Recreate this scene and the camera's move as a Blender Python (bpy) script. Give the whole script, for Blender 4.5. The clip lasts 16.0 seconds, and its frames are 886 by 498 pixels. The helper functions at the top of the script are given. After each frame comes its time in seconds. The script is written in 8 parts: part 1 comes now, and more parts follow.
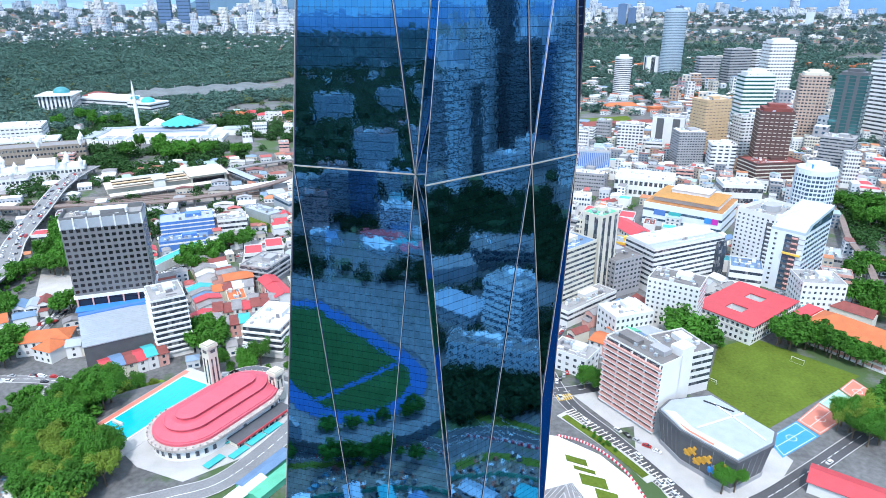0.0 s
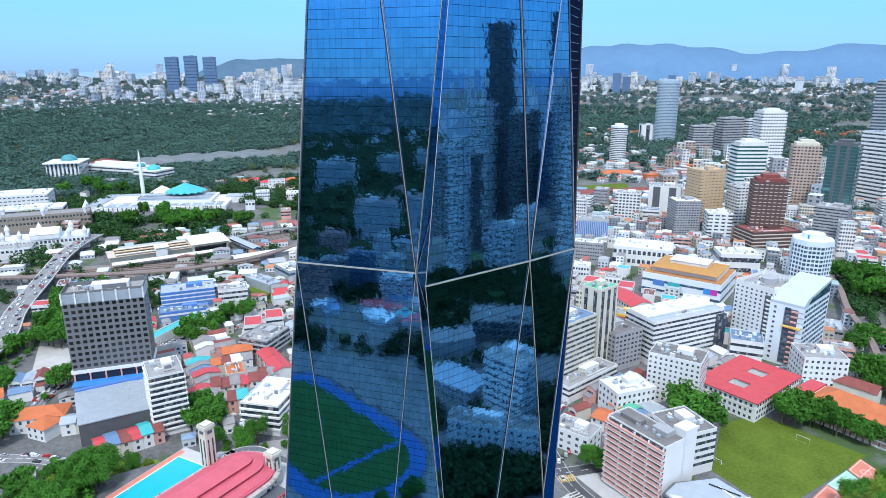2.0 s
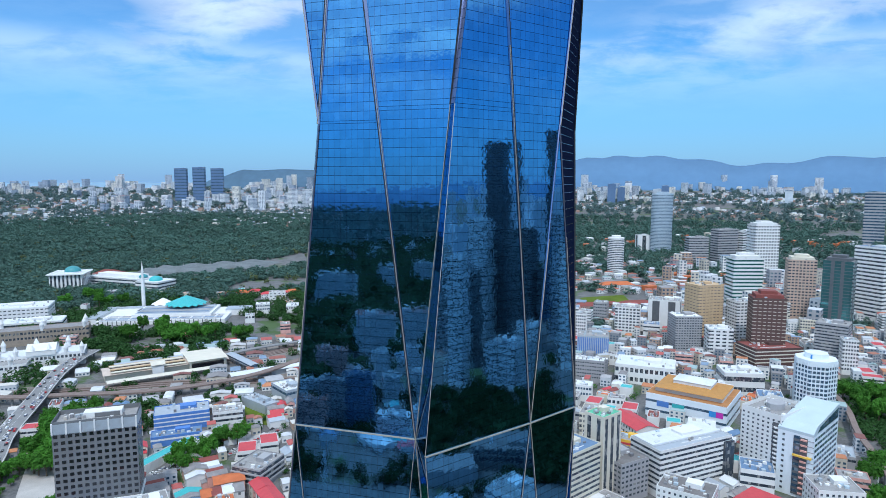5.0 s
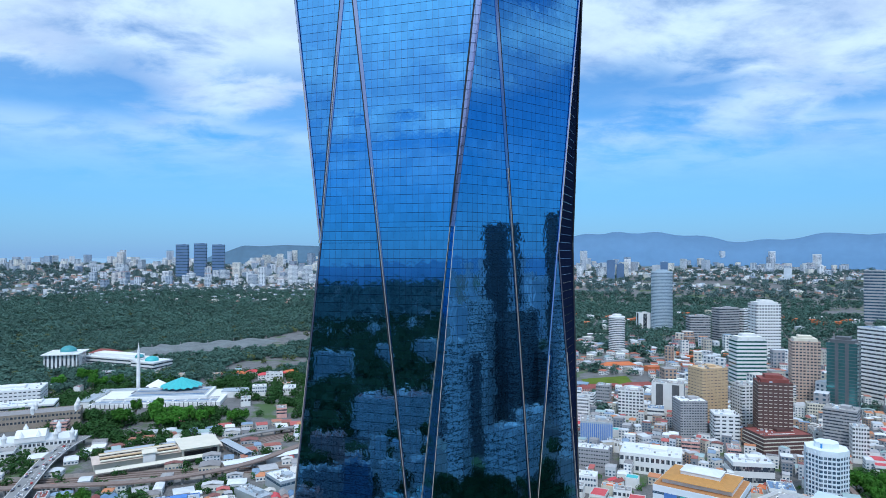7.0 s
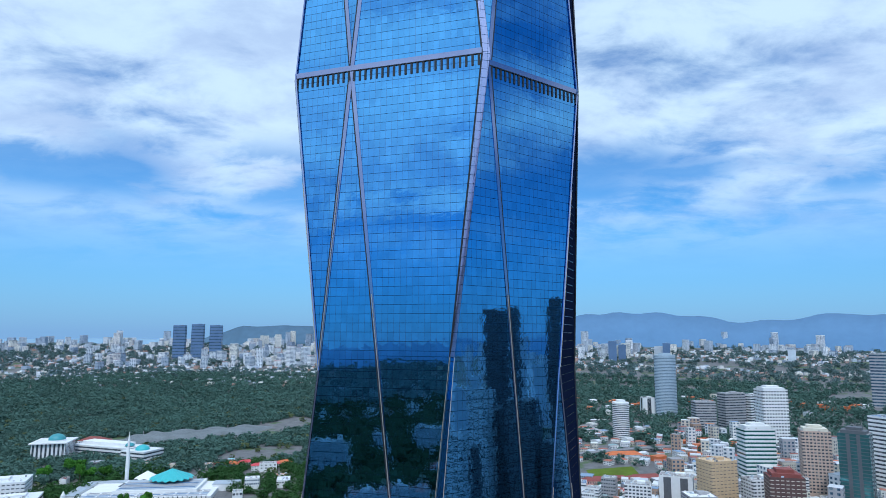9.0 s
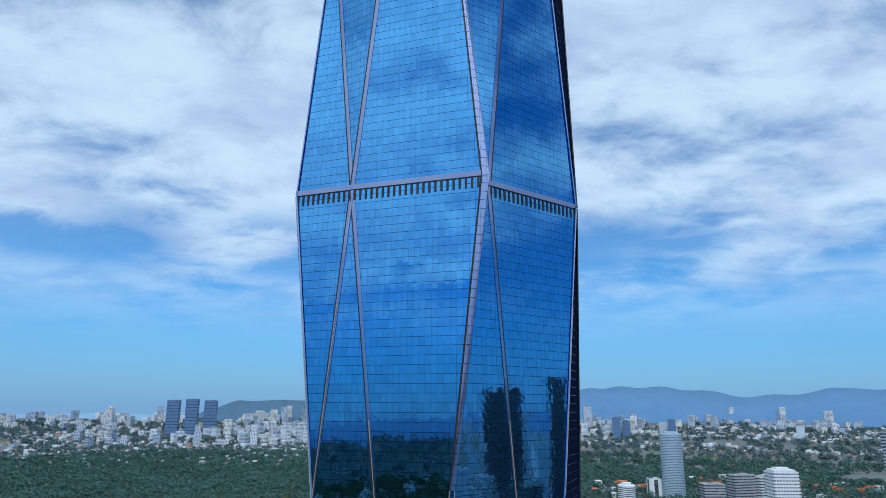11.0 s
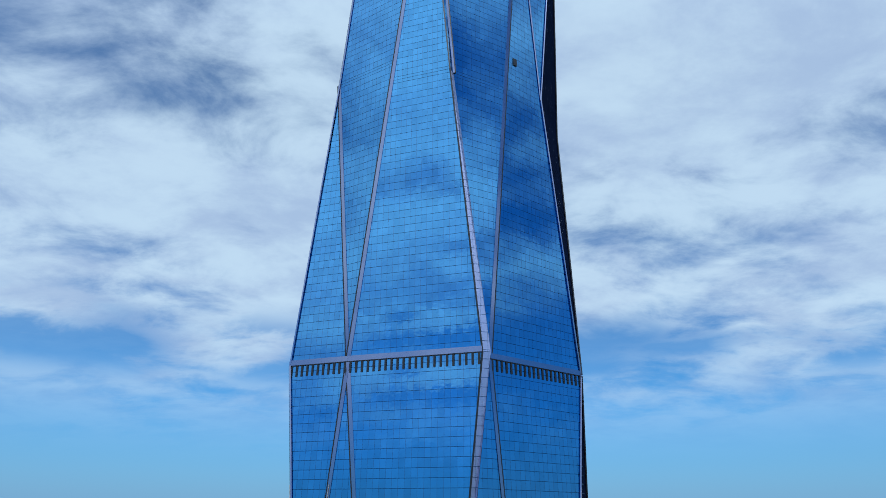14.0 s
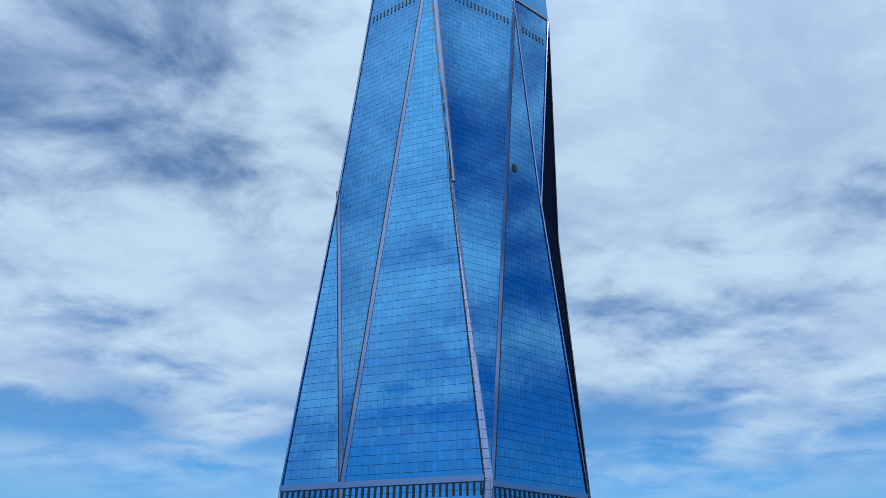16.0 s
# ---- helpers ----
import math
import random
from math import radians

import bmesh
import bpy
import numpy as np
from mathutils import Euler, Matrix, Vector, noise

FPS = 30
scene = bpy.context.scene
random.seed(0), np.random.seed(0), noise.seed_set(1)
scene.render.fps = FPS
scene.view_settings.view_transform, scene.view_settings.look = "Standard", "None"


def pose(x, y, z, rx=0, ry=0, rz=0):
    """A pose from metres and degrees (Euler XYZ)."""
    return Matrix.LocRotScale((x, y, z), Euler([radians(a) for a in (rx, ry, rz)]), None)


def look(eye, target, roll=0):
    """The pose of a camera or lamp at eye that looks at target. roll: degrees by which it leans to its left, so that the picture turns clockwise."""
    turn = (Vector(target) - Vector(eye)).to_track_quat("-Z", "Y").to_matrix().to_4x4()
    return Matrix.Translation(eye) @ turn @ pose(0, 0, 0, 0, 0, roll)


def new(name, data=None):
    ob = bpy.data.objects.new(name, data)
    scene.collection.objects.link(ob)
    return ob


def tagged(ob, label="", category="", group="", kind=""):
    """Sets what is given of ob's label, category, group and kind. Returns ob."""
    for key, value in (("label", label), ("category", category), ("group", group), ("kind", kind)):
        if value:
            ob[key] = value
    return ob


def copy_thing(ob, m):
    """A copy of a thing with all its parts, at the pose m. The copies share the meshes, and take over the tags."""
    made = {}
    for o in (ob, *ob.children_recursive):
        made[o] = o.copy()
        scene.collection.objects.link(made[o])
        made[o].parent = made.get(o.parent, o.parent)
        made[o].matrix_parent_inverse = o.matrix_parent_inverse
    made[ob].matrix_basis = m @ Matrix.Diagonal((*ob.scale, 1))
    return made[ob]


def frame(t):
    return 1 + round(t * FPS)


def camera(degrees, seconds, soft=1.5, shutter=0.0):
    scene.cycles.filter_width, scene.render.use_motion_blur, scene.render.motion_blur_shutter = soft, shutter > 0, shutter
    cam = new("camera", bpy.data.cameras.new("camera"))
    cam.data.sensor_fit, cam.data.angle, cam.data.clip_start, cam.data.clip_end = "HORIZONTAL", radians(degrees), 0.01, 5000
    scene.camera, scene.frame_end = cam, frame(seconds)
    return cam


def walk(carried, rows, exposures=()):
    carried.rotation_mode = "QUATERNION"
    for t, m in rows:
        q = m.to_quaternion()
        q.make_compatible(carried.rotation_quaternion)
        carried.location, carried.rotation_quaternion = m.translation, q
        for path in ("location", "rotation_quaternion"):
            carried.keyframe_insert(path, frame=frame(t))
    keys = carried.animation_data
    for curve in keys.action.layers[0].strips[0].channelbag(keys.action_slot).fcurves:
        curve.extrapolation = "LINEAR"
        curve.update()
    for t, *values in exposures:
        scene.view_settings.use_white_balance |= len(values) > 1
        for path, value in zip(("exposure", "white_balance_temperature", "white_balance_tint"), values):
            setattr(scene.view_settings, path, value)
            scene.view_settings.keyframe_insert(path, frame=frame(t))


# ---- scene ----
# ---------- camera ----------
cam = camera(69.82, 16.0, soft=0.9)
PATH = [
    (0.0, -0.00, 0.00, 197.98, -21.089, -0.04), (0.5, -0.01, 0.10, 200.27, -19.780, -0.05),
    (1.0, -0.02, 0.20, 202.55, -18.423, -0.06), (1.5, -0.03, 0.28, 204.82, -17.036, -0.06),
    (2.0, -0.04, 0.36, 207.11, -15.602, -0.07), (2.5, -0.05, 0.43, 209.44, -14.121, -0.08),
    (3.0, -0.05, 0.50, 211.80, -12.571, -0.09), (3.5, -0.06, 0.55, 214.19, -10.999, -0.10),
    (4.0, -0.07, 0.60, 216.64, -9.438, -0.11), (6.5, -0.12, 0.74, 229.40, -1.240, -0.15),
    (7.0, -0.13, 0.74, 232.04, 0.461, -0.16), (7.5, -0.14, 0.74, 234.76, 2.236, -0.17),
    (8.0, -0.14, 0.73, 237.57, 4.020, -0.17), (8.5, -0.15, 0.71, 240.46, 5.798, -0.18),
    (9.0, -0.16, 0.68, 243.44, 7.539, -0.19), (11.5, -0.21, 0.44, 258.51, 15.443, -0.23),
    (12.0, -0.22, 0.37, 261.48, 16.989, -0.24), (12.5, -0.23, 0.30, 264.38, 18.494, -0.25),
    (13.0, -0.23, 0.21, 267.27, 20.026, -0.26), (13.5, -0.24, 0.12, 270.13, 21.561, -0.27),
    (14.0, -0.25, 0.02, 273.00, 23.141, -0.28), (14.5, -0.26, -0.09, 275.90, 24.771, -0.28),
    (15.0, -0.27, -0.20, 278.81, 26.385, -0.29), (15.5, -0.28, -0.32, 281.71, 27.950, -0.30),
    (16.0, -0.29, -0.45, 284.61, 29.496, -0.31),
]
walk(cam, [(t, pose(x, y, z, 90 + p) @ pose(0, 0, 0, 0, 0, -r)) for t, x, y, z, p, r in PATH],
     exposures=[(0.0, 0.45, 6250, 13), (1.5, 0.22, 6250, 13), (3.5, -0.12, 6200, 12), (7.0, -0.30, 5900, 10), (9.0, -0.38, 5850, 10), (12.5, -0.62, 5950, 8), (16.0, -0.67, 5950, 9)])

# ---------- sky and sun ----------
SUN_EL, SUN_AZ = 58.0, 181.0  # degrees; azimuth clockwise from +y
world = bpy.data.worlds.new("World")
scene.world = world
world.use_nodes = True
wt = world.node_tree
wt.nodes.clear()


def wn(kind, **inputs):
    n = wt.nodes.new(kind)
    for k, v in inputs.items():
        n.inputs[k].default_value = v
    return n


sky = wt.nodes.new("ShaderNodeTexSky")
sky.sky_type = "NISHITA"
sky.sun_disc = False
sky.sun_elevation = radians(SUN_EL)
sky.sun_rotation = radians(SUN_AZ)
sky.air_density, sky.dust_density, sky.ozone_density = 1.0, 0.0, 4.0
tc = wt.nodes.new("ShaderNodeTexCoord")
sep = wt.nodes.new("ShaderNodeSeparateXYZ")
wt.links.new(tc.outputs["Generated"], sep.inputs[0])


def math_node(op, a, b, c=None, clamp=False):
    n = wt.nodes.new("ShaderNodeMath")
    n.operation, n.use_clamp = op, clamp
    for k, v in enumerate((a, b, c)):
        if v is None:
            continue
        if isinstance(v, (int, float)):
            n.inputs[k].default_value = v
        else:
            wt.links.new(v, n.inputs[k])
    return n.outputs[0]


def span(value, a, b, lo=0.0, hi=1.0):
    n = wt.nodes.new("ShaderNodeMapRange")
    n.interpolation_type = "SMOOTHSTEP"
    for k, v in (("From Min", a), ("From Max", b), ("To Min", lo), ("To Max", hi)):
        n.inputs[k].default_value = v
    wt.links.new(value, n.inputs[0])
    return n.outputs[0]


def towards(way):
    n = wt.nodes.new("ShaderNodeVectorMath")
    n.operation = "DOT_PRODUCT"
    n.inputs[1].default_value = V_(way).normalized()
    wt.links.new(tc.outputs["Generated"], n.inputs[0])
    return n.outputs["Value"]


V_ = Vector
# the direction meets a cloud layer overhead
height_ = math_node("ADD", math_node("MAXIMUM", sep.outputs[2], 0.0), 0.20)
comb = wt.nodes.new("ShaderNodeCombineXYZ")
for i in (0, 1):
    wt.links.new(math_node("DIVIDE", sep.outputs[i], height_), comb.inputs[i])
mapc = wt.nodes.new("ShaderNodeMapping")
mapc.inputs["Location"].default_value = (1.3, 0.4, 0)
mapc.inputs["Scale"].default_value = (0.8, 1.0, 1)
wt.links.new(comb.outputs[0], mapc.inputs[0])


def cloud_noise(scale, detail, rough, distortion=0.0):
    n = wn("ShaderNodeTexNoise", Scale=scale, Detail=detail, Roughness=rough, Distortion=distortion)
    wt.links.new(mapc.outputs[0], n.inputs["Vector"])
    return n.outputs[0]


# broad banks and small puffs; the deck thins out towards the east
bank, puff, lit = cloud_noise(1.3, 3.0, 0.5), cloud_noise(4.6, 12.0, 0.60, 0.3), cloud_noise(3.1, 9.0, 0.62, 0.2)
east = span(towards((0.97, -0.25, 0.1)), 0.45, 0.9)
cover = math_node("MULTIPLY_ADD", puff, 0.55, math_node("MULTIPLY", bank, 0.75))
cover = math_node("MULTIPLY_ADD", east, -0.14, cover)
cover = math_node("MULTIPLY", span(cover, 0.40, 0.67), span(sep.outputs[2], 0.07, 0.27))
# blue rifts open under the edge of the deck
rift = math_node("MULTIPLY", span(sep.outputs[2], 0.165, 0.205), span(sep.outputs[2], 0.31, 0.24))
rift = math_node("MULTIPLY", rift, span(math_node("MULTIPLY_ADD", cloud_noise(1.15, 2.0, 0.5), 0.7, math_node("MULTIPLY", puff, 0.3)), 0.44, 0.53))
cover = math_node("MULTIPLY", cover, math_node("MULTIPLY_ADD", rift, -0.85, 1.0))
cm2 = wt.nodes.new("ShaderNodeMath")
cm2.operation = "MULTIPLY"
cm2.inputs[1].default_value = 0.92
wt.links.new(cover, cm2.inputs[0])
cloudcol = wt.nodes.new("ShaderNodeMix")
cloudcol.data_type = "RGBA"
cloudcol.inputs[6].default_value = (7.0, 8.8, 11.4, 1)
cloudcol.inputs[7].default_value = (9.6, 11.8, 13.4, 1)
wt.links.new(span(math_node("MULTIPLY_ADD", puff, 0.35, math_node("MULTIPLY", lit, 0.65)), 0.38, 0.60), cloudcol.inputs[0])
# clouds round the sun are brighter
glow_ = span(towards((math.sin(radians(SUN_AZ)) * math.cos(radians(SUN_EL)), math.cos(radians(SUN_AZ)) * math.cos(radians(SUN_EL)), math.sin(radians(SUN_EL)))), 0.1, 1.0, 1.0, 1.6)
bright = wt.nodes.new("ShaderNodeVectorMath")
bright.operation = "SCALE"
wt.links.new(cloudcol.outputs[2], bright.inputs[0])
wt.links.new(glow_, bright.inputs["Scale"])
mixs = wt.nodes.new("ShaderNodeMix")
mixs.data_type = "RGBA"
wt.links.new(cm2.outputs[0], mixs.inputs[0])
tint = wt.nodes.new("ShaderNodeMix")
tint.data_type, tint.blend_type = "RGBA", "MULTIPLY"
tint.inputs[0].default_value = 1.0
tint.inputs[7].default_value = (0.68, 1.36, 1.76, 1)
wt.links.new(sky.outputs[0], tint.inputs[6])
hz = wt.nodes.new("ShaderNodeMapRange")
hz.inputs["From Min"].default_value, hz.inputs["From Max"].default_value = 0.0, 0.16
hz.inputs["To Min"].default_value, hz.inputs["To Max"].default_value = 0.92, 0.0
wt.links.new(sep.outputs[2], hz.inputs[0])
hmix = wt.nodes.new("ShaderNodeMix")
hmix.data_type = "RGBA"
hmix.inputs[7].default_value = (2.8, 5.1, 8.6, 1)
wt.links.new(hz.outputs[0], hmix.inputs[0])
wt.links.new(tint.outputs[2], hmix.inputs[6])
wt.links.new(hmix.outputs[2], mixs.inputs[6])
wt.links.new(bright.outputs[0], mixs.inputs[7])
bg = wn("ShaderNodeBackground", Strength=0.100)
wt.links.new(mixs.outputs[2], bg.inputs[0])
wo = wt.nodes.new("ShaderNodeOutputWorld")
wt.links.new(bg.outputs[0], wo.inputs[0])

sun_data = bpy.data.lights.new("sun", "SUN")
sun_data.energy, sun_data.angle, sun_data.color = 2.6, radians(3.0), (1.0, 0.97, 0.93)
sun = new("sun", sun_data)
_a, _e = radians(SUN_AZ), radians(SUN_EL)
sun.matrix_basis = look((math.sin(_a) * math.cos(_e) * 900, math.cos(_a) * math.cos(_e) * 900, math.sin(_e) * 900), (0, 0, 0))

# ---------- materials ----------
MATS = {}


def mat(name, col, rough=0.7, metal=0.0, var=0.18, scale=0.25, fine=4.0, bump=0.15, rand=0.0, spec=0.5):
    """Procedural surface: two scales of tone variation, fine relief, and tone that differs from object to object."""
    if name in MATS:
        return MATS[name]
    m = bpy.data.materials.new(name)
    m.use_nodes = True
    nt = m.node_tree
    b = nt.nodes["Principled BSDF"]
    b.inputs["Roughness"].default_value = rough
    b.inputs["Metallic"].default_value = metal
    b.inputs["Specular IOR Level"].default_value = spec
    geo = nt.nodes.new("ShaderNodeNewGeometry")
    na = nt.nodes.new("ShaderNodeTexNoise")
    na.inputs["Scale"].default_value = scale
    na.inputs["Detail"].default_value = 4
    nb = nt.nodes.new("ShaderNodeTexNoise")
    nb.inputs["Scale"].default_value = fine
    nb.inputs["Detail"].default_value = 3
    for n in (na, nb):
        nt.links.new(geo.outputs["Position"], n.inputs["Vector"])
    ad = nt.nodes.new("ShaderNodeMath")
    ad.operation = "ADD"
    nt.links.new(na.outputs[0], ad.inputs[0])
    nt.links.new(nb.outputs[0], ad.inputs[1])
    last = ad.outputs[0]
    if rand:
        oi = nt.nodes.new("ShaderNodeObjectInfo")
        mm = nt.nodes.new("ShaderNodeMath")
        mm.operation = "MULTIPLY_ADD"
        mm.inputs[1].default_value = rand
        nt.links.new(oi.outputs["Random"], mm.inputs[0])
        nt.links.new(last, mm.inputs[2])
        last = mm.outputs[0]
    mr = nt.nodes.new("ShaderNodeMapRange")
    mr.inputs["From Min"].default_value, mr.inputs["From Max"].default_value = 0.6, 1.4 + rand
    mr.inputs["To Min"].default_value, mr.inputs["To Max"].default_value = 1 - var, 1 + var
    nt.links.new(last, mr.inputs[0])
    mul = nt.nodes.new("ShaderNodeMix")
    mul.data_type, mul.blend_type = "RGBA", "MULTIPLY"
    mul.inputs[0].default_value = 1.0
    mul.inputs[6].default_value = (*col, 1)
    nt.links.new(mr.outputs[0], mul.inputs[7])
    nt.links.new(mul.outputs[2], b.inputs["Base Color"])
    if bump:
        bp = nt.nodes.new("ShaderNodeBump")
        bp.inputs["Strength"].default_value = bump
        bp.inputs["Distance"].default_value = 0.1
        nt.links.new(nb.outputs[0], bp.inputs["Height"])
        nt.links.new(bp.outputs[0], b.inputs["Normal"])
    MATS[name] = m
    return m


def tower_glass():
    m = mat("tower_glass", (0.105, 0.32, 0.58), 0.03, 1.0, var=0.10, scale=0.03, fine=0.35, bump=0)
    nt = m.node_tree
    b = nt.nodes["Principled BSDF"]
    geo = nt.nodes.new("ShaderNodeNewGeometry")
    nz = nt.nodes.new("ShaderNodeTexNoise")
    nz.inputs["Scale"].default_value = 0.85
    nz.inputs["Detail"].default_value = 1.5
    nt.links.new(geo.outputs["Position"], nz.inputs["Vector"])
    bp = nt.nodes.new("ShaderNodeBump")
    bp.inputs["Strength"].default_value = 0.6
    bp.inputs["Distance"].default_value = 0.009
    nt.links.new(nz.outputs[0], bp.inputs["Height"])
    nt.links.new(bp.outputs[0], b.inputs["Normal"])
    # every pane is a slightly different tone
    tone = nt.nodes.new("ShaderNodeMapRange")
    tone.inputs["To Min"].default_value, tone.inputs["To Max"].default_value = 0.93, 1.07
    nt.links.new(geo.outputs["Random Per Island"], tone.inputs[0])
    mul = nt.nodes.new("ShaderNodeMix")
    mul.data_type, mul.blend_type = "RGBA", "MULTIPLY"
    mul.inputs[0].default_value = 1.0
    nt.links.new(b.inputs["Base Color"].links[0].from_socket, mul.inputs[6])
    nt.links.new(tone.outputs[0], mul.inputs[7])
    nt.links.new(mul.outputs[2], b.inputs["Base Color"])
    return m


GLASS = tower_glass()
STRIP = mat("mauve_mirror_strip", (0.265, 0.29, 0.42), 0.10, 1.0, var=0.08, bump=0.0)
CHAMFER = mat("lavender_mirror_panel", (0.46, 0.47, 0.64), 0.38, 1.0, var=0.08, bump=0.0)
DARK = mat("dark_joint", (0.012, 0.014, 0.02), 0.5, var=0.2)
FRAME = mat("curtain_wall_framing", (0.028, 0.085, 0.165), 0.12, 1.0, var=0.2, bump=0)
MULLION = mat("blue_grey_mullion", (0.12, 0.22, 0.38), 0.06, 1.0, var=0.1, bump=0)
BRONZE = mat("beige_trim", (0.42, 0.38, 0.32), 0.5, 0.3, var=0.1)
WHITE = mat("white_paint", (0.70, 0.70, 0.685), 0.75, var=0.12, scale=0.12, rand=0.3)
STAIN = mat("stained_concrete", (0.40, 0.36, 0.33), 0.9, var=0.45, scale=0.3, fine=2.0)
CREAM = mat("cream_paint", (0.62, 0.58, 0.48), 0.75, var=0.14, scale=0.12, rand=0.3)
GREYW = mat("grey_render", (0.34, 0.34, 0.35), 0.8, var=0.18, scale=0.12, rand=0.4)
DGREY = mat("dark_grey_cladding", (0.10, 0.105, 0.115), 0.55, var=0.2)
HOTELW = mat("grey_hotel_cladding", (0.155, 0.16, 0.165), 0.6, var=0.15)
PINKW = mat("faded_pink_brick", (0.62, 0.34, 0.29), 0.85, var=0.2)
TANW = mat("tan_stone", (0.52, 0.37, 0.22), 0.75, var=0.14)
BROWNW = mat("brown_granite", (0.10, 0.055, 0.05), 0.6, var=0.2)
BLUEW = mat("blue_paint", (0.08, 0.20, 0.50), 0.6, var=0.15)
WINDOW = mat("window_glass", (0.035, 0.05, 0.07), 0.08, 0.0, var=0.3, bump=0, rand=0.8, spec=0.9)
DARKGL = mat("dark_window_glass", (0.012, 0.014, 0.018), 0.1, 0.0, var=0.3, bump=0, spec=0.6)
HWAY = mat("pale_highway_concrete", (0.21, 0.21, 0.21), 0.9, var=0.25, scale=0.08, fine=1.2)
TEALG = mat("teal_mirror_glass", (0.09, 0.26, 0.27), 0.08, 0.6, var=0.25, scale=0.06, fine=0.3, bump=0)
WINDOWB = mat("blue_window_glass", (0.05, 0.11, 0.18), 0.06, 0.3, var=0.3, bump=0, rand=0.6, spec=0.9)
GREENGL = mat("green_glass", (0.03, 0.16, 0.15), 0.06, 0.4, var=0.25, bump=0, rand=0.4, spec=0.9)
CONC = mat("roof_concrete", (0.29, 0.285, 0.28), 0.9, var=0.3, scale=0.15)
DCONC = mat("stained_roof_concrete", (0.17, 0.16, 0.155), 0.9, var=0.35, scale=0.15)
WROOF = mat("white_metal_roof", (0.66, 0.68, 0.70), 0.5, 0.1, var=0.1)
LROOF = mat("pale_grey_metal_roof", (0.42, 0.46, 0.50), 0.45, 0.3, var=0.12)
ORANGE = mat("orange_tile_roof", (0.50, 0.14, 0.05), 0.8, var=0.2, scale=0.2, fine=2.5)
REDR = mat("red_metal_roof", (0.50, 0.055, 0.065), 0.55, var=0.16)
ROSE = mat("rose_painted_dome", (0.56, 0.10, 0.135), 0.6, var=0.14)
MAROON = mat("maroon_tile_roof", (0.22, 0.06, 0.05), 0.8, var=0.25)
BLUER = mat("blue_metal_roof", (0.13, 0.22, 0.35), 0.5, 0.1, var=0.2)
GREENR = mat("green_metal_roof", (0.10, 0.42, 0.26), 0.6, var=0.2)
TEALR = mat("turquoise_roof", (0.05, 0.40, 0.41), 0.5, var=0.12)
GREYR = mat("grey_tile_roof", (0.24, 0.23, 0.23), 0.85, var=0.3)
ASPHALT = mat("asphalt", (0.075, 0.075, 0.08), 0.9, var=0.3, scale=0.08, fine=1.5)
LASPH = mat("worn_asphalt", (0.20, 0.20, 0.205), 0.9, var=0.25, scale=0.08, fine=1.2)
PAVE = mat("pale_pavement", (0.44, 0.43, 0.42), 0.85, var=0.2, scale=0.1)
LINE = mat("road_paint", (0.75, 0.75, 0.72), 0.7, var=0.15)
YELLOW = mat("yellow_paint", (0.75, 0.48, 0.08), 0.7, var=0.15)
GRASS = mat("mown_grass", (0.098, 0.140, 0.020), 0.95, var=0.35, scale=0.05, fine=0.6, bump=0.3, spec=0.1)
TURF = mat("stadium_turf", (0.03, 0.085, 0.022), 0.95, var=0.3, scale=0.06, fine=0.6, bump=0.3, spec=0.1)
MIDLEAF = mat("mid_green_leaves", (0.040, 0.105, 0.030), 0.75, var=0.5, scale=0.1, fine=0.7, bump=0, spec=0.15)
# leaf green darkened to carry the shade of trees mirrored in the glass
DKLEAF = mat("shade_darkened_leaves", (0.017, 0.040, 0.014), 0.8, var=0.5, scale=0.15, fine=0.9, bump=0, spec=0.1)
LEAF = mat("leaves", (0.064, 0.200, 0.024), 0.7, var=0.5, scale=0.15, fine=0.9, bump=0, rand=0.7, spec=0.2)
# sky reflection painted as one blue; roughness and specular keep it from mirroring
BLUEP = mat("painted_sky_reflection", (0.004, 0.038, 0.15), 0.9, 0.0, var=0.15, bump=0, spec=0.0)
NET = mat("aviary_net", (0.14, 0.16, 0.165), 0.9, var=0.35, scale=0.03, fine=0.3, bump=0.3)
# flat navy stands for a dark reflection, so it mirrors nothing itself
NAVY = mat("navy_dark_reflection", (0.010, 0.016, 0.04), 0.6, 0.0, var=0.15, bump=0, spec=0.0)
PALEB = mat("pale_blue_white_cladding", (0.70, 0.76, 0.80), 0.55, var=0.08, scale=0.1)
LEAFY = mat("yellow_green_leaves", (0.17, 0.27, 0.028), 0.75, var=0.4, scale=0.15, fine=0.9, bump=0, rand=0.5)
# raised and blued leaf green, with distance haze mixed into the colour
WOODS = mat("haze_tinted_woods", (0.075, 0.150, 0.120), 0.9, var=0.45, scale=0.012, fine=0.12, bump=0)
BARK = mat("bark", (0.12, 0.09, 0.06), 0.95, var=0.3)
WATER = mat("pool_water", (0.01, 0.44, 0.50), 0.05, var=0.1, scale=0.2, bump=0.05)
TRACK = mat("blue_running_track", (0.012, 0.085, 0.26), 0.8, var=0.12)
COURTB = mat("blue_court", (0.04, 0.26, 0.62), 0.8, var=0.1)
COURTR = mat("red_court", (0.62, 0.20, 0.14), 0.8, var=0.15)
COURTG = mat("mint_court", (0.32, 0.55, 0.44), 0.8, var=0.15)
GOLD = mat("gold_relief", (0.65, 0.36, 0.05), 0.4, 0.3, var=0.1)
RAILM = mat("rust_ballast", (0.20, 0.15, 0.13), 0.95, var=0.3)
# same woods farther off, paled and blued by haze in the base colour
FARTREE = mat("far_haze_paled_woods", (0.100, 0.165, 0.160), 0.9, var=0.4, scale=0.012, fine=0.12, bump=0)
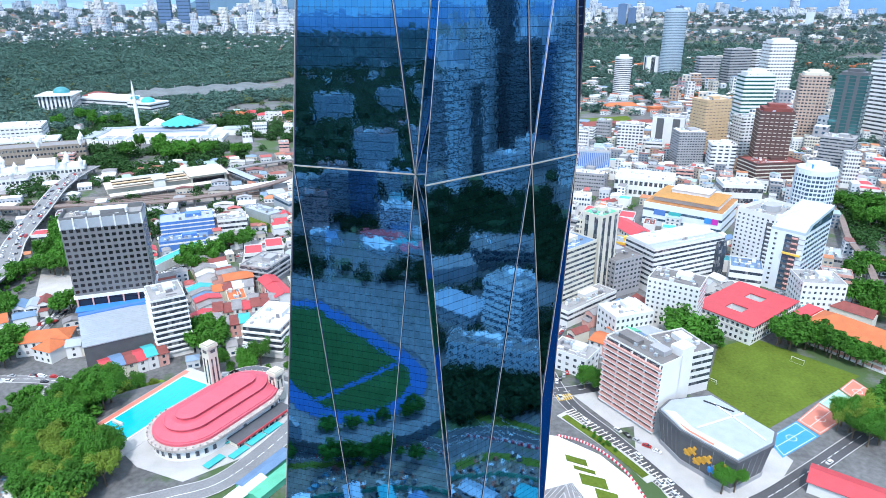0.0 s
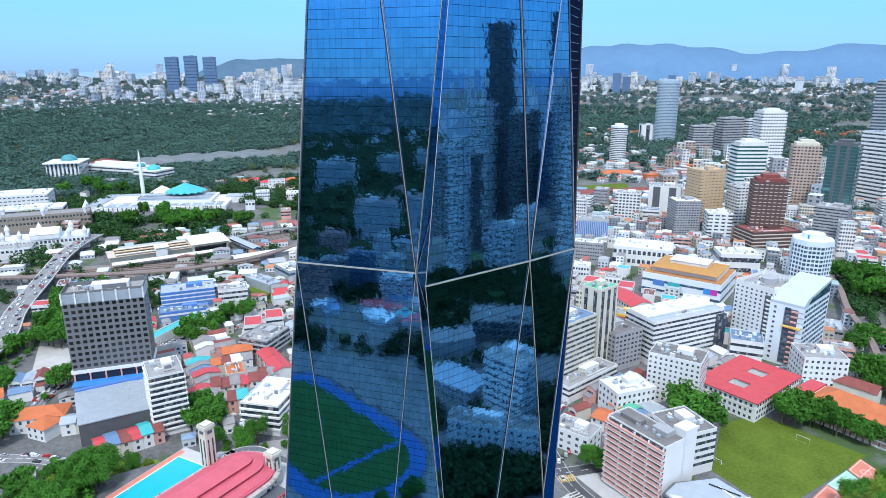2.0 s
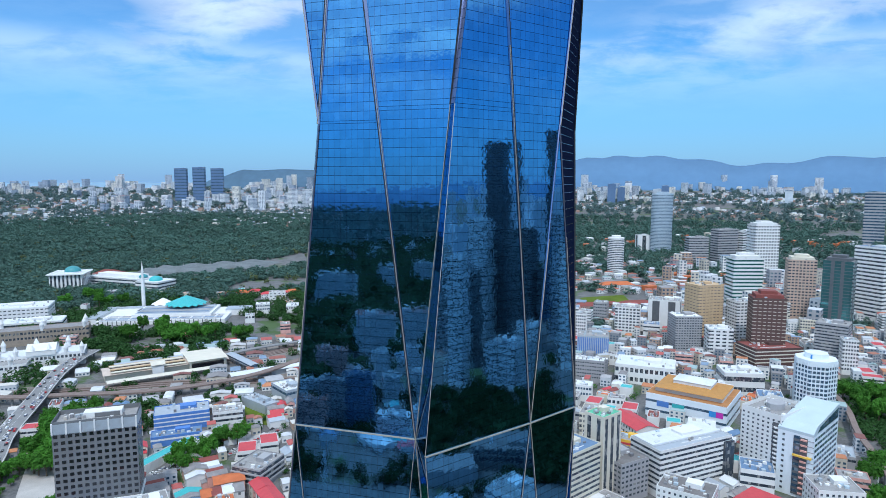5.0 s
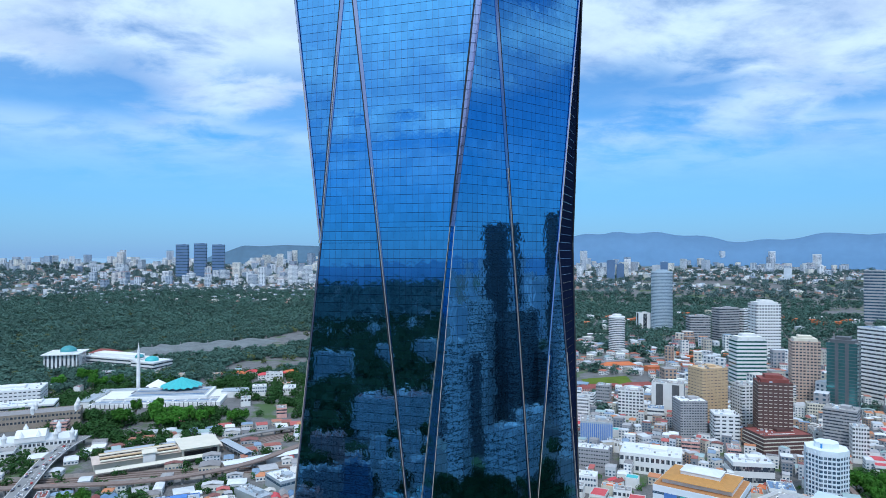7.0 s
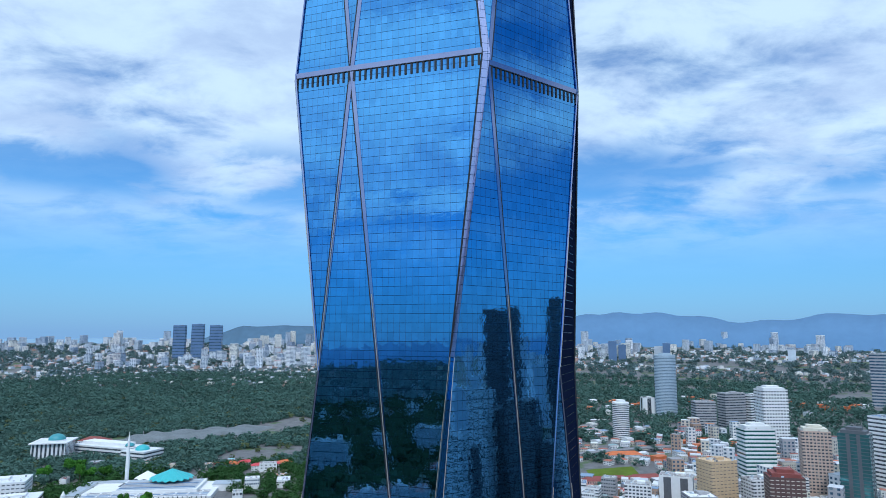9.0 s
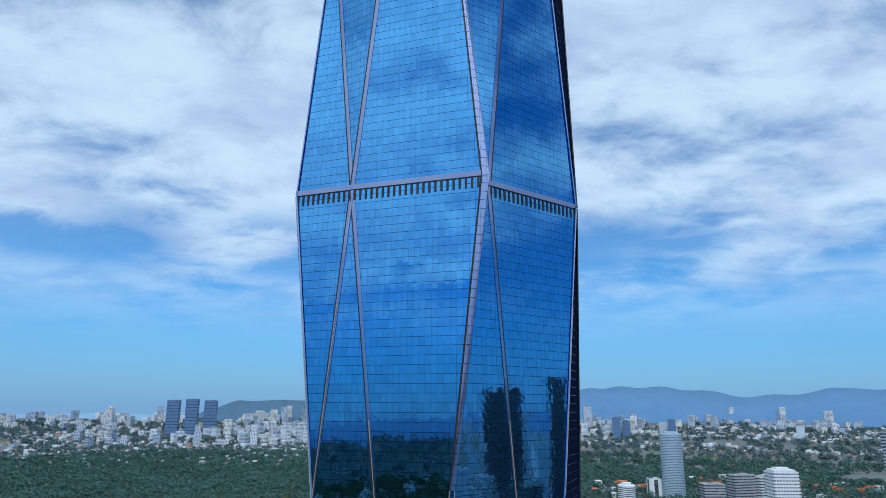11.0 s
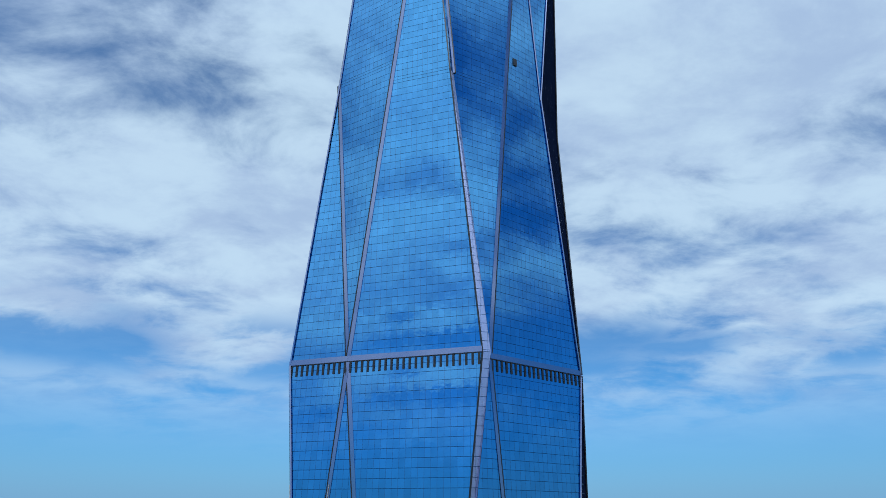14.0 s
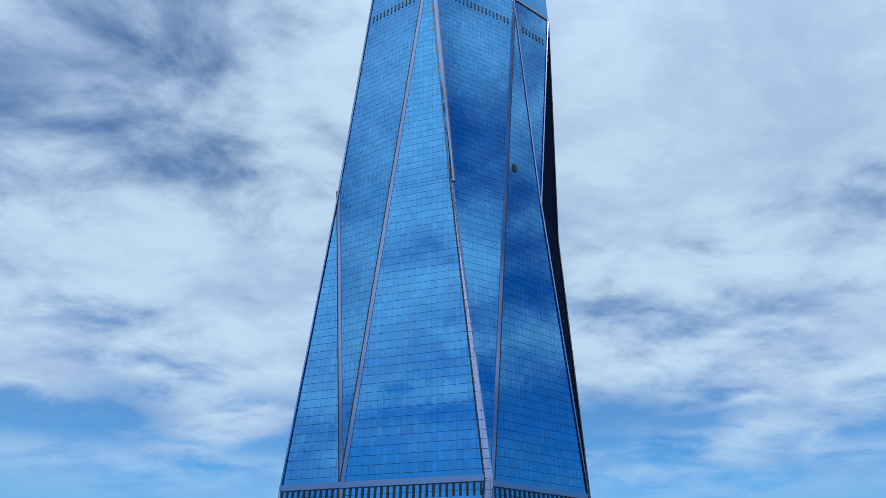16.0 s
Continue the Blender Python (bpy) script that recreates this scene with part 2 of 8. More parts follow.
# the hills' blue is aerial haze, given as surface colour
HILLS = mat("distant_hills_haze_blue", (0.10, 0.20, 0.33), 1.0, var=0.08, scale=0.004, fine=0.02, bump=0)
# concrete made paler and bluer to look seen through haze
FARW = mat("far_haze_tinted_concrete", (0.50, 0.55, 0.60), 0.85, var=0.25, scale=0.02, fine=0.08, bump=0, rand=0.6)
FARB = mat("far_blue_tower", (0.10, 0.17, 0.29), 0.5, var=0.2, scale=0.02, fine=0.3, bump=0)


def island_mat(name, cols, rough=0.8):
    """Each separate piece of a joined mesh takes one of several tones."""
    m = mat(name, (1, 1, 1), rough, var=0.16, scale=0.02, fine=0.2, bump=0)
    nt = m.node_tree
    geo = nt.nodes.new("ShaderNodeNewGeometry")
    rp = nt.nodes.new("ShaderNodeValToRGB")
    rp.color_ramp.interpolation = "CONSTANT"
    el = rp.color_ramp.elements
    el[0].position, el[0].color = 0.0, (*cols[0], 1)
    el[1].position, el[1].color = 1 / len(cols), (*cols[1], 1)
    for i, c in enumerate(cols[2:], 2):
        e = el.new(i / len(cols))
        e.color = (*c, 1)
    nt.links.new(geo.outputs["Random Per Island"], rp.inputs[0])
    mixn = [n for n in nt.nodes if n.bl_idname == "ShaderNodeMix"][0]
    nt.links.new(rp.outputs[0], mixn.inputs[6])
    return m


WALLS = island_mat("assorted_town_walls", [(0.70, 0.70, 0.68), (0.60, 0.59, 0.56), (0.52, 0.48, 0.40), (0.66, 0.66, 0.66), (0.33, 0.33, 0.34), (0.70, 0.69, 0.66), (0.40, 0.28, 0.21), (0.54, 0.57, 0.60), (0.24, 0.25, 0.27), (0.72, 0.71, 0.70)])
ROOFMIX = island_mat("assorted_town_roofs", [(0.66, 0.67, 0.68), (0.36, 0.36, 0.37), (0.36, 0.15, 0.10), (0.60, 0.62, 0.64), (0.22, 0.21, 0.21), (0.40, 0.10, 0.09), (0.52, 0.54, 0.56), (0.28, 0.10, 0.08), (0.20, 0.28, 0.38), (0.54, 0.52, 0.48), (0.28, 0.27, 0.27), (0.48, 0.48, 0.48), (0.46, 0.19, 0.09), (0.20, 0.08, 0.07), (0.46, 0.49, 0.52), (0.30, 0.40, 0.40)])
CLUTTER = island_mat("assorted_roof_plant", [(0.62, 0.63, 0.64), (0.35, 0.35, 0.35), (0.74, 0.74, 0.73), (0.20, 0.20, 0.21), (0.50, 0.47, 0.42), (0.42, 0.50, 0.56)])
# bluish tones among these walls paint in the haze of distance
FARMIX = island_mat("haze_tinted_far_walls", [(0.66, 0.69, 0.72), (0.46, 0.51, 0.57), (0.74, 0.75, 0.76), (0.34, 0.40, 0.48), (0.66, 0.63, 0.60), (0.56, 0.60, 0.64), (0.74, 0.71, 0.64)])


def city_ground():
    """Town ground: grey paving and tar with patches of planting."""
    m = mat("town_ground", (0.125, 0.125, 0.125), 0.9, var=0.5, scale=0.06, fine=0.4)
    nt = m.node_tree
    b = nt.nodes["Principled BSDF"]
    geo = nt.nodes.new("ShaderNodeNewGeometry")
    nz = nt.nodes.new("ShaderNodeTexNoise")
    nz.inputs["Scale"].default_value = 0.014
    nz.inputs["Detail"].default_value = 6
    nz.inputs["Roughness"].default_value = 0.65
    nt.links.new(geo.outputs["Position"], nz.inputs["Vector"])
    rp = nt.nodes.new("ShaderNodeValToRGB")
    rp.color_ramp.elements[0].position, rp.color_ramp.elements[1].position = 0.53, 0.60
    nt.links.new(nz.outputs[0], rp.inputs[0])
    mx_ = nt.nodes.new("ShaderNodeMix")
    mx_.data_type = "RGBA"
    nt.links.new(rp.outputs[0], mx_.inputs[0])
    src = b.inputs["Base Color"].links[0].from_socket
    nt.links.new(src, mx_.inputs[6])
    mx_.inputs[7].default_value = (0.055, 0.10, 0.03, 1)
    nt.links.new(mx_.outputs[2], b.inputs["Base Color"])
    return m


def let_light_through(m, share=0.28):
    """Leaves pass part of the light that falls on their other side."""
    nt = m.node_tree
    b, out = nt.nodes["Principled BSDF"], nt.nodes["Material Output"]
    tr = nt.nodes.new("ShaderNodeBsdfTranslucent")
    nt.links.new(b.inputs["Base Color"].links[0].from_socket, tr.inputs["Color"])
    ms = nt.nodes.new("ShaderNodeMixShader")
    ms.inputs[0].default_value = share
    nt.links.new(b.outputs[0], ms.inputs[1])
    nt.links.new(tr.outputs[0], ms.inputs[2])
    nt.links.new(ms.outputs[0], out.inputs["Surface"])


for m_ in (LEAF, LEAFY):
    let_light_through(m_)
for m_ in (WOODS, FARTREE, MIDLEAF):
    let_light_through(m_, 0.36)


def panes(m, size, pale, share):
    """Window glass in which single panes differ: some have pale blinds behind them."""
    nt = m.node_tree
    b = nt.nodes["Principled BSDF"]
    geo = nt.nodes.new("ShaderNodeNewGeometry")
    sc = nt.nodes.new("ShaderNodeVectorMath")
    sc.operation = "DIVIDE"
    sc.inputs[1].default_value = (size, size, size * 1.6)
    fl = nt.nodes.new("ShaderNodeVectorMath")
    fl.operation = "FLOOR"
    wnz = nt.nodes.new("ShaderNodeTexWhiteNoise")
    nt.links.new(geo.outputs["Position"], sc.inputs[0])
    nt.links.new(sc.outputs[0], fl.inputs[0])
    nt.links.new(fl.outputs[0], wnz.inputs["Vector"])
    mr = nt.nodes.new("ShaderNodeMapRange")
    mr.inputs["From Min"].default_value, mr.inputs["From Max"].default_value = 1 - share, 1.0
    nt.links.new(wnz.outputs["Value"], mr.inputs[0])
    mx_ = nt.nodes.new("ShaderNodeMix")
    mx_.data_type = "RGBA"
    nt.links.new(mr.outputs[0], mx_.inputs[0])
    nt.links.new(b.inputs["Base Color"].links[0].from_socket, mx_.inputs[6])
    mx_.inputs[7].default_value = (*pale, 1)
    nt.links.new(mx_.outputs[2], b.inputs["Base Color"])


panes(WINDOW, 1.7, (0.30, 0.30, 0.29), 0.35)
panes(WINDOWB, 1.9, (0.28, 0.36, 0.42), 0.35)

CITYG = city_ground()

# ---------- mesh helpers ----------
V = Vector


def mesh_of(name, verts, faces, material):
    me = bpy.data.meshes.new(name)
    me.from_pydata([tuple(v) for v in verts], [], faces)
    me.materials.append(material)
    me.update()
    return me


def bm_mesh(name, bm, material):
    me = bpy.data.meshes.new(name)
    bm.normal_update()
    bm.to_mesh(me)
    bm.free()
    me.materials.append(material)
    return me


def child(name, me, parent, m=None, label=""):
    """A mesh object under a thing or a part; m is its pose in the parent's space."""
    ob = new(name, me)
    ob.parent = parent
    if m is not None:
        ob.matrix_basis = m
    if label:
        tagged(ob, label)
    return ob


def thing(name, m, label, category, group="", kind=""):
    ob = new(name)
    ob.matrix_basis = m
    return tagged(ob, label, category, group, kind)


def box_data(w, d, h, x=0, y=0, z=0):
    """Box centred on x, y with its base at z."""
    a, b = w / 2, d / 2
    vs = [(x + i * a, y + j * b, z + k * h) for k in (0, 1) for i, j in ((-1, -1), (1, -1), (1, 1), (-1, 1))]
    fs = [(3, 2, 1, 0), (4, 5, 6, 7), (0, 1, 5, 4), (1, 2, 6, 5), (2, 3, 7, 6), (3, 0, 4, 7)]
    return vs, fs


def joined(name, pieces, material):
    vs, fs = [], []
    for pv, pf in pieces:
        n = len(vs)
        vs += pv
        fs += [tuple(i + n for i in f) for f in pf]
    return mesh_of(name, vs, fs, material)


def box(name, w, d, h, material, x=0, y=0, z=0):
    return joined(name, [box_data(w, d, h, x, y, z)], material)


def prism_data(pts, z0, z1):
    """Upright prism over a polygon given anticlockwise."""
    n = len(pts)
    vs = [(x, y, z0) for x, y in pts] + [(x, y, z1) for x, y in pts]
    fs = [tuple(range(n - 1, -1, -1)), tuple(range(n, 2 * n))]
    fs += [(i, (i + 1) % n, n + (i + 1) % n, n + i) for i in range(n)]
    return vs, fs


def prism(name, pts, z0, z1, material):
    return joined(name, [prism_data(pts, z0, z1)], material)


def ring_data(w, d, t, h, z):
    """Rectangular ring, outer size w x d, thickness t."""
    a, b = w / 2, d / 2
    o = [(-a, -b), (a, -b), (a, b), (-a, b)]
    i = [(-a + t, -b + t), (a - t, -b + t), (a - t, b - t), (-a + t, b - t)]
    vs = [(x, y, zz) for zz in (z, z + h) for x, y in o + i]
    fs = []
    for k in range(4):
        m = (k + 1) % 4
        fs += [(k, m, 8 + m, 8 + k), (4 + m, 4 + k, 12 + k, 12 + m), (8 + k, 8 + m, 12 + m, 12 + k), (m, k, 4 + k, 4 + m)]
    return vs, fs


def beam_data(p, q, up, wide, thick):
    """Rectangular bar from p to q; up is the way its broad face looks."""
    p, q = V(p), V(q)
    ax = (q - p).normalized()
    s = ax.cross(V(up)).normalized()
    u = s.cross(ax).normalized()
    vs = []
    for e in (p, q):
        for a, b in ((-1, -1), (1, -1), (1, 1), (-1, 1)):
            vs.append(tuple(e + s * (a * wide / 2) + u * (b * thick / 2)))
    fs = [(0, 1, 2, 3), (7, 6, 5, 4), (0, 4, 5, 1), (1, 5, 6, 2), (2, 6, 7, 3), (3, 7, 4, 0)]
    return vs, fs


def taper_data(p, q, up, wide_p, wide_q, thick):
    """Bar from p to q whose breadth changes from one end to the other."""
    a, fs = beam_data(p, q, up, wide_p, thick)
    b, _ = beam_data(p, q, up, wide_q, thick)
    return a[:4] + b[4:], fs


def strip_data(pts, wide, z, thick=0.15):
    """Flat ribbon along a polyline on the ground (x, y), or (x, y, z) when given heights."""
    vs, fs = [], []
    n = len(pts)
    P = [V((p[0], p[1], p[2] if len(p) > 2 else z)) for p in pts]
    for i in range(n):
        t = (P[min(i + 1, n - 1)] - P[max(i - 1, 0)])
        t.z = 0
        t.normalize()
        s = V((-t.y, t.x, 0)) * wide / 2
        vs += [tuple(P[i] + s), tuple(P[i] - s), tuple(P[i] + s - V((0, 0, thick))), tuple(P[i] - s - V((0, 0, thick)))]
    for i in range(n - 1):
        a, b = 4 * i, 4 * i + 4
        fs += [(a, a + 1, b + 1, b), (a + 1, a + 3, b + 3, b + 1), (a + 2, a, b, b + 2)]
    return vs, fs


def curve(pts, n=8):
    """Catmull-Rom samples through plan points."""
    out = []
    P = [V(p) for p in pts]
    P = [2 * P[0] - P[1]] + P + [2 * P[-1] - P[-2]]
    for i in range(1, len(P) - 2):
        for k in range(n):
            t = k / n
            a, b, c, d = P[i - 1:i + 3]
            out.append(tuple(0.5 * ((2 * b) + (c - a) * t + (2 * a - 5 * b + 4 * c - d) * t * t + (3 * b - a - 3 * c + d) * t ** 3)))
    out.append(tuple(P[-2]))
    return out
# ---------- the glass tower ----------
CX, CY = -0.9, 165.8  # axis


ZK0, ZK1, ZK2, ZK4 = 0.0, 161.0, 308.3, 476.0
P = {
    "L0": (-54.8, 158.6, ZK0), "P0": (-22.4, 148.9, ZK0), "Q0": (4.5, 141.0, ZK0), "R0": (32.6, 162.6, ZK0), "S0": (36.0, 181.0, ZK0),
    "c0n": (1.9, 141.7, 66.4), "c0e": (2.8, 139.7, 66.4), "Wr0": (29.2, 160.0, 88.8), "Wb0": (36.5, 180.0, 88.8),
    "l1": (-36.7, 153.2, ZK1), "m1": (-6.45, 144.2, ZK1), "c1": (-3.9, 134.5, ZK1), "x1": (21.8, 154.3, ZK1), "r1": (35.4, 166.0, ZK1),
    "Wl": (-29.4, 152.4, 234.6), "Wn": (1.4, 142.8, 238.2), "We": (2.4, 140.5, 238.2), "Wr": (28.9, 160.8, 235.2), "Wb": (36.4, 180.0, 235.2),
    "L2": (-38.4, 157.5, ZK2), "M2": (-23.1, 152.0, ZK2), "C2": (8.8, 141.5, ZK2), "D2": (10.9, 148.2, ZK2), "E2": (10.75, 142.0, ZK2), "R2": (36.4, 167.5, ZK2),
    "W3l": (-31.8, 157.3, 393.8), "W3n": (1.4, 141.4, 387.5), "W3e": (2.4, 143.2, 387.5), "W3r": (29.4, 160.1, 390.6), "W3b": (37.6, 181.0, 390.6),
    "l4": (-25.8, 153.4, ZK4), "m4": (-5.9, 141.0, ZK4), "c4": (-4.7, 139.0, ZK4), "x4": (24.9, 154.6, ZK4), "r4": (38.6, 164.3, ZK4),
    "B0": (-8, 200, ZK0), "B1": (-6, 196, ZK1), "B2": (-6, 196, ZK2), "B4": (6, 190, ZK4),
}
P = {k: V(v) for k, v in P.items()}
FACETS = [
    ("L0", "P0", "l1"), ("l1", "P0", "m1"), ("m1", "P0", "Q0", "c0n"), ("m1", "c0n", "c0e", "c1"), ("c0n", "Q0", "c0e"), ("c1", "c0e", "Q0", "x1"),
    ("x1", "Q0", "R0", "Wr0"), ("x1", "Wr0", "r1"),
    ("l1", "m1", "M2", "Wl"), ("Wl", "M2", "L2"), ("m1", "Wn", "C2", "M2"), ("m1", "c1", "We", "Wn"), ("Wn", "E2", "C2"), ("Wn", "We", "E2"), ("We", "D2", "E2"), ("c1", "x1", "D2", "We"),
    ("x1", "Wr", "R2", "D2"), ("x1", "r1", "Wr"),
    ("L2", "M2", "W3l"), ("M2", "m4", "l4", "W3l"), ("M2", "C2", "W3n", "m4"), ("C2", "E2", "W3n"), ("E2", "W3e", "W3n"), ("E2", "D2", "W3e"), ("W3n", "W3e", "c4", "m4"), ("D2", "x4", "c4", "W3e"),
    ("D2", "R2", "W3r", "x4"), ("W3r", "r4", "x4"),
    ("R0", "S0", "Wb0", "Wr0"), ("Wr0", "Wb0", "r1"), ("r1", "Wb", "Wr"), ("Wr", "Wb", "R2"), ("R2", "W3b", "W3r"), ("W3r", "W3b", "r4"),
    ("S0", "B0", "B1", "r1", "Wb0"), ("B0", "L0", "l1", "B1"), ("r1", "B1", "B2", "R2", "Wb"), ("B1", "l1", "Wl", "L2", "B2"),
    ("R2", "B2", "B4", "r4", "W3b"), ("B2", "L2", "W3l", "l4", "B4"),
]
DARKENED = (("r1", "Wb", "Wr"), ("Wr", "Wb", "R2"), ("R2", "W3b", "W3r"), ("W3r", "W3b", "r4"), ("R2", "B2", "B4", "r4", "W3b"), ("r1", "B1", "B2", "R2", "Wb"))  # glass facets coloured navy for the dark they would mirror, and two back facets
BLUEF = (("R0", "S0", "Wb0", "Wr0"), ("Wr0", "Wb0", "r1"))  # return walls in flat blue, the sky's reflection put into the colour
ROW, COL, GAP, SLIT = 2.1, 1.5, 0.05, 0.11
PALE = (("Wn", "E2", "C2"), ("Wn", "We", "E2"), ("C2", "E2", "W3n"), ("E2", "W3e", "W3n"))  # narrow chamfers clad in lavender panels
rng = random.Random(7)


def section(poly, z):
    """The two points where a facet's outline meets the level z."""
    pts = []
    n = len(poly)
    for i in range(n):
        a, b = poly[i], poly[(i + 1) % n]
        lo, hi = min(a.z, b.z), max(a.z, b.z)
        if hi - lo < 1e-6:
            if abs(a.z - z) < 1e-6:
                pts += [a, b]
        elif lo - 1e-6 <= z <= hi + 1e-6:
            pts.append(a.lerp(b, (z - a.z) / (b.z - a.z)))
    return pts


def facet_cells(poly):
    """Panes of one facet: rows of equal height, columns of equal width, cut at the slanting edges."""
    nrm = V((0, 0, 0))
    for i in range(len(poly)):
        nrm += (poly[i] - CTR).cross(poly[(i + 1) % len(poly)] - CTR)
    mid = sum(poly, V((0, 0, 0))) / len(poly)
    h = V((-nrm.y, nrm.x, 0)).normalized()
    out = V((h.y, -h.x, 0))
    if out.dot(mid - V((CX, CY, mid.z))) < 0:
        h, out = -h, -out
    zs = sorted({round(p.z, 3) for p in poly})
    z0, z1 = zs[0], zs[-1]
    k0, k1 = math.floor(z0 / ROW), math.ceil(z1 / ROW)
    levels = sorted(set([z for z in (k * ROW for k in range(k0, k1 + 1)) if z0 + 0.3 < z < z1 - 0.3] + zs))

    def ends(z, inner):
        pts = section(poly, min(max(z, z0), z1))
        if not pts:
            return None
        pts.sort(key=lambda p: p.dot(h))
        return pts[0], pts[-1]
    cells = []
    rows = []
    for a, b in zip(levels[:-1], levels[1:]):
        ea, eb = ends(a + 1e-4, 1), ends(b - 1e-4, 1)
        if not ea or not eb:
            continue
        rows.append((ea, eb))
        sa, ta, sb, tb = ea[0].dot(h), ea[1].dot(h), eb[0].dot(h), eb[1].dot(h)
        lo, hi = min(sa, sb), max(ta, tb)
        for k in range(math.floor(lo / COL), math.ceil(hi / COL) + 1):
            c0, c1 = k * COL + GAP / 2, (k + 1) * COL - GAP / 2
            q = []
            full = True
            for (s, t, e) in ((sa, ta, ea), (sb, tb, eb)):
                u, v = min(max(c0, s), t), min(max(c1, s), t)
                full = full and u == c0 and v == c1
                w = max(t - s, 1e-6)
                q.append((e[0].lerp(e[1], (u - s) / w), e[0].lerp(e[1], (v - s) / w)))
            if (q[0][1] - q[0][0]).length < 0.05 and (q[1][1] - q[1][0]).length < 0.05:
                continue
            f = SLIT / 2 / max(b - a, 0.2)
            A, B = q[0][0].lerp(q[1][0], f), q[0][1].lerp(q[1][1], f)
            D, C = q[0][0].lerp(q[1][0], 1 - f), q[0][1].lerp(q[1][1], 1 - f)
            cells.append((A, B, C, D, full))
    return cells, rows, h, out


CTR = V((CX, CY, 250))
tower = thing("glass_tower", pose(0, 0, 0), "faceted skyscraper of blue mirror glass with pale metal edges", "skyscraper")
pane_budget = 300
for names in FACETS:
    poly = [P[k].copy() for k in names]
    cells, rows, h, out = facet_cells(poly)
    vs, fs = [], []
    singles = []
    for A, B, C, D, full in cells:
        n = (B - A).cross(D - A)
        if n.length < 1e-6:
            n = (C - B).cross(D - B)
        n.normalize()
        # every pane sits a hair out of true
        ta, tb = rng.gauss(0, 0.0010), rng.gauss(0, 0.0011)
        c = (A + B + C + D) / 4
        quad = []
        for p in (A, B, C, D):
            r = p - c
            quad.append(p + n * (r.dot(h) * ta + r.z * tb))
        if full and names[0] in ("m1", "L2", "M2", "Wl", "x1", "D2") and 303 < c.z < 319 and len(singles) + (300 - pane_budget) < 300 and pane_budget > 0:
            singles.append((c, quad))
            pane_budget -= 1
            continue
        k = len(vs)
        vs += [tuple(p) for p in quad]
        fs.append((k, k + 1, k + 2, k + 3))
    ob = child("curtain_wall", mesh_of("curtain_wall", vs, fs, NAVY if names in DARKENED else BLUEP if names in BLUEF else CHAMFER if names in PALE else GLASS), tower)
    tagged(ob, kind="stuff")
    for c, quad in singles:
        child("pane", mesh_of("pane", [tuple(p - c) for p in quad], [(0, 1, 2, 3)], GLASS), tower, Matrix.Translation(c))
    # dark framing behind the panes
    vs, fs = [], []
    for ea, eb in rows:
        n = (ea[1] - ea[0]).cross(eb[0] - ea[0])
        if n.length < 1e-6:
            n = (eb[1] - eb[0]).cross(eb[0] - ea[0])
        n.normalize()
        k = len(vs)
        vs += [tuple(p - n * 0.03) for p in (ea[0], ea[1], eb[1], eb[0])]
        fs.append((k, k + 1, k + 2, k + 3))
    tagged(child("wall_framing", mesh_of("wall_framing", vs, fs, FRAME), tower), kind="stuff")
    if names in DARKENED or names in BLUEF or names in PALE or out.y > 0.3:
        continue
    # slim pale mullions in the upright joints
    vs, fs = [], []
    for A, B, C, D, full in cells:
        if not full:
            continue
        n = (B - A).cross(D - A).normalized()
        k = len(vs)
        vs += [tuple(p + n * 0.012) for p in (A - h * GAP, A + h * 0.01, D + h * 0.01, D - h * GAP)]
        fs.append((k, k + 1, k + 2, k + 3))
    tagged(child("mullions", mesh_of("mullions", vs, fs, MULLION), tower), kind="stuff")
# slanting edge strips
LOW = (("L0", "l1"), ("l1", "P0"), ("P0", "m1"), ("m1", "c0n"), ("c1", "c0e"), ("c0n", "Q0"), ("x1", "Q0"), ("x1", "Wr0"), ("Wr0", "R0"), ("Wr0", "r1"), ("Wb0", "r1"), ("Wb0", "S0"))
MIDE = (("l1", "Wl"), ("Wl", "L2"), ("Wl", "M2"), ("m1", "M2"), ("m1", "Wn"), ("c1", "We"), ("Wn", "C2"), ("We", "D2"), ("x1", "D2"), ("x1", "Wr"), ("Wr", "R2"), ("r1", "Wr"), ("Wb", "R2"), ("r1", "Wb"))
TOPE = (("L2", "W3l"), ("W3l", "l4"), ("M2", "W3l"), ("M2", "m4"), ("C2", "W3n"), ("D2", "W3e"), ("W3n", "m4"), ("W3e", "c4"), ("D2", "x4"), ("R2", "W3r"), ("W3r", "r4"), ("W3r", "x4"), ("R2", "W3b"), ("W3b", "r4"))
NORMAL = {frozenset(("m1", "M2")): (-0.3, -0.95, 0), frozenset(("l1", "P0")): (-0.28, -0.96, 0), frozenset(("P0", "m1")): (-0.28, -0.96, 0), frozenset(("x1", "Q0")): (0.61, -0.79, 0),
          frozenset(("x1", "D2")): (0.63, -0.77, 0), frozenset(("M2", "m4")): (-0.35, -0.94, 0), frozenset(("D2", "x4")): (0.55, -0.83, 0), frozenset(("Wl", "M2")): (-0.4, -0.9, 0), frozenset(("M2", "W3l")): (-0.5, -0.85, 0)}
BARE = (("Wn", "C2"), ("C2", "W3n"), ("W3n", "m4"))  # a dark joint alone
NONE = (("We", "D2"), ("D2", "W3e"))
RIGHT = {"x1", "D2", "Wr", "R2", "Wb", "r1", "W3r", "x4", "r4", "W3b", "c4", "W3e", "We", "c1"}
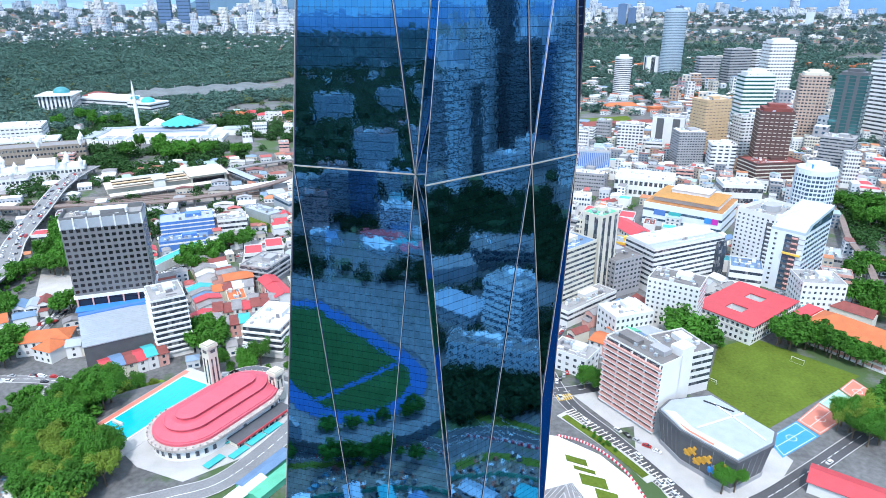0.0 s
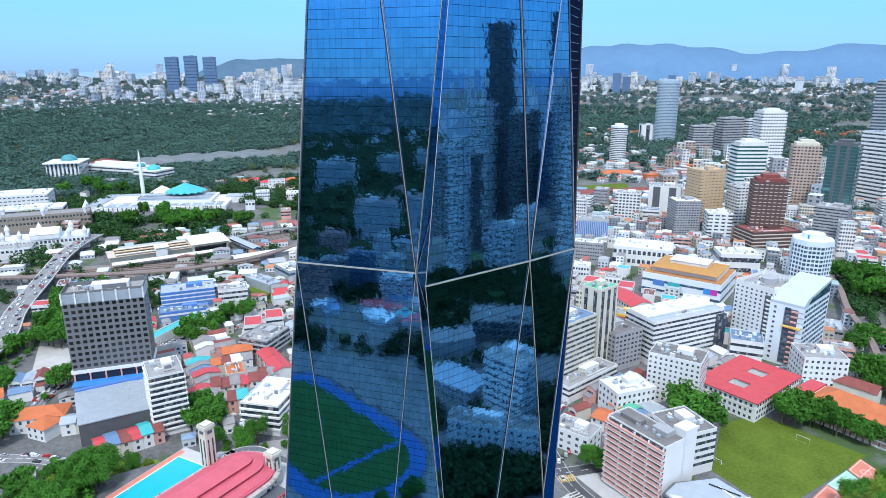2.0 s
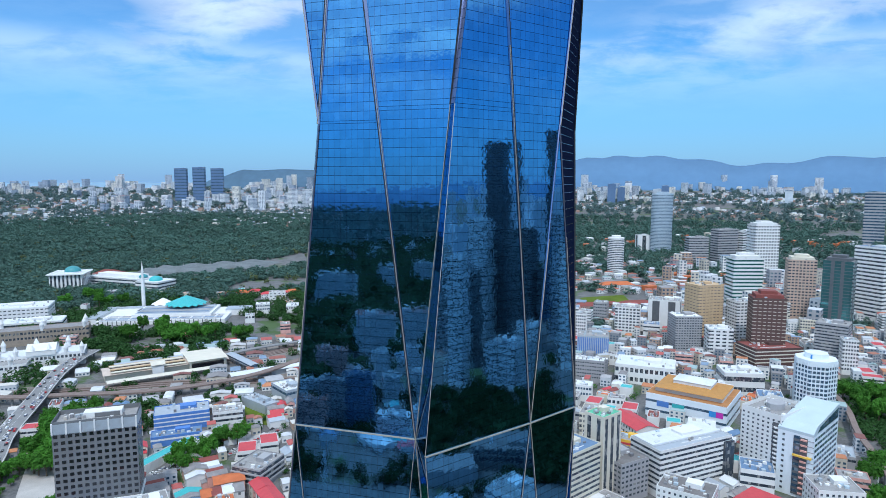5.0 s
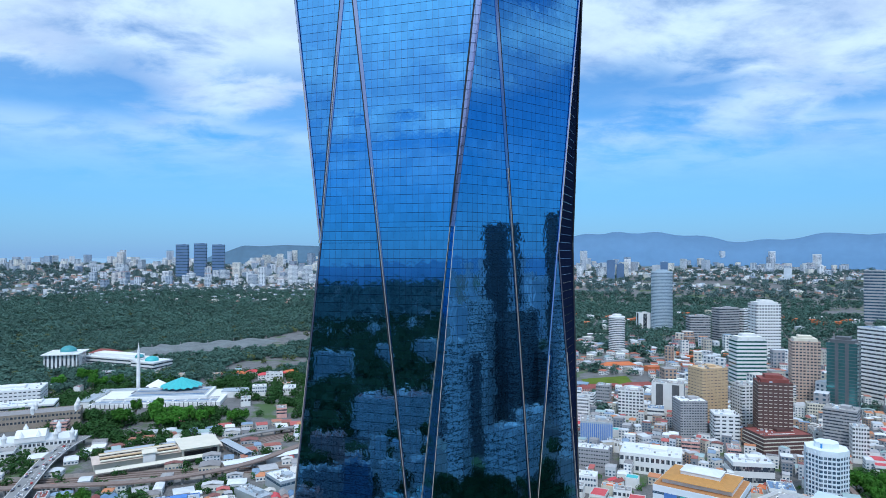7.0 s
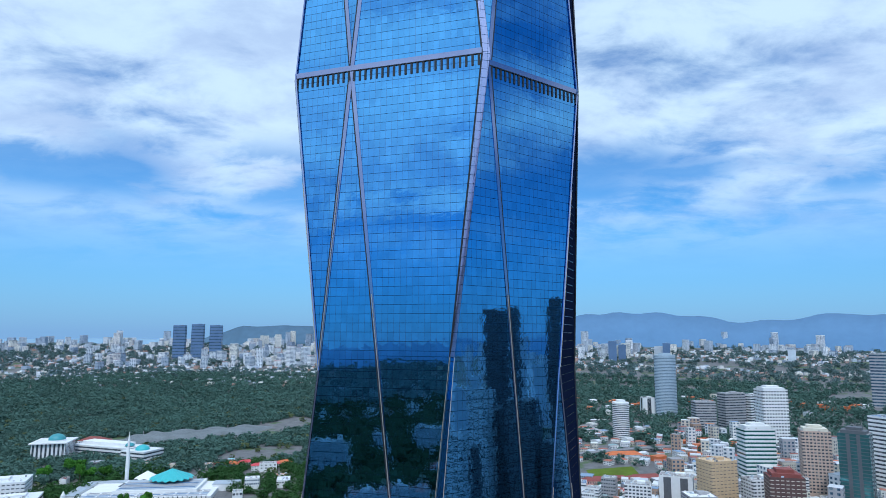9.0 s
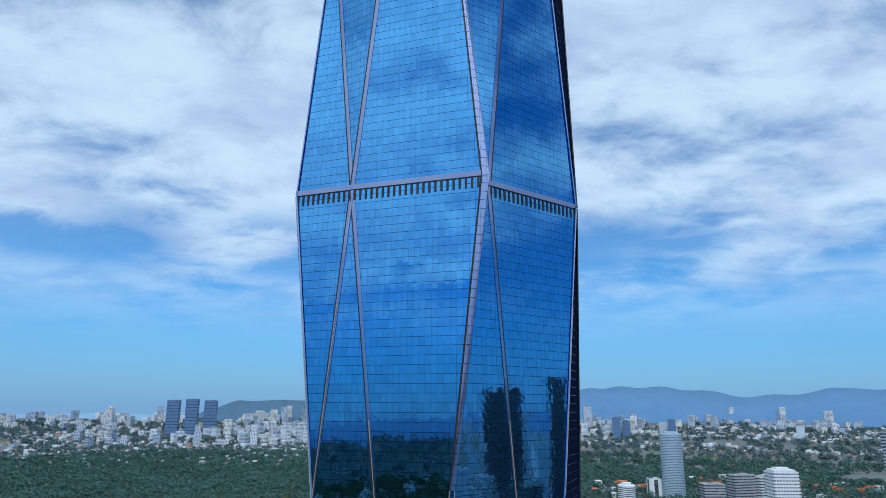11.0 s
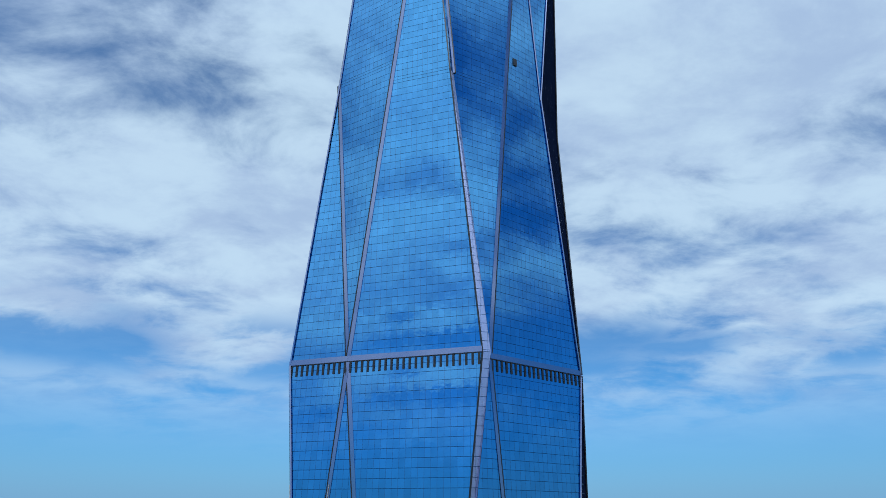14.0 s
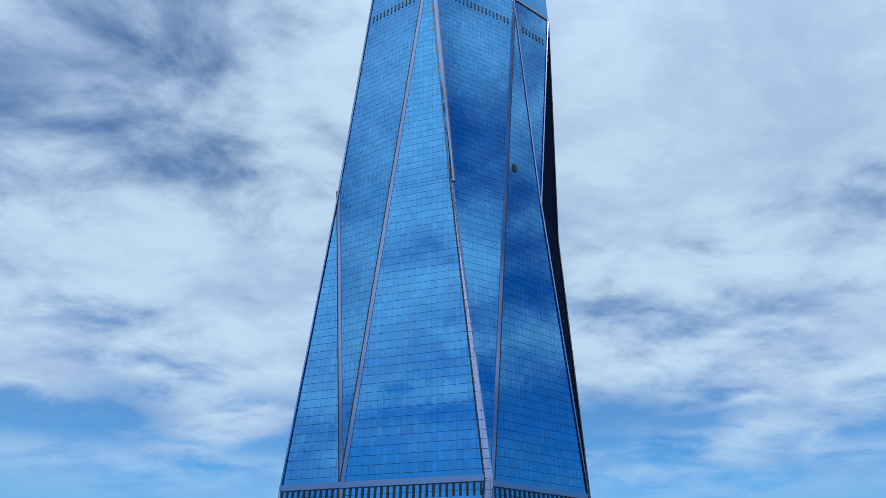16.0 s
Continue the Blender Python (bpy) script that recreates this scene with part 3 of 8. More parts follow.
for group_ in (LOW, MIDE, TOPE):
    for a, b in group_:
        if (a, b) in NONE:
            continue
        p, q = P[a], P[b]
        m = (p + q) / 2
        up = V(NORMAL.get(frozenset((a, b)), (m.x - CX, m.y - CY, 0))).normalized()
        ax = (q - p).normalized()
        s = ax.cross(up).normalized()
        if s.x < 0:
            s = -s
        slim = group_ is LOW or (a, b) in (("m1", "Wn"), ("c1", "We"))
        w = 0.2 if slim else 1.15
        if (a, b) in BARE:
            child("edge_joint", joined("edge_joint", [beam_data(p, q, up, 0.36, 0.36)], DARK), tower)
            continue
        # mirror strip, with a slim beige fin low down and a dark joint at its outer side
        wp, wq = (w, w) if slim else [0.35 + 0.8 * min(1, max(0, (e.z - 190) / 110)) for e in (p, q)]
        strip = child("edge_strip", joined("edge_strip", [taper_data(p, q, up, wp, wq, 0.30)], STRIP), tower)
        side = 1 if a in RIGHT and b in RIGHT else -1
        off_p, off_q = s * (wp / 2 + 0.02) * side, s * (wq / 2 + 0.02) * side
        if group_ is not TOPE:
            fin = p.lerp(q, 0.62) if group_ is MIDE and not slim else q
            child("edge_fin", joined("edge_fin", [beam_data(p + up * 0.2, fin + up * 0.2, up, 0.11, 0.2)], BRONZE), strip)
        if not slim:
            child("edge_joint", joined("edge_joint", [taper_data(p + off_p, q + off_q, up, 0.12 + 0.17 * wp, 0.12 + 0.17 * wq, 0.34)], DARK), strip)
for a, b, wide, dz in (("l1", "m1", 0.28, 0), ("c1", "x1", 0.28, 0), ("x1", "r1", 0.28, 0), ("L2", "M2", 1.3, 0.6), ("M2", "C2", 1.3, 0.6), ("D2", "R2", 1.3, 0.6),
                       ("l4", "m4", 1.3, 0.6), ("c4", "x4", 1.3, 0.6), ("x4", "r4", 1.3, 0.6)):
    p, q = P[a], P[b]
    e = (q - p).normalized()
    up = V((e.y, -e.x, 0))
    if up.dot((p + q) / 2 - V((CX, CY, p.z))) < 0:
        up = -up
    z = V((0, 0, dz))
    level = child("level_strip", joined("level_strip", [beam_data(p + z, q + z, up, wide, 0.6)], BRONZE if wide < 1 else STRIP), tower)
    if wide > 1:
        # plant-room louvres: tall dark slots on the pane rhythm
        child("level_joint", joined("level_joint", [beam_data(p - V((0, 0, 0.12)), q - V((0, 0, 0.12)), up, 0.2, 0.5)], DARK), level)
        low = {"l4": ("M2", "m4", "l4", "W3l"), "c4": ("D2", "x4", "c4", "W3e"), "x4": ("W3r", "r4", "x4")}.get(a)
        if low:
            ends_ = sorted(section([P[k] for k in low], ZK4 - 13.2), key=lambda v: v.dot(e))
            p, q, slot, tall = ends_[0], ends_[-1], box("louvre_slot", 0.42, 0.5, 2.9, DARK), 1.45
        else:
            slot, tall = box("louvre_slot", 0.52, 0.5, 2.7, DARK), 2.9
        n = round((q - p).length / COL)
        ang = math.atan2(e.y, e.x)
        for k in range(1 if low else 0, n - 1 if low else n):
            c = p.lerp(q, (k + 0.5) / n) + V((0, 0, -tall)) + up * -0.05
            child("louvre_slot", slot, level, Matrix.Translation(c) @ Matrix.Rotation(ang, 4, "Z"))
# one vent standing open high on the eastern face
vent = P["D2"].lerp(P["R2"], 0.15).lerp(P["x4"].lerp(P["r4"], 0.1), 0.545)
child("open_vent", joined("open_vent", [beam_data(vent - V((0, 0, 1.2)), vent + V((0, 0, 1.2)), (0.58, -0.81, 0.1), 1.4, 0.5)], DARK), tower, label="dark vent standing open")
# closed top above the last strip
top = [P["l4"], P["m4"], P["c4"], P["x4"], P["r4"], P["B4"]]
child("tower_top", prism("tower_top", [(p.x, p.y) for p in top], ZK4 + 0.9, ZK4 + 26, GLASS), tower)

# ---------- ground ----------


def ground_z(x, y):
    """Level town, gentle hill under the round hall, rising land far away."""
    r = math.hypot(x, y)
    z = 0.0
    if r > 1500:
        z += (r - 1500) / 3400 * 66 + 22 * noise.noise((x * 0.0012, y * 0.0012, 0)) * min(1, (r - 1500) / 900)
    if r > 2700:
        z += (r - 2700) / 1900 * 100
    d = math.hypot((x + 110) / 72, (y - 240) / 56)
    if d < 1.22:
        k = 1 if d < 0.92 else max(0, (1.22 - d) / 0.30)
        z += 14.6 * k * k * (3 - 2 * k)
    return z


def ground_sheet():
    vs, fs = [], []
    radii = [0, 40, 80, 120, 150] + [150 + 7 * i for i in range(1, 44)] + [470 + 40 * i for i in range(0, 20)] + [1300 + 100 * i for i in range(0, 37)]
    nseg = 240
    for r in radii:
        for k in range(nseg):
            a = 2 * math.pi * k / nseg
            x, y = r * math.sin(a), r * math.cos(a)
            vs.append((x, y, ground_z(x, y)))
    for i in range(len(radii) - 1):
        for k in range(nseg):
            a, b = i * nseg + k, i * nseg + (k + 1) % nseg
            fs.append((b, a, a + nseg, b + nseg) if i else (a, a + nseg, b + nseg))
    me = mesh_of("ground", vs, fs, CITYG)
    for p in me.polygons:
        p.use_smooth = True
    return me


tagged(new("ground", ground_sheet()), "pale town ground of paving, tar and scattered green", "ground", kind="structure")


def sheet(name, pts, z, material, label, category="ground", thick=0.12):
    return tagged(new(name, prism(name, pts, z - thick, z, material)), label, category, kind="structure")


# ---------- buildings ----------


def building(name, label, cx, cy, w, d, h, rot, wall, roof=CONC, style="ribbon", glass=WINDOW, floor=3.6, z0=0.0, bay=3.4, parapet=1.0, plant=True, group="", sill=0.5, category="building", winfrac=0.42, first=1, piers=0.0):
    """Block with parapet roof, storeys of windows and roof plant. Front looks to -y before it is turned."""
    t = thing(name, pose(cx, cy, z0, 0, 0, rot), label, category, group)
    if style in ("grid", "punched") and math.hypot(cx, cy) > 530:
        # far blocks: storeys of glass crossed by wall piers
        style, piers = "ribbon", piers or bay
        winfrac = min(winfrac, 0.45)
    up = [box_data(w, d, h)]
    if style == "ribbon" and piers:
        # the outline in plan steps out at each pier
        plan_ = []
        for length, ex, ey, ox, oy in ((w, 1, 0, 0, -d / 2), (d, 0, 1, w / 2, 0), (w, -1, 0, 0, d / 2), (d, 0, -1, -w / 2, 0)):
            m = max(1, int(length / piers))
            nx, ny = ey, -ex
            for j in range(m):
                for u, o in (((j + 0.18) / m, 0.2), ((j + 0.18) / m, 0.0), ((j + 0.82) / m, 0.0), ((j + 0.82) / m, 0.2)):
                    q = (u - 0.5) * length
                    plan_.append((ox + ex * q + nx * o, oy + ey * q + ny * o))
        up = [prism_data(plan_, 0, h)]
    child("wall", joined("wall", up, wall), t)
    child("parapet", joined("parapet", [ring_data(w, d, 0.3, parapet, h)], wall), t)
    child("roof", box("roof", w - 0.7, d - 0.7, 0.25, roof, 0, 0, h + 0.004), t)
    n = max(1, int((h - 0.6) / floor))
    fh = h / n
    wh = fh * winfrac
    if style == "ribbon":
        me = joined("window_band", [ring_data(w + 0.12, d + 0.12, 0.3, wh, 0)], glass)
        for k in range(first, n):
            child("window_band", me, t, pose(0, 0, k * fh + fh * 0.3))
    elif style == "slab":
        # open walkways: projecting slabs in front of dark recessed bands
        me = joined("window_band", [ring_data(w + 0.1, d + 0.1, 0.3, fh * 0.6, 0)], glass)
        sl = joined("balcony", [ring_data(w + 1.6, d + 1.6, 1.0, fh * 0.28, 0)], wall)
        for k in range(first, n):
            child("window_band", me, t, pose(0, 0, k * fh + fh * 0.35))
            child("balcony", sl, t, pose(0, 0, k * fh))
    elif style in ("grid", "punched"):
        ww = bay * (0.62 if style == "grid" else 0.45)
        me = box("window", ww, 0.16, wh, glass)
        sides = [(w, d / 2, 0), (d, w / 2, 90), (d, w / 2, -90)]
        if math.hypot(cx, cy) > 320:
            # far blocks: the end wall on the side street stays blank
            sides = [sides[0], sides[1] if math.cos(radians(rot)) * -cx + math.sin(radians(rot)) * -cy > 0 else sides[2]]
        for length, off, turn in sides:
            m = max(1, int((length - 0.8) / bay))
            for k in range(first, n):
                for j in range(m):
                    x = (j - (m - 1) / 2) * (length / m)
                    child("window", me, t, pose(0, 0, k * fh + fh * 0.25, 0, 0, turn) @ pose(x, -off + 0.03, 0))
    elif style == "fins":
        me = box("window_strip", bay * 0.5, 0.2, h - 3.5, glass)
        for length, off, turn in [(w, d / 2, 0), (d, w / 2, 90), (d, w / 2, -90)]:
            m = max(1, int(length / bay))
            for j in range(m):
                x = (j - (m - 1) / 2) * (length / m)
                child("window_strip", me, t, pose(0, 0, 2.5, 0, 0, turn) @ pose(x, -off + 0.05, 0))
    if plant and w > 9 and d > 9:
        rb = random.Random(int(w * 7 + d * 13 + h * 31 + abs(cx)))
        bits = []
        for _ in range(min(14, 4 + int(w * d / 60))):
            a, b_ = rb.uniform(0.8, 3.2), rb.uniform(0.8, 2.6)
            bits.append(box_data(a, b_, rb.uniform(0.6, 2.4), rb.uniform(-0.5, 0.5) * (w - 5), rb.uniform(-0.5, 0.5) * (d - 5), h + 0.25))
        for _ in range(2):
            bits.append(box_data(rb.uniform(0.3, 0.6) * w, 0.4, 0.5, rb.uniform(-0.15, 0.15) * w, rb.uniform(-0.35, 0.35) * d, h + 0.25))
        tagged(child("roof_plant", joined("roof_plant", bits, CLUTTER), t), kind="stuff")
    if plant == "small":
        pass
    elif plant and w > 9 and d > 9:
        child("plant_room", box("plant_room", w * 0.3, d * 0.35, 3.0, wall, w * 0.12, d * 0.1, h + 0.25), t)
        child("water_tank", box("water_tank", 2.6, 2.2, 1.8, LROOF, -w * 0.25, d * 0.15, h + 0.25), t)
    return t


def gable_data(w, d, h, rise, over=0.5):
    a, b = w / 2 + over, d / 2 + over
    vs = [(-a, -b, h), (a, -b, h), (a, b, h), (-a, b, h), (-a, 0, h + rise), (a, 0, h + rise)]
    vs += [(x, y, z - 0.25) for x, y, z in vs]
    fs = [(0, 1, 5, 4), (2, 3, 4, 5), (7, 6, 10, 11), (9, 8, 11, 10), (0, 6, 7, 1), (2, 8, 9, 3), (3, 9, 10, 4), (4, 10, 6, 0), (1, 7, 11, 5), (5, 11, 8, 2)]
    return vs, fs


def hip_data(w, d, h, rise, over=0.6):
    a, b = w / 2 + over, d / 2 + over
    r = max(0.2, a - b)
    vs = [(-a, -b, h), (a, -b, h), (a, b, h), (-a, b, h), (-r, 0, h + rise), (r, 0, h + rise)]
    fs = [(0, 1, 5, 4), (1, 2, 5), (2, 3, 4, 5), (3, 0, 4), (3, 2, 1, 0)]
    return vs, fs


def house(name, label, cx, cy, w, d, h, rot, wall, roof, rise=2.2, hip=False, z0=0.0, group="", storeys=2, category="house"):
    """Low building with a pitched roof and single windows."""
    t = thing(name, pose(cx, cy, z0, 0, 0, rot), label, category, group)
    b = box_data(w, d, h)
    if hip:
        child("wall", joined("wall", [b], wall), t)
        child("roof", joined("roof", [hip_data(w, d, h, rise)], roof), t)
    else:
        g = ([(-w / 2, -d / 2, h), (-w / 2, d / 2, h), (-w / 2, 0, h + rise), (w / 2, -d / 2, h), (w / 2, d / 2, h), (w / 2, 0, h + rise)], [(0, 1, 2), (4, 3, 5)])
        child("wall", joined("wall", [b, g], wall), t)
        child("roof", joined("roof", [gable_data(w, d, h + 0.12, rise)], roof), t)
    me = box("window", 1.5, 0.14, h / storeys * 0.45, WINDOW)
    for k in range(storeys):
        m = max(1, int(w / 4.0))
        for j in range(m):
            child("window", me, t, pose((j - (m - 1) / 2) * w / m, -d / 2 - 0.02, (k + 0.35) * h / storeys))
    return t
# ---------- main buildings ----------
B = building
TAKEN = {}  # plan discs already built on, by 64 m cell
CELL = 64.0


def cells_of(x, y, r):
    for i in range(math.floor((x - r) / CELL), math.floor((x + r) / CELL) + 1):
        for j in range(math.floor((y - r) / CELL), math.floor((y + r) / CELL) + 1):
            yield i, j


def take(x, y, r):
    for c in cells_of(x, y, r):
        TAKEN.setdefault(c, []).append((x, y, r))


def free(x, y, r):
    return all((x - a) ** 2 + (y - b) ** 2 > (r + c) ** 2 for k in cells_of(x, y, r) for a, b, c in TAKEN.get(k, ()))


def main(name, label, cx, cy, w, d, h, rot, *a, **k):
    n = max(1, round(max(w, d) / min(w, d)))
    ca, sa = math.cos(radians(rot)), math.sin(radians(rot))
    for i in range(n):
        o = (i + 0.5) / n - 0.5
        dx, dy = (o * w, 0) if w >= d else (0, o * d)
        take(cx + dx * ca - dy * sa, cy + dx * sa + dy * ca, min(w, d) * 0.62)
    return B(name, label, cx, cy, w, d, h, rot, *a, **k)


# hotel on its podium
take(-205, 350, 34)
hotel = main("hotel_tower", "dark grey hotel slab with a grid of small square windows", -218, 388, 47, 22, 57, 19, HOTELW, CONC, "grid", DARKGL, 3.9, 15, 3.7, parapet=3.2, winfrac=0.5, category="hotel", first=2)
child("crown_band", joined("crown_band", [ring_data(47.5, 22.5, 0.5, 6.2, 52.5)], LROOF), hotel, label="pale concrete crown with panel joints")
child("sky_terrace", joined("sky_terrace", [ring_data(48.5, 23.5, 1.0, 2.2, 5.2)], WHITE), hotel)
post_ = box("crown_post", 0.9, 0.5, 7.4, WHITE)
for k in range(7):
    child("crown_post", post_, hotel, pose(-23.2 + 7.73 * k, -11.6, 52.2))
col_ = box("column", 0.9, 0.9, 5.4, PINKW)
for k in range(6):
    child("column", col_, hotel, pose(-22.5 + 9 * k, -12.2, 0))
child("lobby_glazing", box("lobby_glazing", 44, 0.4, 4.6, DARKGL, 0, -11.1, 0.4), hotel)
child("roof_hall", box("roof_hall", 22, 8, 3.4, WHITE, 3, 3, 57.3), hotel, label="white roof plant hall")
child("pool_deck", box("pool_deck", 47, 9, 0.5, mat("bright_blue_deck", (0.04, 0.22, 0.62), 0.6), 0, -16, -0.2), hotel, label="bright blue pool deck")
podium = thing("hotel_podium", pose(-199, 350, 0, 0, 0, 31), "hotel podium with a ribbed pale metal roof", "building")
child("wall", box("wall", 44, 46, 14, DGREY), podium)
proof = child("roof", box("roof", 45, 47, 0.7, LROOF, 0, 0, 14.0), podium)
child("terrace_edge", box("terrace_edge", 45, 3.0, 1.0, BLUEW, 0, 22, 14.7), podium)
rib = box("roof_rib", 45, 0.25, 0.16, LROOF)
for k in range(16):
    child("roof_rib", rib, proof, pose(0, -22 + k * 2.7, 14.7))

main("office_slab", "cream office slab with dark ribbon windows beside the glass tower", 83, 401, 38, 22, 48, 40, CREAM, BLUER, "ribbon", WINDOW, 3.4, winfrac=0.42)
main("office_podium", "white office podium with ribbon windows", 96, 392, 52, 16, 11, 40, WHITE, CONC, "ribbon", WINDOW, 3.4)
main("stair_tower", "beige stair tower with a flat green roof", 111, 425, 20, 16, 62, 39, CREAM, GREENR, "fins", WINDOW, bay=6)
main("office_block", "grey concrete office block with small windows", 126, 434, 26, 30, 28, 29, GREYW, DCONC, "grid", WINDOW, 3.4)
wd = main("office_block", "white office block with a black glass end", 176, 451, 69, 30, 34, 25, WHITE, LROOF, "ribbon", WINDOW, 3.6)
child("glass_end", box("glass_end", 9, 12, 28, WINDOW, 31, -11, 3), wd, label="black curtain wall with white frame")
child("roof_deck", box("roof_deck", 66, 20, 1.2, WROOF, 0, 4, 34.4), wd)
main("apartment_block", "white apartment block with rows of small windows", 151, 374, 32, 22, 34, -33, WHITE, DCONC, "punched", WINDOW, 3.1, 0, 2.9)
dt = main("apartment_tower", "white apartment tower dotted with small dark windows", 249.5, 460.6, 40, 30, 52, 34, WHITE, CONC, "punched", WINDOW, 3.1, 0, 3.3, parapet=3.0, winfrac=0.42)
child("corner_strip", box("corner_strip", 3.4, 6.4, 47, DGREY, -18.6, -12.2, 2), dt, label="dark corner strip of balconies")
bal = prism("balcony", [(-2.2, 0), (-1.6, -1.4), (0, -2.0), (1.6, -1.4), (2.2, 0)], 0, 0.9, WHITE)
for k in range(14):
    child("balcony", bal, dt, pose(-20.3, -12.2, 3.5 + 3.2 * k, 0, 0, -90))
child("roof_hall", prism("roof_hall", [(8 * math.cos(a), 6 * math.sin(a)) for a in [k * math.pi / 5 for k in range(10)]], 52.3, 57, GREYW), dt)
# white office block with a sloping glazed attic and a dark recess of balconies
hp_ = thing("office_building", pose(267, 447, 0, 0, 0, 43), "pale blue-white office building with a sloping attic and dark recess", "building")
for o in (-18, 0, 18):
    take(267 + o * 0.73, 447 + o * 0.68, 17)
child("wall", box("wall", 55, 23, 46, PALEB), hp_)
SLATEB = mat("pale_blue_metal", (0.48, 0.57, 0.62), 0.5, var=0.1, scale=0.1)
child("attic", mesh_of("attic", [(x, y, z) for y in (-11.5, 11.5) for x, z in ((-27.5, 46), (27.5, 46), (27.5, 57), (-20, 52), (-27.5, 48))], [(0, 1, 2, 3, 4), (9, 8, 7, 6, 5), (1, 6, 7, 2), (2, 7, 8, 3), (3, 8, 9, 4), (0, 4, 9, 5)], SLATEB), hp_)
child("attic_glazing", mesh_of("attic_glazing", [(-20, -11.62, 47), (26, -11.62, 47), (26, -11.62, 54.5), (-14, -11.62, 50.5)], [(0, 1, 2, 3)], WINDOWB), hp_)
child("recess", box("recess", 0.5, 9, 42, DGREY, -27.6, -3.5, 2), hp_)
bp_ = box("recess_balcony", 1.4, 4, 1.1, PINKW)
bq_ = box("recess_window", 0.3, 3.6, 2.0, WINDOWB)
sw = box("window", 0.25, 1.6, 1.5, WINDOW)
sl_ = box("slot", 0.25, 5, 0.5, GREYW)
for k in range(11):
    child("recess_balcony", bp_, hp_, pose(-28.2, -5.8, 3 + 3.9 * k))
    child("recess_window", bq_, hp_, pose(-27.8, -1.2, 3.6 + 3.9 * k))
    child("window", sw, hp_, pose(-27.6, 7.5, 3.4 + 3.9 * k))
    child("slot", sl_, hp_, pose(-27.6, -9.6, 3.4 + 3.9 * k))
child("crane_beam", box("crane_beam", 2.2, 12, 1.2, YELLOW, -28.4, -5, 30), hp_)
fw = box("window", 4.0, 0.3, 1.9, WINDOWB)
for k in range(1, 11):
    for j in range(9):
        child("window", fw, hp_, pose(-22 + 5.6 * j, -11.55, 1.2 + 4.1 * k))
brown_t = main("brown_tower", "dark brown granite office tower with pale vertical ribs", 402, 776, 38, 30, 78, -14, BROWNW, MAROON, "ribbon", CREAM, 4.2, winfrac=0.2, piers=5.0)
child("crown", joined("crown", [box_data(31.16, 24.6, 4.5, 0, 0, 78.3), box_data(19, 15, 4, 0, 0, 82.8)], MAROON), brown_t)
main("brown_podium", "brown granite podium with pale louvre bands", 398, 758, 62, 40, 22, 8, BROWNW, MAROON, "ribbon", CREAM, 4.0, winfrac=0.3)
main("tan_tower", "tan stone office tower with slit windows", 354, 850, 40, 30, 82, 17, TANW, TANW, "ribbon", WINDOW, 4.0, winfrac=0.16, piers=5.5)
main("apartment_tower", "white apartment tower with square windows beside a tan tower", 405, 838, 40, 26, 62, 8, WHITE, CONC, "punched", WINDOW, 4.0, 0, 5.0)
green_t = main("green_tower", "white office tower with green glass", 508, 1061, 49, 30, 92, 0, WHITE, CONC, "ribbon", GREENGL, 6.0)
child("crown", joined("crown", [box_data(40.18, 24.6, 4.5, 0, 0, 92.3), box_data(24.5, 15, 4, 0, 0, 96.8)], WHITE), green_t)
stone_t = main("stone_tower", "pink tan stone tower with a blue glass centre", 574, 1010, 40, 32, 96, -20, mat("pink_stone", (0.50, 0.37, 0.30), 0.7, var=0.15), CONC, "ribbon", WINDOW, 4.6, winfrac=0.45, piers=4.5)
child("crown", joined("crown", [box_data(32.8, 26.24, 4.5, 0, 0, 96.3), box_data(20, 16, 4, 0, 0, 100.8)], CREAM), stone_t)
dark_t = main("dark_tower", "dark teal glass office tower", 583, 925, 38, 30, 105, -42, DGREY, CONC, "ribbon", TEALG, 4.6, winfrac=0.8, piers=12)
child("crown", joined("crown", [box_data(31.16, 24.6, 4.5, 0, 0, 105.3), box_data(19, 15, 4, 0, 0, 109.8)], DGREY), dark_t)
main("striped_tower", "white office tower with dark ribbon windows and a blue top band", 690, 1004, 49, 34, 117, -68, WHITE, BLUER, "ribbon", WINDOW, 6.0)
white_t = main("white_tower", "white office tower with narrow windows", 726, 1436, 56, 40, 122, 0, WHITE, CONC, "ribbon", WINDOW, 6.5, winfrac=0.4, piers=6)
child("crown", joined("crown", [box_data(45.92, 32.8, 4.5, 0, 0, 122.3), box_data(28, 20, 4, 0, 0, 126.8)], WHITE), white_t)
main("flats", "grey slab of flats", 637, 1587, 50, 30, 80, 0, GREYW, CONC, "ribbon", WINDOW, 6.0)
main("flats", "long white slab of flats with a stepped outline", 727, 1635, 60, 30, 96, 15, GREYW, CONC, "ribbon", WINDOW, 6.0)
main("flats", "white slab of flats", 790, 1655, 60, 30, 90, 30, WHITE, CONC, "ribbon", WINDOW, 6.0)
main("office_block", "blue grey office block with vertical ribs", 188, 779, 38, 30, 30, -13, LROOF, CONC, "fins", BLUEW, bay=2.2)
main("office_tower", "white and dark office block", 330, 930, 44, 30, 46, -25, WHITE, CONC, "fins", DGREY, bay=20)
main("office_block", "white office block with dark window strips", 268, 905, 34, 26, 40, -20, WHITE, CONC, "ribbon", WINDOW, 4.2, winfrac=0.5, piers=4.5)
main("patterned_block", "grey office block with a lattice of openings", 318, 820, 34, 30, 46, 0, GREYW, WHITE, "punched", WINDOW, 3.2, 0, 3.2)
main("office_block", "plain white office block", 350, 790, 30, 26, 36, -10, WHITE, WROOF, "punched", WINDOW, 4, 0, 7)
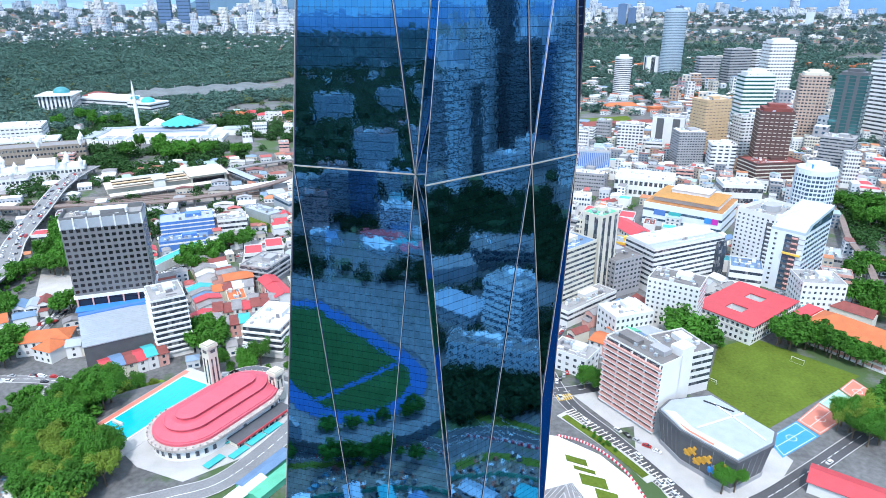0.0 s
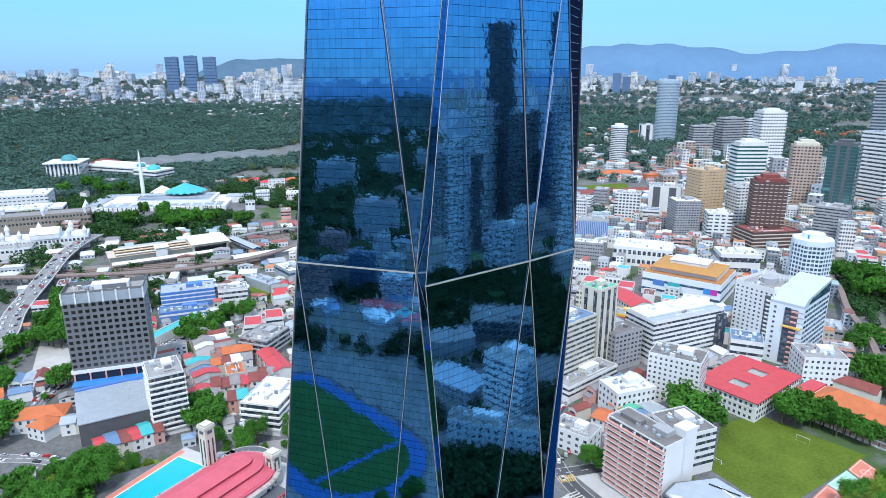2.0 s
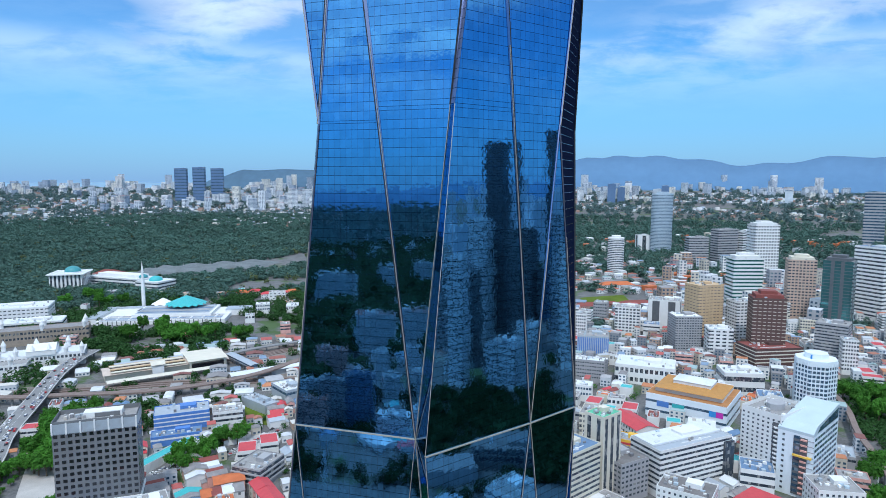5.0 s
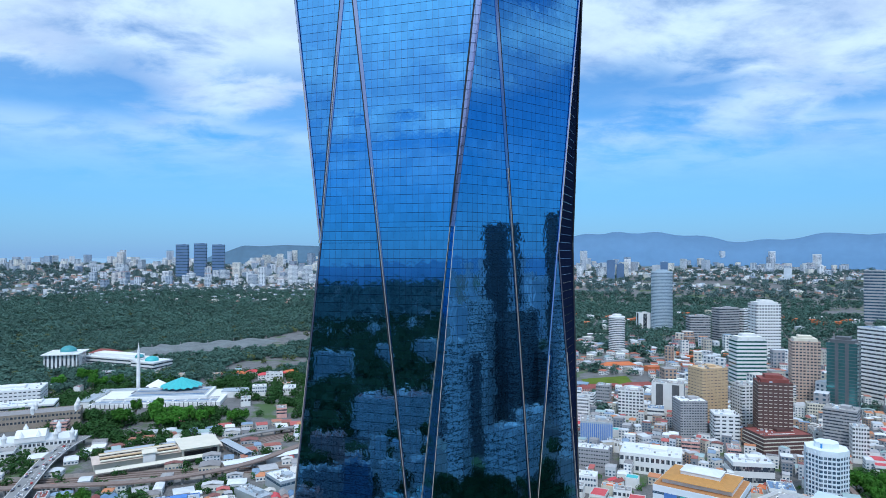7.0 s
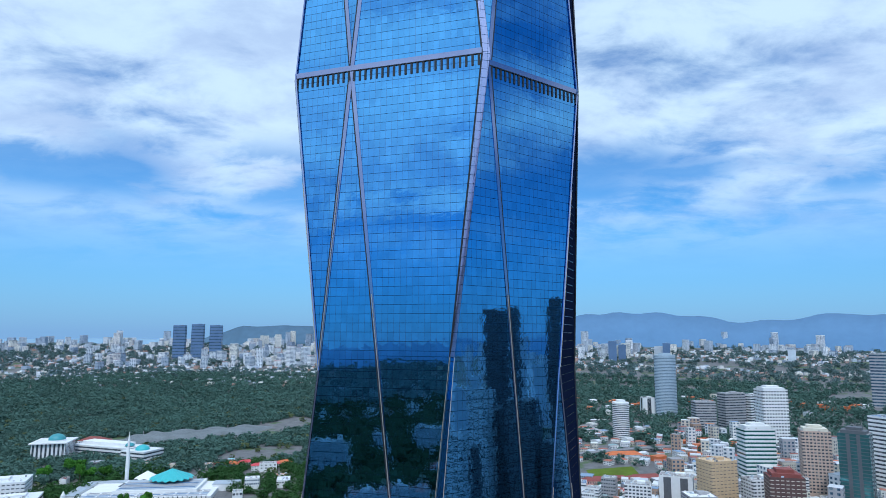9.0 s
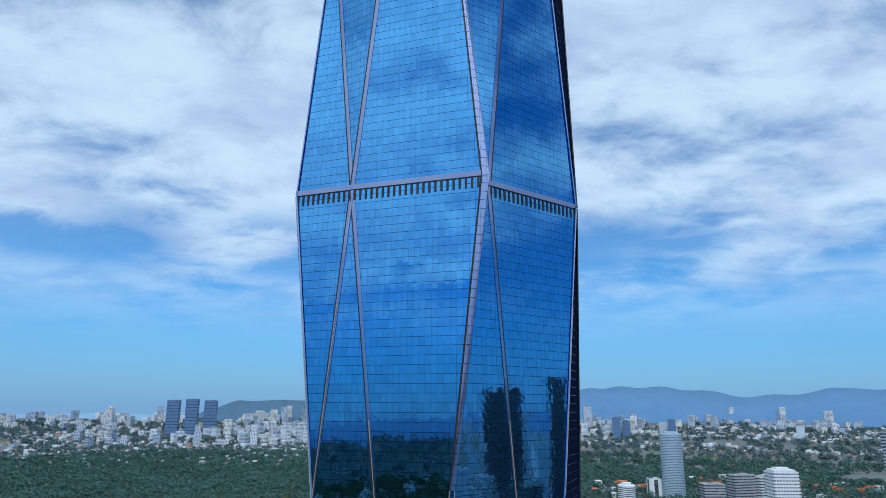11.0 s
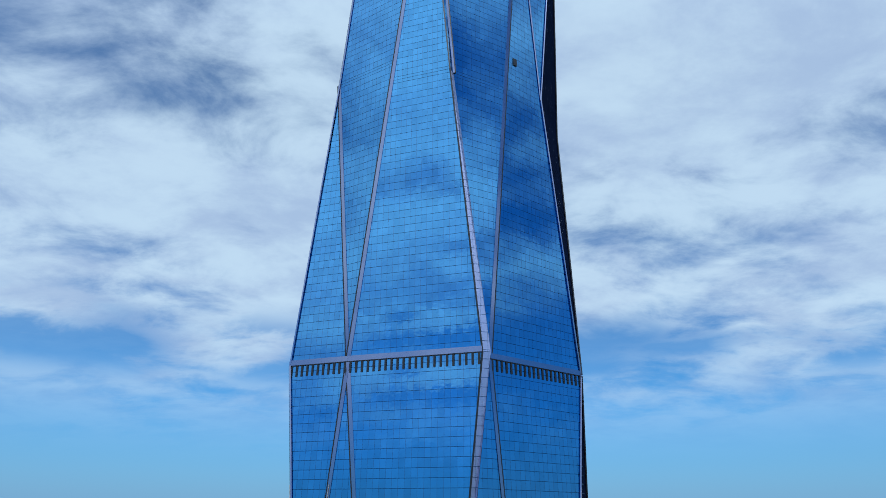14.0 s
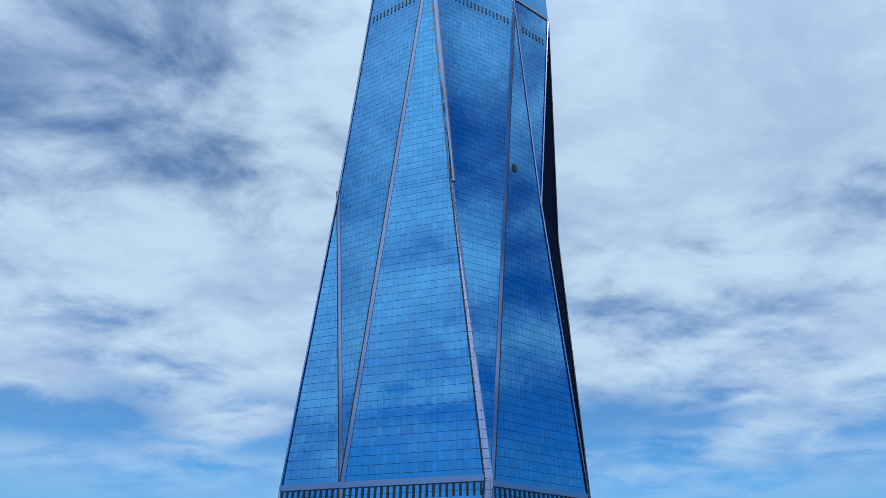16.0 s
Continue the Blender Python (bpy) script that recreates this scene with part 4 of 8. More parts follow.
main("colonnade_block", "white block with an arcade of dark arches", 226, 690, 62, 40, 20, -22, WHITE, WROOF, "punched", WINDOW, 9, 0, 5.0, winfrac=0.7, first=0)
main("grey_tower", "grey concrete office tower", 470, 750, 34, 30, 52, -40, GREYW, CONC, "ribbon", WINDOW, 3.6)
main("school_block", "white school block beside a sports field", 130, 306, 23, 25, 25, 21, WHITE, DCONC, "ribbon", WINDOW, 3.6)
main("apartment_block", "white apartment block with balconies beside shop houses", -166, 344, 19, 25, 38, 31, WHITE, CONC, "slab", WINDOW, 3.2)
main("office_block", "white office block behind a red-roofed school", 256, 397, 28, 24, 24, -8, WHITE, CONC, "punched", WINDOW, 3.6, 0, 3.4)
main("low_block", "white two-storey block with a flat roof", 76, 322, 24, 16, 12, -38, WHITE, CONC, "punched", WINDOW, 3.8, 0, 4.2, first=0)
main("low_block", "white shop office with square windows", 116, 362, 28, 20, 18, 20, WHITE, WROOF, "punched", WINDOW, 3.6, 0, 3.4)
main("round_drum", "white block with a wide curved black window", 315, 655, 40, 30, 22, -8, WHITE, WROOF, "ribbon", WINDOW, 9, first=0)

# flats beside the field: white ends, faded pink parapets, open galleries
fl = main("gallery_flats", "faded pink and white block of flats with open galleries", 100, 278, 35, 15, 38.5, -57, WHITE, DCONC, "none", plant=False)
gal = box("gallery_recess", 35.2, 0.5, 1.7, WINDOW)
par = box("gallery_parapet", 35.6, 1.2, 1.1, PINKW)
slabm = box("gallery_slab", 36.0, 1.6, 0.45, WHITE)
for k in range(12):
    z = 1.6 + k * 3.08
    slab_ = child("gallery_slab", slabm, fl, pose(0, -8.0, z))
    child("gallery_parapet", par, slab_, pose(0, -0.1, 0.45))
    child("gallery_recess", gal, fl, pose(0, -7.3, z + 1.5))
pv = box("gallery_pier", 0.5, 1.5, 37, WHITE)
for k in range(5):
    child("gallery_pier", pv, fl, pose(-17 + k * 8.5, -7.7, 1.6))
child("stair_tower", box("stair_tower", 7, 9, 43, WHITE, 14, 11.5, 0), fl)
child("roof_shed", box("roof_shed", 9, 6, 2.6, GREYW, 8, 3, 38.8), fl)
child("roof_shed", box("roof_shed", 12, 5, 2.2, DCONC, -8, 0, 38.8), fl)
for k in range(7):
    child("water_tank", box("water_tank", 1.6, 1.6, 1.5, LROOF, -15 + k * 4.1, -2.5 + (k % 3), 38.8), fl)

# cylindrical towers


def round_tower(name, label, x, y, r, h, material, glass, n=28, squash=1.0, band=1.9):
    t = thing(name, pose(x, y, 0), label, "tower")
    pts = [(r * math.cos(2 * math.pi * k / n), squash * r * math.sin(2 * math.pi * k / n)) for k in range(n)]
    child("wall", prism("wall", pts, 0, h, material), t)
    out = [(a * 1.006, b * 1.006) for a, b in pts]
    me = prism("window_band", out, 0, band, glass)
    for k in range(1, int(h / 4.2)):
        child("window_band", me, t, pose(0, 0, k * 4.2))
    child("roof_drum", prism("roof_drum", [(a * 0.55, b * 0.55) for a, b in pts], h, h + 5, material), t)
    take(x, y, r * 1.1)
    return t


round_tower("curved_tower", "tall silver glass tower with a rounded outline", 645, 1872, 31, 183, mat("silver_blue_cladding", (0.46, 0.54, 0.60), 0.4, 0.3, var=0.1), WINDOWB, squash=0.7, band=1.1)
round_tower("white_tower", "white cylindrical residential tower", 413, 1509, 19, 86, WHITE, WINDOW)
ro = round_tower("round_office", "eight-sided white office tower with blue window bands", 365, 606, 19, 50, PALEB, WINDOWB, n=8, band=2.5)
pr_ = box("pier", 0.8, 0.7, 47, PALEB)
for k in range(8):
    a_ = (k + 0.5) * math.pi / 4
    for o_ in (-5.2, -1.8, 1.8, 5.2):
        child("pier", pr_, ro, pose(0, 0, 1, 0, 0, math.degrees(a_) - 90) @ pose(o_, 17.8, 0))
child("roof_tank", box("roof_tank", 9, 5, 4, COURTB, -4, -4, 50), ro, label="blue roof tank")
main("small_tower", "white tower with a dark slit of windows", 600, 1900, 36, 30, 58, 0, WHITE, CONC, "fins", WINDOW, bay=22)

# red-roofed school round courts
SRX, SRY, SRR = 201, 380, 38
sr = thing("courtyard_school", pose(SRX, SRY, 0, 0, 0, SRR), "white school with a broad red metal roof and small courts", "school")
for o in (-18, 0, 18):
    take(SRX + o * 0.79, SRY + o * 0.61, 24)
BARS = [(58, 14, 0, -13), (58, 14, 0, 13), (12, 12, -23, 0), (14, 12, 0, 0), (12, 12, 23, 0)]
child("wall", joined("wall", [box_data(w, d, 13, x, y) for w, d, x, y in BARS], WHITE), sr)
child("roof", joined("roof", [box_data(60, 15.4, 0.6, 0, -13.3, 13), box_data(60, 15.4, 0.6, 0, 13.3, 13), box_data(13.4, 11.2, 0.6, -23.3, 0, 13), box_data(15, 11.2, 0.6, 0, 0, 13), box_data(13.4, 11.2, 0.6, 23.3, 0, 13)], REDR), sr)
win = box("window", 1.5, 0.2, 1.9, WINDOW)
for k in range(3):
    for j in range(17):
        child("window", win, sr, pose(-26.5 + j * 3.3, -20.05, 1.6 + k * 4.1))
    for j in range(11):
        child("window", win, sr, pose(-29.05, -17 + j * 3.3, 1.6 + k * 4.1, 0, 0, 90))
child("string_course", joined("string_course", [ring_data(58.6, 40.6, 0.5, 0.4, 8.6)], CREAM), sr)
for x_ in (-12, 12):
    child("court_floor", box("court_floor", 10, 11, 0.3, DGREY, x_, 0, 0.1), sr)
    child("court_gallery", joined("court_gallery", [ring_data(10.4, 11.4, 1.6, 0.5, 6.2)], STAIN), sr, pose(x_, 0, 0))
# long orange-roofed school
so = thing("gallery_school", pose(251.5, 336.4, 0, 0, 0, -54), "white school with galleries and an orange tiled roof", "school")
for o in (-27, -9, 9, 27):
    take(251.5 + o * 0.59, 336.4 - o * 0.81, 15)
child("wall", box("wall", 75, 22, 15, WHITE), so)
child("roof", joined("roof", [hip_data(64, 22, 15, 6, 1.2)], ORANGE), so, pose(5, 0, 0))
child("flat_roof", box("flat_roof", 9, 21, 1.4, REDR, -33, 0, 15), so)
g1 = box("gallery_recess", 73, 0.4, 2.2, PINKW)
g2 = box("gallery_parapet", 75, 1.4, 1.1, WHITE)
for k in range(4):
    child("gallery_recess", g1, so, pose(0, -11.05, 1.2 + k * 3.7))
    child("gallery_parapet", g2, so, pose(0, -11.6, 0.1 + k * 3.7))
pil = box("pier", 0.8, 1.2, 15, WHITE)
for k in range(13):
    child("pier", pil, so, pose(-36 + k * 6, -11.5, 0))
# shopping mall with a tan roof terrace
ml = thing("shopping_mall", pose(239, 587, 0, 0, 0, -36), "white shopping mall with a tan roof and coloured banners", "mall")
for o in (-22, 22):
    take(239 + o * 0.81, 587 - o * 0.59, 34)
child("wall", box("wall", 72, 58, 22, PALEB), ml)
child("roof_terrace", box("roof_terrace", 71, 57, 0.4, mat("rust_terrace", (0.40, 0.19, 0.07), 0.85, var=0.25), 0, 0, 22), ml, label="rust-coloured roof terrace")
child("roof_lantern", joined("roof_lantern", [hip_data(34, 22, 32.5, 2.5, 0.8), box_data(34, 22, 3.5, 0, 0, 29)], WROOF), ml, pose(0, 3, 0))
child("upper_wall", box("upper_wall", 60, 46, 5, WHITE, 0, 3, 22), ml)
child("roof", joined("roof", [hip_data(60, 46, 27, 3.5, 1)], mat("tan_roof", (0.44, 0.22, 0.06), 0.8, var=0.2)), ml)
for k in range(2):
    child("window_band", joined("window_band", [ring_data(72.3, 58.3, 0.4, 2.2, 0)], WINDOWB), ml, pose(0, 0, 5 + k * 9))
for k, (x, m_) in enumerate(((-20, BLUEW), (-6, TEALR), (24, COURTB), (30, mat("magenta_banner", (0.5, 0.03, 0.35), 0.6)))):
    child("banner", box("banner", 6 if k > 1 else 11, 0.3, 5, m_, x, -29.2, 11), ml)

# wooded bank beside the rail viaduct
for x, y, r in ((398, 560, 24), (420, 600, 30), (372, 505, 16), (440, 640, 30), (455, 600, 30)):
    take(x, y, r)
# church
ch = thing("church", pose(272, 378, 0, 0, 0, -50), "small church with a white bell tower and maroon roof", "church")
take(272, 378, 14)
child("wall", joined("wall", [box_data(26, 10, 9)], CREAM), ch)
child("roof", joined("roof", [gable_data(26, 10, 9.1, 4.5)], MAROON), ch)
child("bell_tower", joined("bell_tower", [box_data(4.4, 4.4, 15, -14, 4), box_data(4.9, 4.9, 0.6, -14, 4, 10), box_data(3.6, 3.6, 3.6, -14, 4, 15)], WHITE), ch)
child("bell_opening", joined("bell_opening", [box_data(1.4, 4.6, 2.2, -14, 4, 11.6)], WINDOW), ch)

# dark faceted hall
hl = thing("assembly_hall", pose(127, 241, 0), "dark grey faceted hall with a pale metal roof and gold relief", "hall")
oct_ = [(-25, 13), (-20, -3), (-3, -25), (18, -13), (23, -5), (5, 25), (-17, 21)]
take(127, 241, 27)


def loft(a, b, z0, z1):
    n = len(a)
    vs = [(x, y, z0) for x, y in a] + [(x, y, z1) for x, y in b]
    return vs, [tuple(range(n, 2 * n))] + [(i, (i + 1) % n, n + (i + 1) % n, n + i) for i in range(n)]


child("wall", joined("wall", [loft([(x * 0.86, y * 0.86) for x, y in oct_], [(x * 0.97, y * 0.97) for x, y in oct_], 0, 17)], DGREY), hl)
child("base_band", joined("base_band", [loft([(x * 0.89, y * 0.89) for x, y in oct_], [(x * 0.90, y * 0.90) for x, y in oct_], 0, 2.4)], GREYW), hl)
child("roof_edge", prism("roof_edge", oct_, 17, 18.6, DGREY), hl)
child("roof", prism("roof", [(x * 0.95, y * 0.95) for x, y in oct_], 18.6, 19.1, LROOF), hl)
child("roof_panel", prism("roof_panel", [(-22.5, 11.5), (-18.6, -3), (-3, -23.2), (1, -20.8), (-14, -2), (-17.5, 10)], 19.1, 19.3, CREAM), hl, label="pale cream strip of roof")
child("roof_stain", prism("roof_stain", [(-19.5, 3), (-17, -4.5), (-9.5, -14.5), (-8.7, -13.6), (-16, -4)], 19.3, 19.4, COURTR), hl, label="faded red stripe on the roof")
for p_, q_ in (((-12, -2, 19.3), (14, 9, 19.3)), ((3, 17, 19.3), (15, -11, 19.3))):
    child("roof_seam", joined("roof_seam", [beam_data(p_, q_, (0, 0, 1), 0.8, 0.3)], WHITE), hl)
child("skylight", joined("skylight", [beam_data((-1, 19, 19.25), (10, 10, 19.25), (0, 0, 1), 0.7, 0.5)], DARK), hl)
for i in range(7):
    a_, b_ = V((*oct_[i], 0)), V((*oct_[(i + 1) % 7], 0))
    for k in range(1, 5):
        c_ = a_.lerp(b_, k / 5)
        child("panel_joint", joined("panel_joint", [beam_data((c_.x * 0.868, c_.y * 0.868, 0.3), (c_.x * 0.972, c_.y * 0.972, 16.8), (c_.x, c_.y, 0), 0.18, 0.12)], GREYW), hl)
for k in range(8):
    f_ = 0.16 + 0.09 * k
    x, y = -20 + 17 * f_, -3 - 22 * f_
    z = 7.5 + 2.2 * math.sin(k * 2.1)
    m_ = COURTB if k == 5 else GOLD
    child("relief", joined("relief", [beam_data((x * 0.93 - 0.8, y * 0.93 + 0.8, z), (x * 0.97 + 0.7, y * 0.97 - 0.9, z + 4.2), (-0.7, -0.7, 0), 1.5, 0.9), beam_data((x * 0.95 + 0.9, y * 0.95 - 1.2, z + 0.6), (x * 0.96 - 1.1, y * 0.96 + 1.0, z + 2.6), (-0.7, -0.7, 0), 1.0, 0.9)], m_), hl, label="gilded relief" if m_ is GOLD else "blue relief")

# ---------- sports field and courts ----------
sheet("sports_field", [(145, 298), (163, 264), (238, 312), (198, 356), (170, 345)], 0.06, GRASS, "mown grass football field, worn near the goals", "field")
take(185, 310, 46)
take(190, 275, 26)
take(220, 295, 18)


def court(name, pts, m_, label):
    t = thing(name, pose(0, 0, 0), label, "court")
    floor_ = child("surface", prism("surface", pts, 0, 0.1, m_), t)
    c = V((sum(p[0] for p in pts) / 4, sum(p[1] for p in pts) / 4, 0))
    P4 = [V((p[0], p[1], 0.125)).lerp(V((c.x, c.y, 0.125)), 0.12) for p in pts]
    for i in range(4):
        child("line", joined("line", [beam_data(P4[i], P4[(i + 1) % 4], (0, 0, 1), 0.25, 0.02)], LINE), floor_)
    child("line", joined("line", [beam_data((P4[0] + P4[1]) / 2, (P4[2] + P4[3]) / 2, (0, 0, 1), 0.25, 0.02)], LINE), floor_)
    ring = [V((c.x + 2.4 * math.cos(a), c.y + 2.4 * math.sin(a), 0.125)) for a in [k * math.pi / 8 for k in range(16)]]
    child("centre_circle", joined("centre_circle", [beam_data(ring[i], ring[(i + 1) % 16], (0, 0, 1), 0.25, 0.02) for i in range(16)], LINE), floor_)


court("basketball_court", [(158, 256), (159, 242), (185, 258), (180, 270)], COURTB, "blue painted basketball court with white lines")
court("basketball_court", [(180.5, 270.5), (186, 259), (206, 272), (200, 286)], COURTR, "faded red basketball court with white lines")
court("basketball_court", [(219, 299), (222, 284), (236, 294), (232, 309)], COURTR, "red sports court with white lines")
court("mint_court", [(200.5, 286.5), (206.5, 272.5), (221, 283.5), (218, 298.5)], COURTG, "pale green sports court")
for x, y, r in ((210, 327, 130), (150, 306, -50)):
    gt = thing("football_goal", pose(x, y, 0.06, 0, 0, r), "white metal football goal on a grass field", "goal", "goals")
    for sx in (-3.6, 3.6):
        child("post", box("post", 0.16, 0.16, 2.44, LINE, sx, 0), gt)
    child("crossbar", box("crossbar", 7.4, 0.16, 0.16, LINE, 0, 0, 2.44), gt)
    child("net", box("net", 7.2, 0.05, 0.06, LINE, 0, 1.8, 0.1), gt)

# long red shed and walkway by the field
rs = thing("red_shed", pose(178, 213, 0, 0, 0, -36), "long shed with a red metal roof", "shed")
take(178, 213, 16)
child("wall", box("wall", 40, 13, 6, WHITE), rs)
child("roof", joined("roof", [gable_data(40, 13, 6.1, 2.4, 1.0)], REDR), rs)

# ---------- round hall, its towers and the pool on the hill ----------
HZ = 14.6


def capsule(L, W, n=16):
    """Stadium-shaped outline, long axis x."""
    r, s = W / 2, (L - W) / 2
    return [(s + r * math.cos(a), r * math.sin(a)) for a in [-math.pi / 2 + math.pi * k / n for k in range(n + 1)]] + \
           [(-s + r * math.cos(a), r * math.sin(a)) for a in [math.pi / 2 + math.pi * k / n for k in range(n + 1)]]


rh = thing("round_hall", pose(-105, 251, HZ, 0, 0, 58), "stadium hall with a stepped rose-red roof and pale concrete rim", "hall")
take(-105, 251, 36)
take(-90, 275, 20)
take(-120, 228, 20)
child("wall", prism("wall", capsule(64, 34), -3, 7.2, WHITE), rh)
child("rim", prism("rim", capsule(68, 38), 6.2, 7.4, STAIN), rh, label="stained concrete rim with posts")
child("roof", prism("roof", capsule(63, 33), 7.4, 8.6, ROSE), rh)


def dome_tier(L, W, z0, zr, z1, shrink):
    """Upright riser from z0 to zr, then a roof that slopes in to z1."""
    a, b = capsule(L, W), capsule(L - shrink, W - shrink)
    n = len(a)
    vs = [(x, y, z0) for x, y in a] + [(x, y, zr) for x, y in a] + [(x, y, z1) for x, y in b]
    fs = [tuple(range(2 * n, 3 * n))]
    for i in range(n):
        m = (i + 1) % n
        fs += [(i, m, n + m, n + i), (n + i, n + m, 2 * n + m, 2 * n + i)]
    return vs, fs


child("roof_tier", joined("roof_tier", [dome_tier(61, 31, 8.6, 8.9, 10.6, 8)], ROSE), rh)
child("roof_tier", joined("roof_tier", [dome_tier(52, 21.5, 9.8, 11.9, 13.0, 6)], ROSE), rh)
child("roof_tier", joined("roof_tier", [dome_tier(42, 11.0, 12.0, 14.4, 15.2, 4)], ROSE), rh)
for L_, W_, z_ in ((53, 22.5, 11.8), (43, 12.0, 14.3)):
    a_, b_ = capsule(L_, W_), capsule(L_ - 1.0, W_ - 1.0)
    n_ = len(a_)
    child("eave", joined("eave", [([(x, y, z_) for x, y in a_] + [(x, y, z_ + 0.25) for x, y in a_] + [(x, y, z_ + 0.3) for x, y in b_], [(i, (i + 1) % n_, n_ + (i + 1) % n_, n_ + i) for i in range(n_)] + [(n_ + i, n_ + (i + 1) % n_, 2 * n_ + (i + 1) % n_, 2 * n_ + i) for i in range(n_)])], ROSE), rh)
pb = box("rim_post", 0.5, 0.5, 0.9, STAIN)
cp = capsule(67, 37, 20)
for x, y in cp:
    child("rim_post", pb, rh, pose(x, y, 7.4))
wn_ = box("window", 1.6, 0.3, 2.4, WINDOW)
cw = capsule(64.2, 34.2, 14)
for i, (x, y) in enumerate(cw):
    x2, y2 = cw[(i + 1) % len(cw)]
    child("window", wn_, rh, pose((x + x2) / 2, (y + y2) / 2, 1.8, 0, 0, math.degrees(math.atan2(y2 - y, x2 - x))))
child("canopy", prism("canopy", [(x + 2, y - 5) for x, y in capsule(40, 30)], 1.0, 1.6, TEALR), rh, label="turquoise entrance canopy")
child("foyer", box("foyer", 32, 6, 3.6, CREAM, 6, -20.5, -1), rh)
child("foyer_roof", box("foyer_roof", 33, 7, 0.5, DGREY, 6, -20.5, 2.6), rh, label="flat black foyer roof")
child("foyer_fascia", box("foyer_fascia", 33.4, 0.5, 1.0, REDR, 6, -24.2, 2.2), rh)
for k in range(9):
    child("foyer_window", box("foyer_window", 2.2, 0.3, 1.6, WINDOW, -8 + 3.6 * k, -23.5, 0.1), rh)
for k in range(4):
    child("awning", box("awning", 9, 3.6, 0.35, TEALR, -22 + 10 * k, -26.2 + (k == 0) * 4, 0.9 - 0.3 * (k % 2)), rh, label="turquoise metal awning")
child("annexe", prism("annexe", [(x + 25, y + 6) for x, y in capsule(26, 30)], -2, 6.4, CREAM), rh)
child("annexe_roof", prism("annexe_roof", [(x + 25, y + 6) for x, y in capsule(24, 28)], 6.4, 6.8, DGREY), rh)


def clock_tower(x, y, h, rot):
    t = thing("clock_tower", pose(x, y, HZ, 0, 0, rot), "pale square art deco tower with dark slit openings", "tower", "hall towers")
    child("shaft", box("shaft", 5.2, 5.2, h, CREAM), t)
    child("cap", joined("cap", [box_data(6.2, 6.2, 0.7, 0, 0, h), box_data(4.4, 4.4, 1.4, 0, 0, h + 0.7), ring_data(6.0, 6.0, 0.4, 0.9, h + 0.7)], CREAM), t)
    slit = box("opening", 0.8, 0.2, h * 0.5, WINDOW)
    for r in (0, 90, 180, 270):
        for dx in (-1.2, 1.2):
            child("opening", slit, t, pose(0, 0, h * 0.3, 0, 0, r) @ pose(dx, -2.62, 0))
    sq = box("louvre", 2.6, 0.22, 1.6, DGREY)
    for r in (0, 90, 180, 270):
        child("louvre", sq, t, pose(0, 0, h - 2.6, 0, 0, r) @ pose(0, -2.63, 0))


clock_tower(-114, 271, 28, 58)
clock_tower(-82, 268, 15, 58)

pool = thing("swimming_pool", pose(-139, 263, HZ, 0, 0, 63), "turquoise open-air swimming pool with a pale paved edge", "pool")
take(-139, 263, 24)
child("deck", box("deck", 66, 31, 0.35, PAVE, -2, -2, 0), pool)
child("deck_band", box("deck_band", 56, 3.2, 0.1, COURTR, 0, 11.5, 0.36), pool)
child("rim", joined("rim", [ring_data(55.5, 19.5, 0.7, 0.25, 0.36)], WHITE), pool, pose(-4, 0, 0))
water = child("water", box("water", 54, 18, 0.12, WATER, -4, 0, 0.37), pool)
for k in range(6):
    child("lane_line", box("lane_line", 53, 0.18, 0.02, COURTB, -4, -7.5 + 3 * k, 0.5), water)
child("ladder", box("ladder", 1.2, 6, 1.6, WHITE, -20, 4, 0.4), pool)
sheet("hall_terrace", [(-150, 236), (-130, 218), (-107, 209), (-84, 226), (-72, 252), (-74, 280), (-100, 292), (-124, 286), (-120, 268), (-132, 246)], HZ + 0.22, PAVE, "white paved terrace round a hall", thick=3.0)
kiosk = thing("kiosk", pose(-131, 240, HZ + 0.22), "small round grey kiosk on a terrace", "kiosk")
child("drum", prism("drum", [(2.2 * math.cos(k * math.pi / 6), 2.2 * math.sin(k * math.pi / 6)) for k in range(12)], 0, 2.2, GREYW), kiosk)
child("roof", prism("roof", [(3 * math.cos(k * math.pi / 6), 3 * math.sin(k * math.pi / 6)) for k in range(12)], 2.2, 2.6, CONC), kiosk)
# ---------- roads ----------


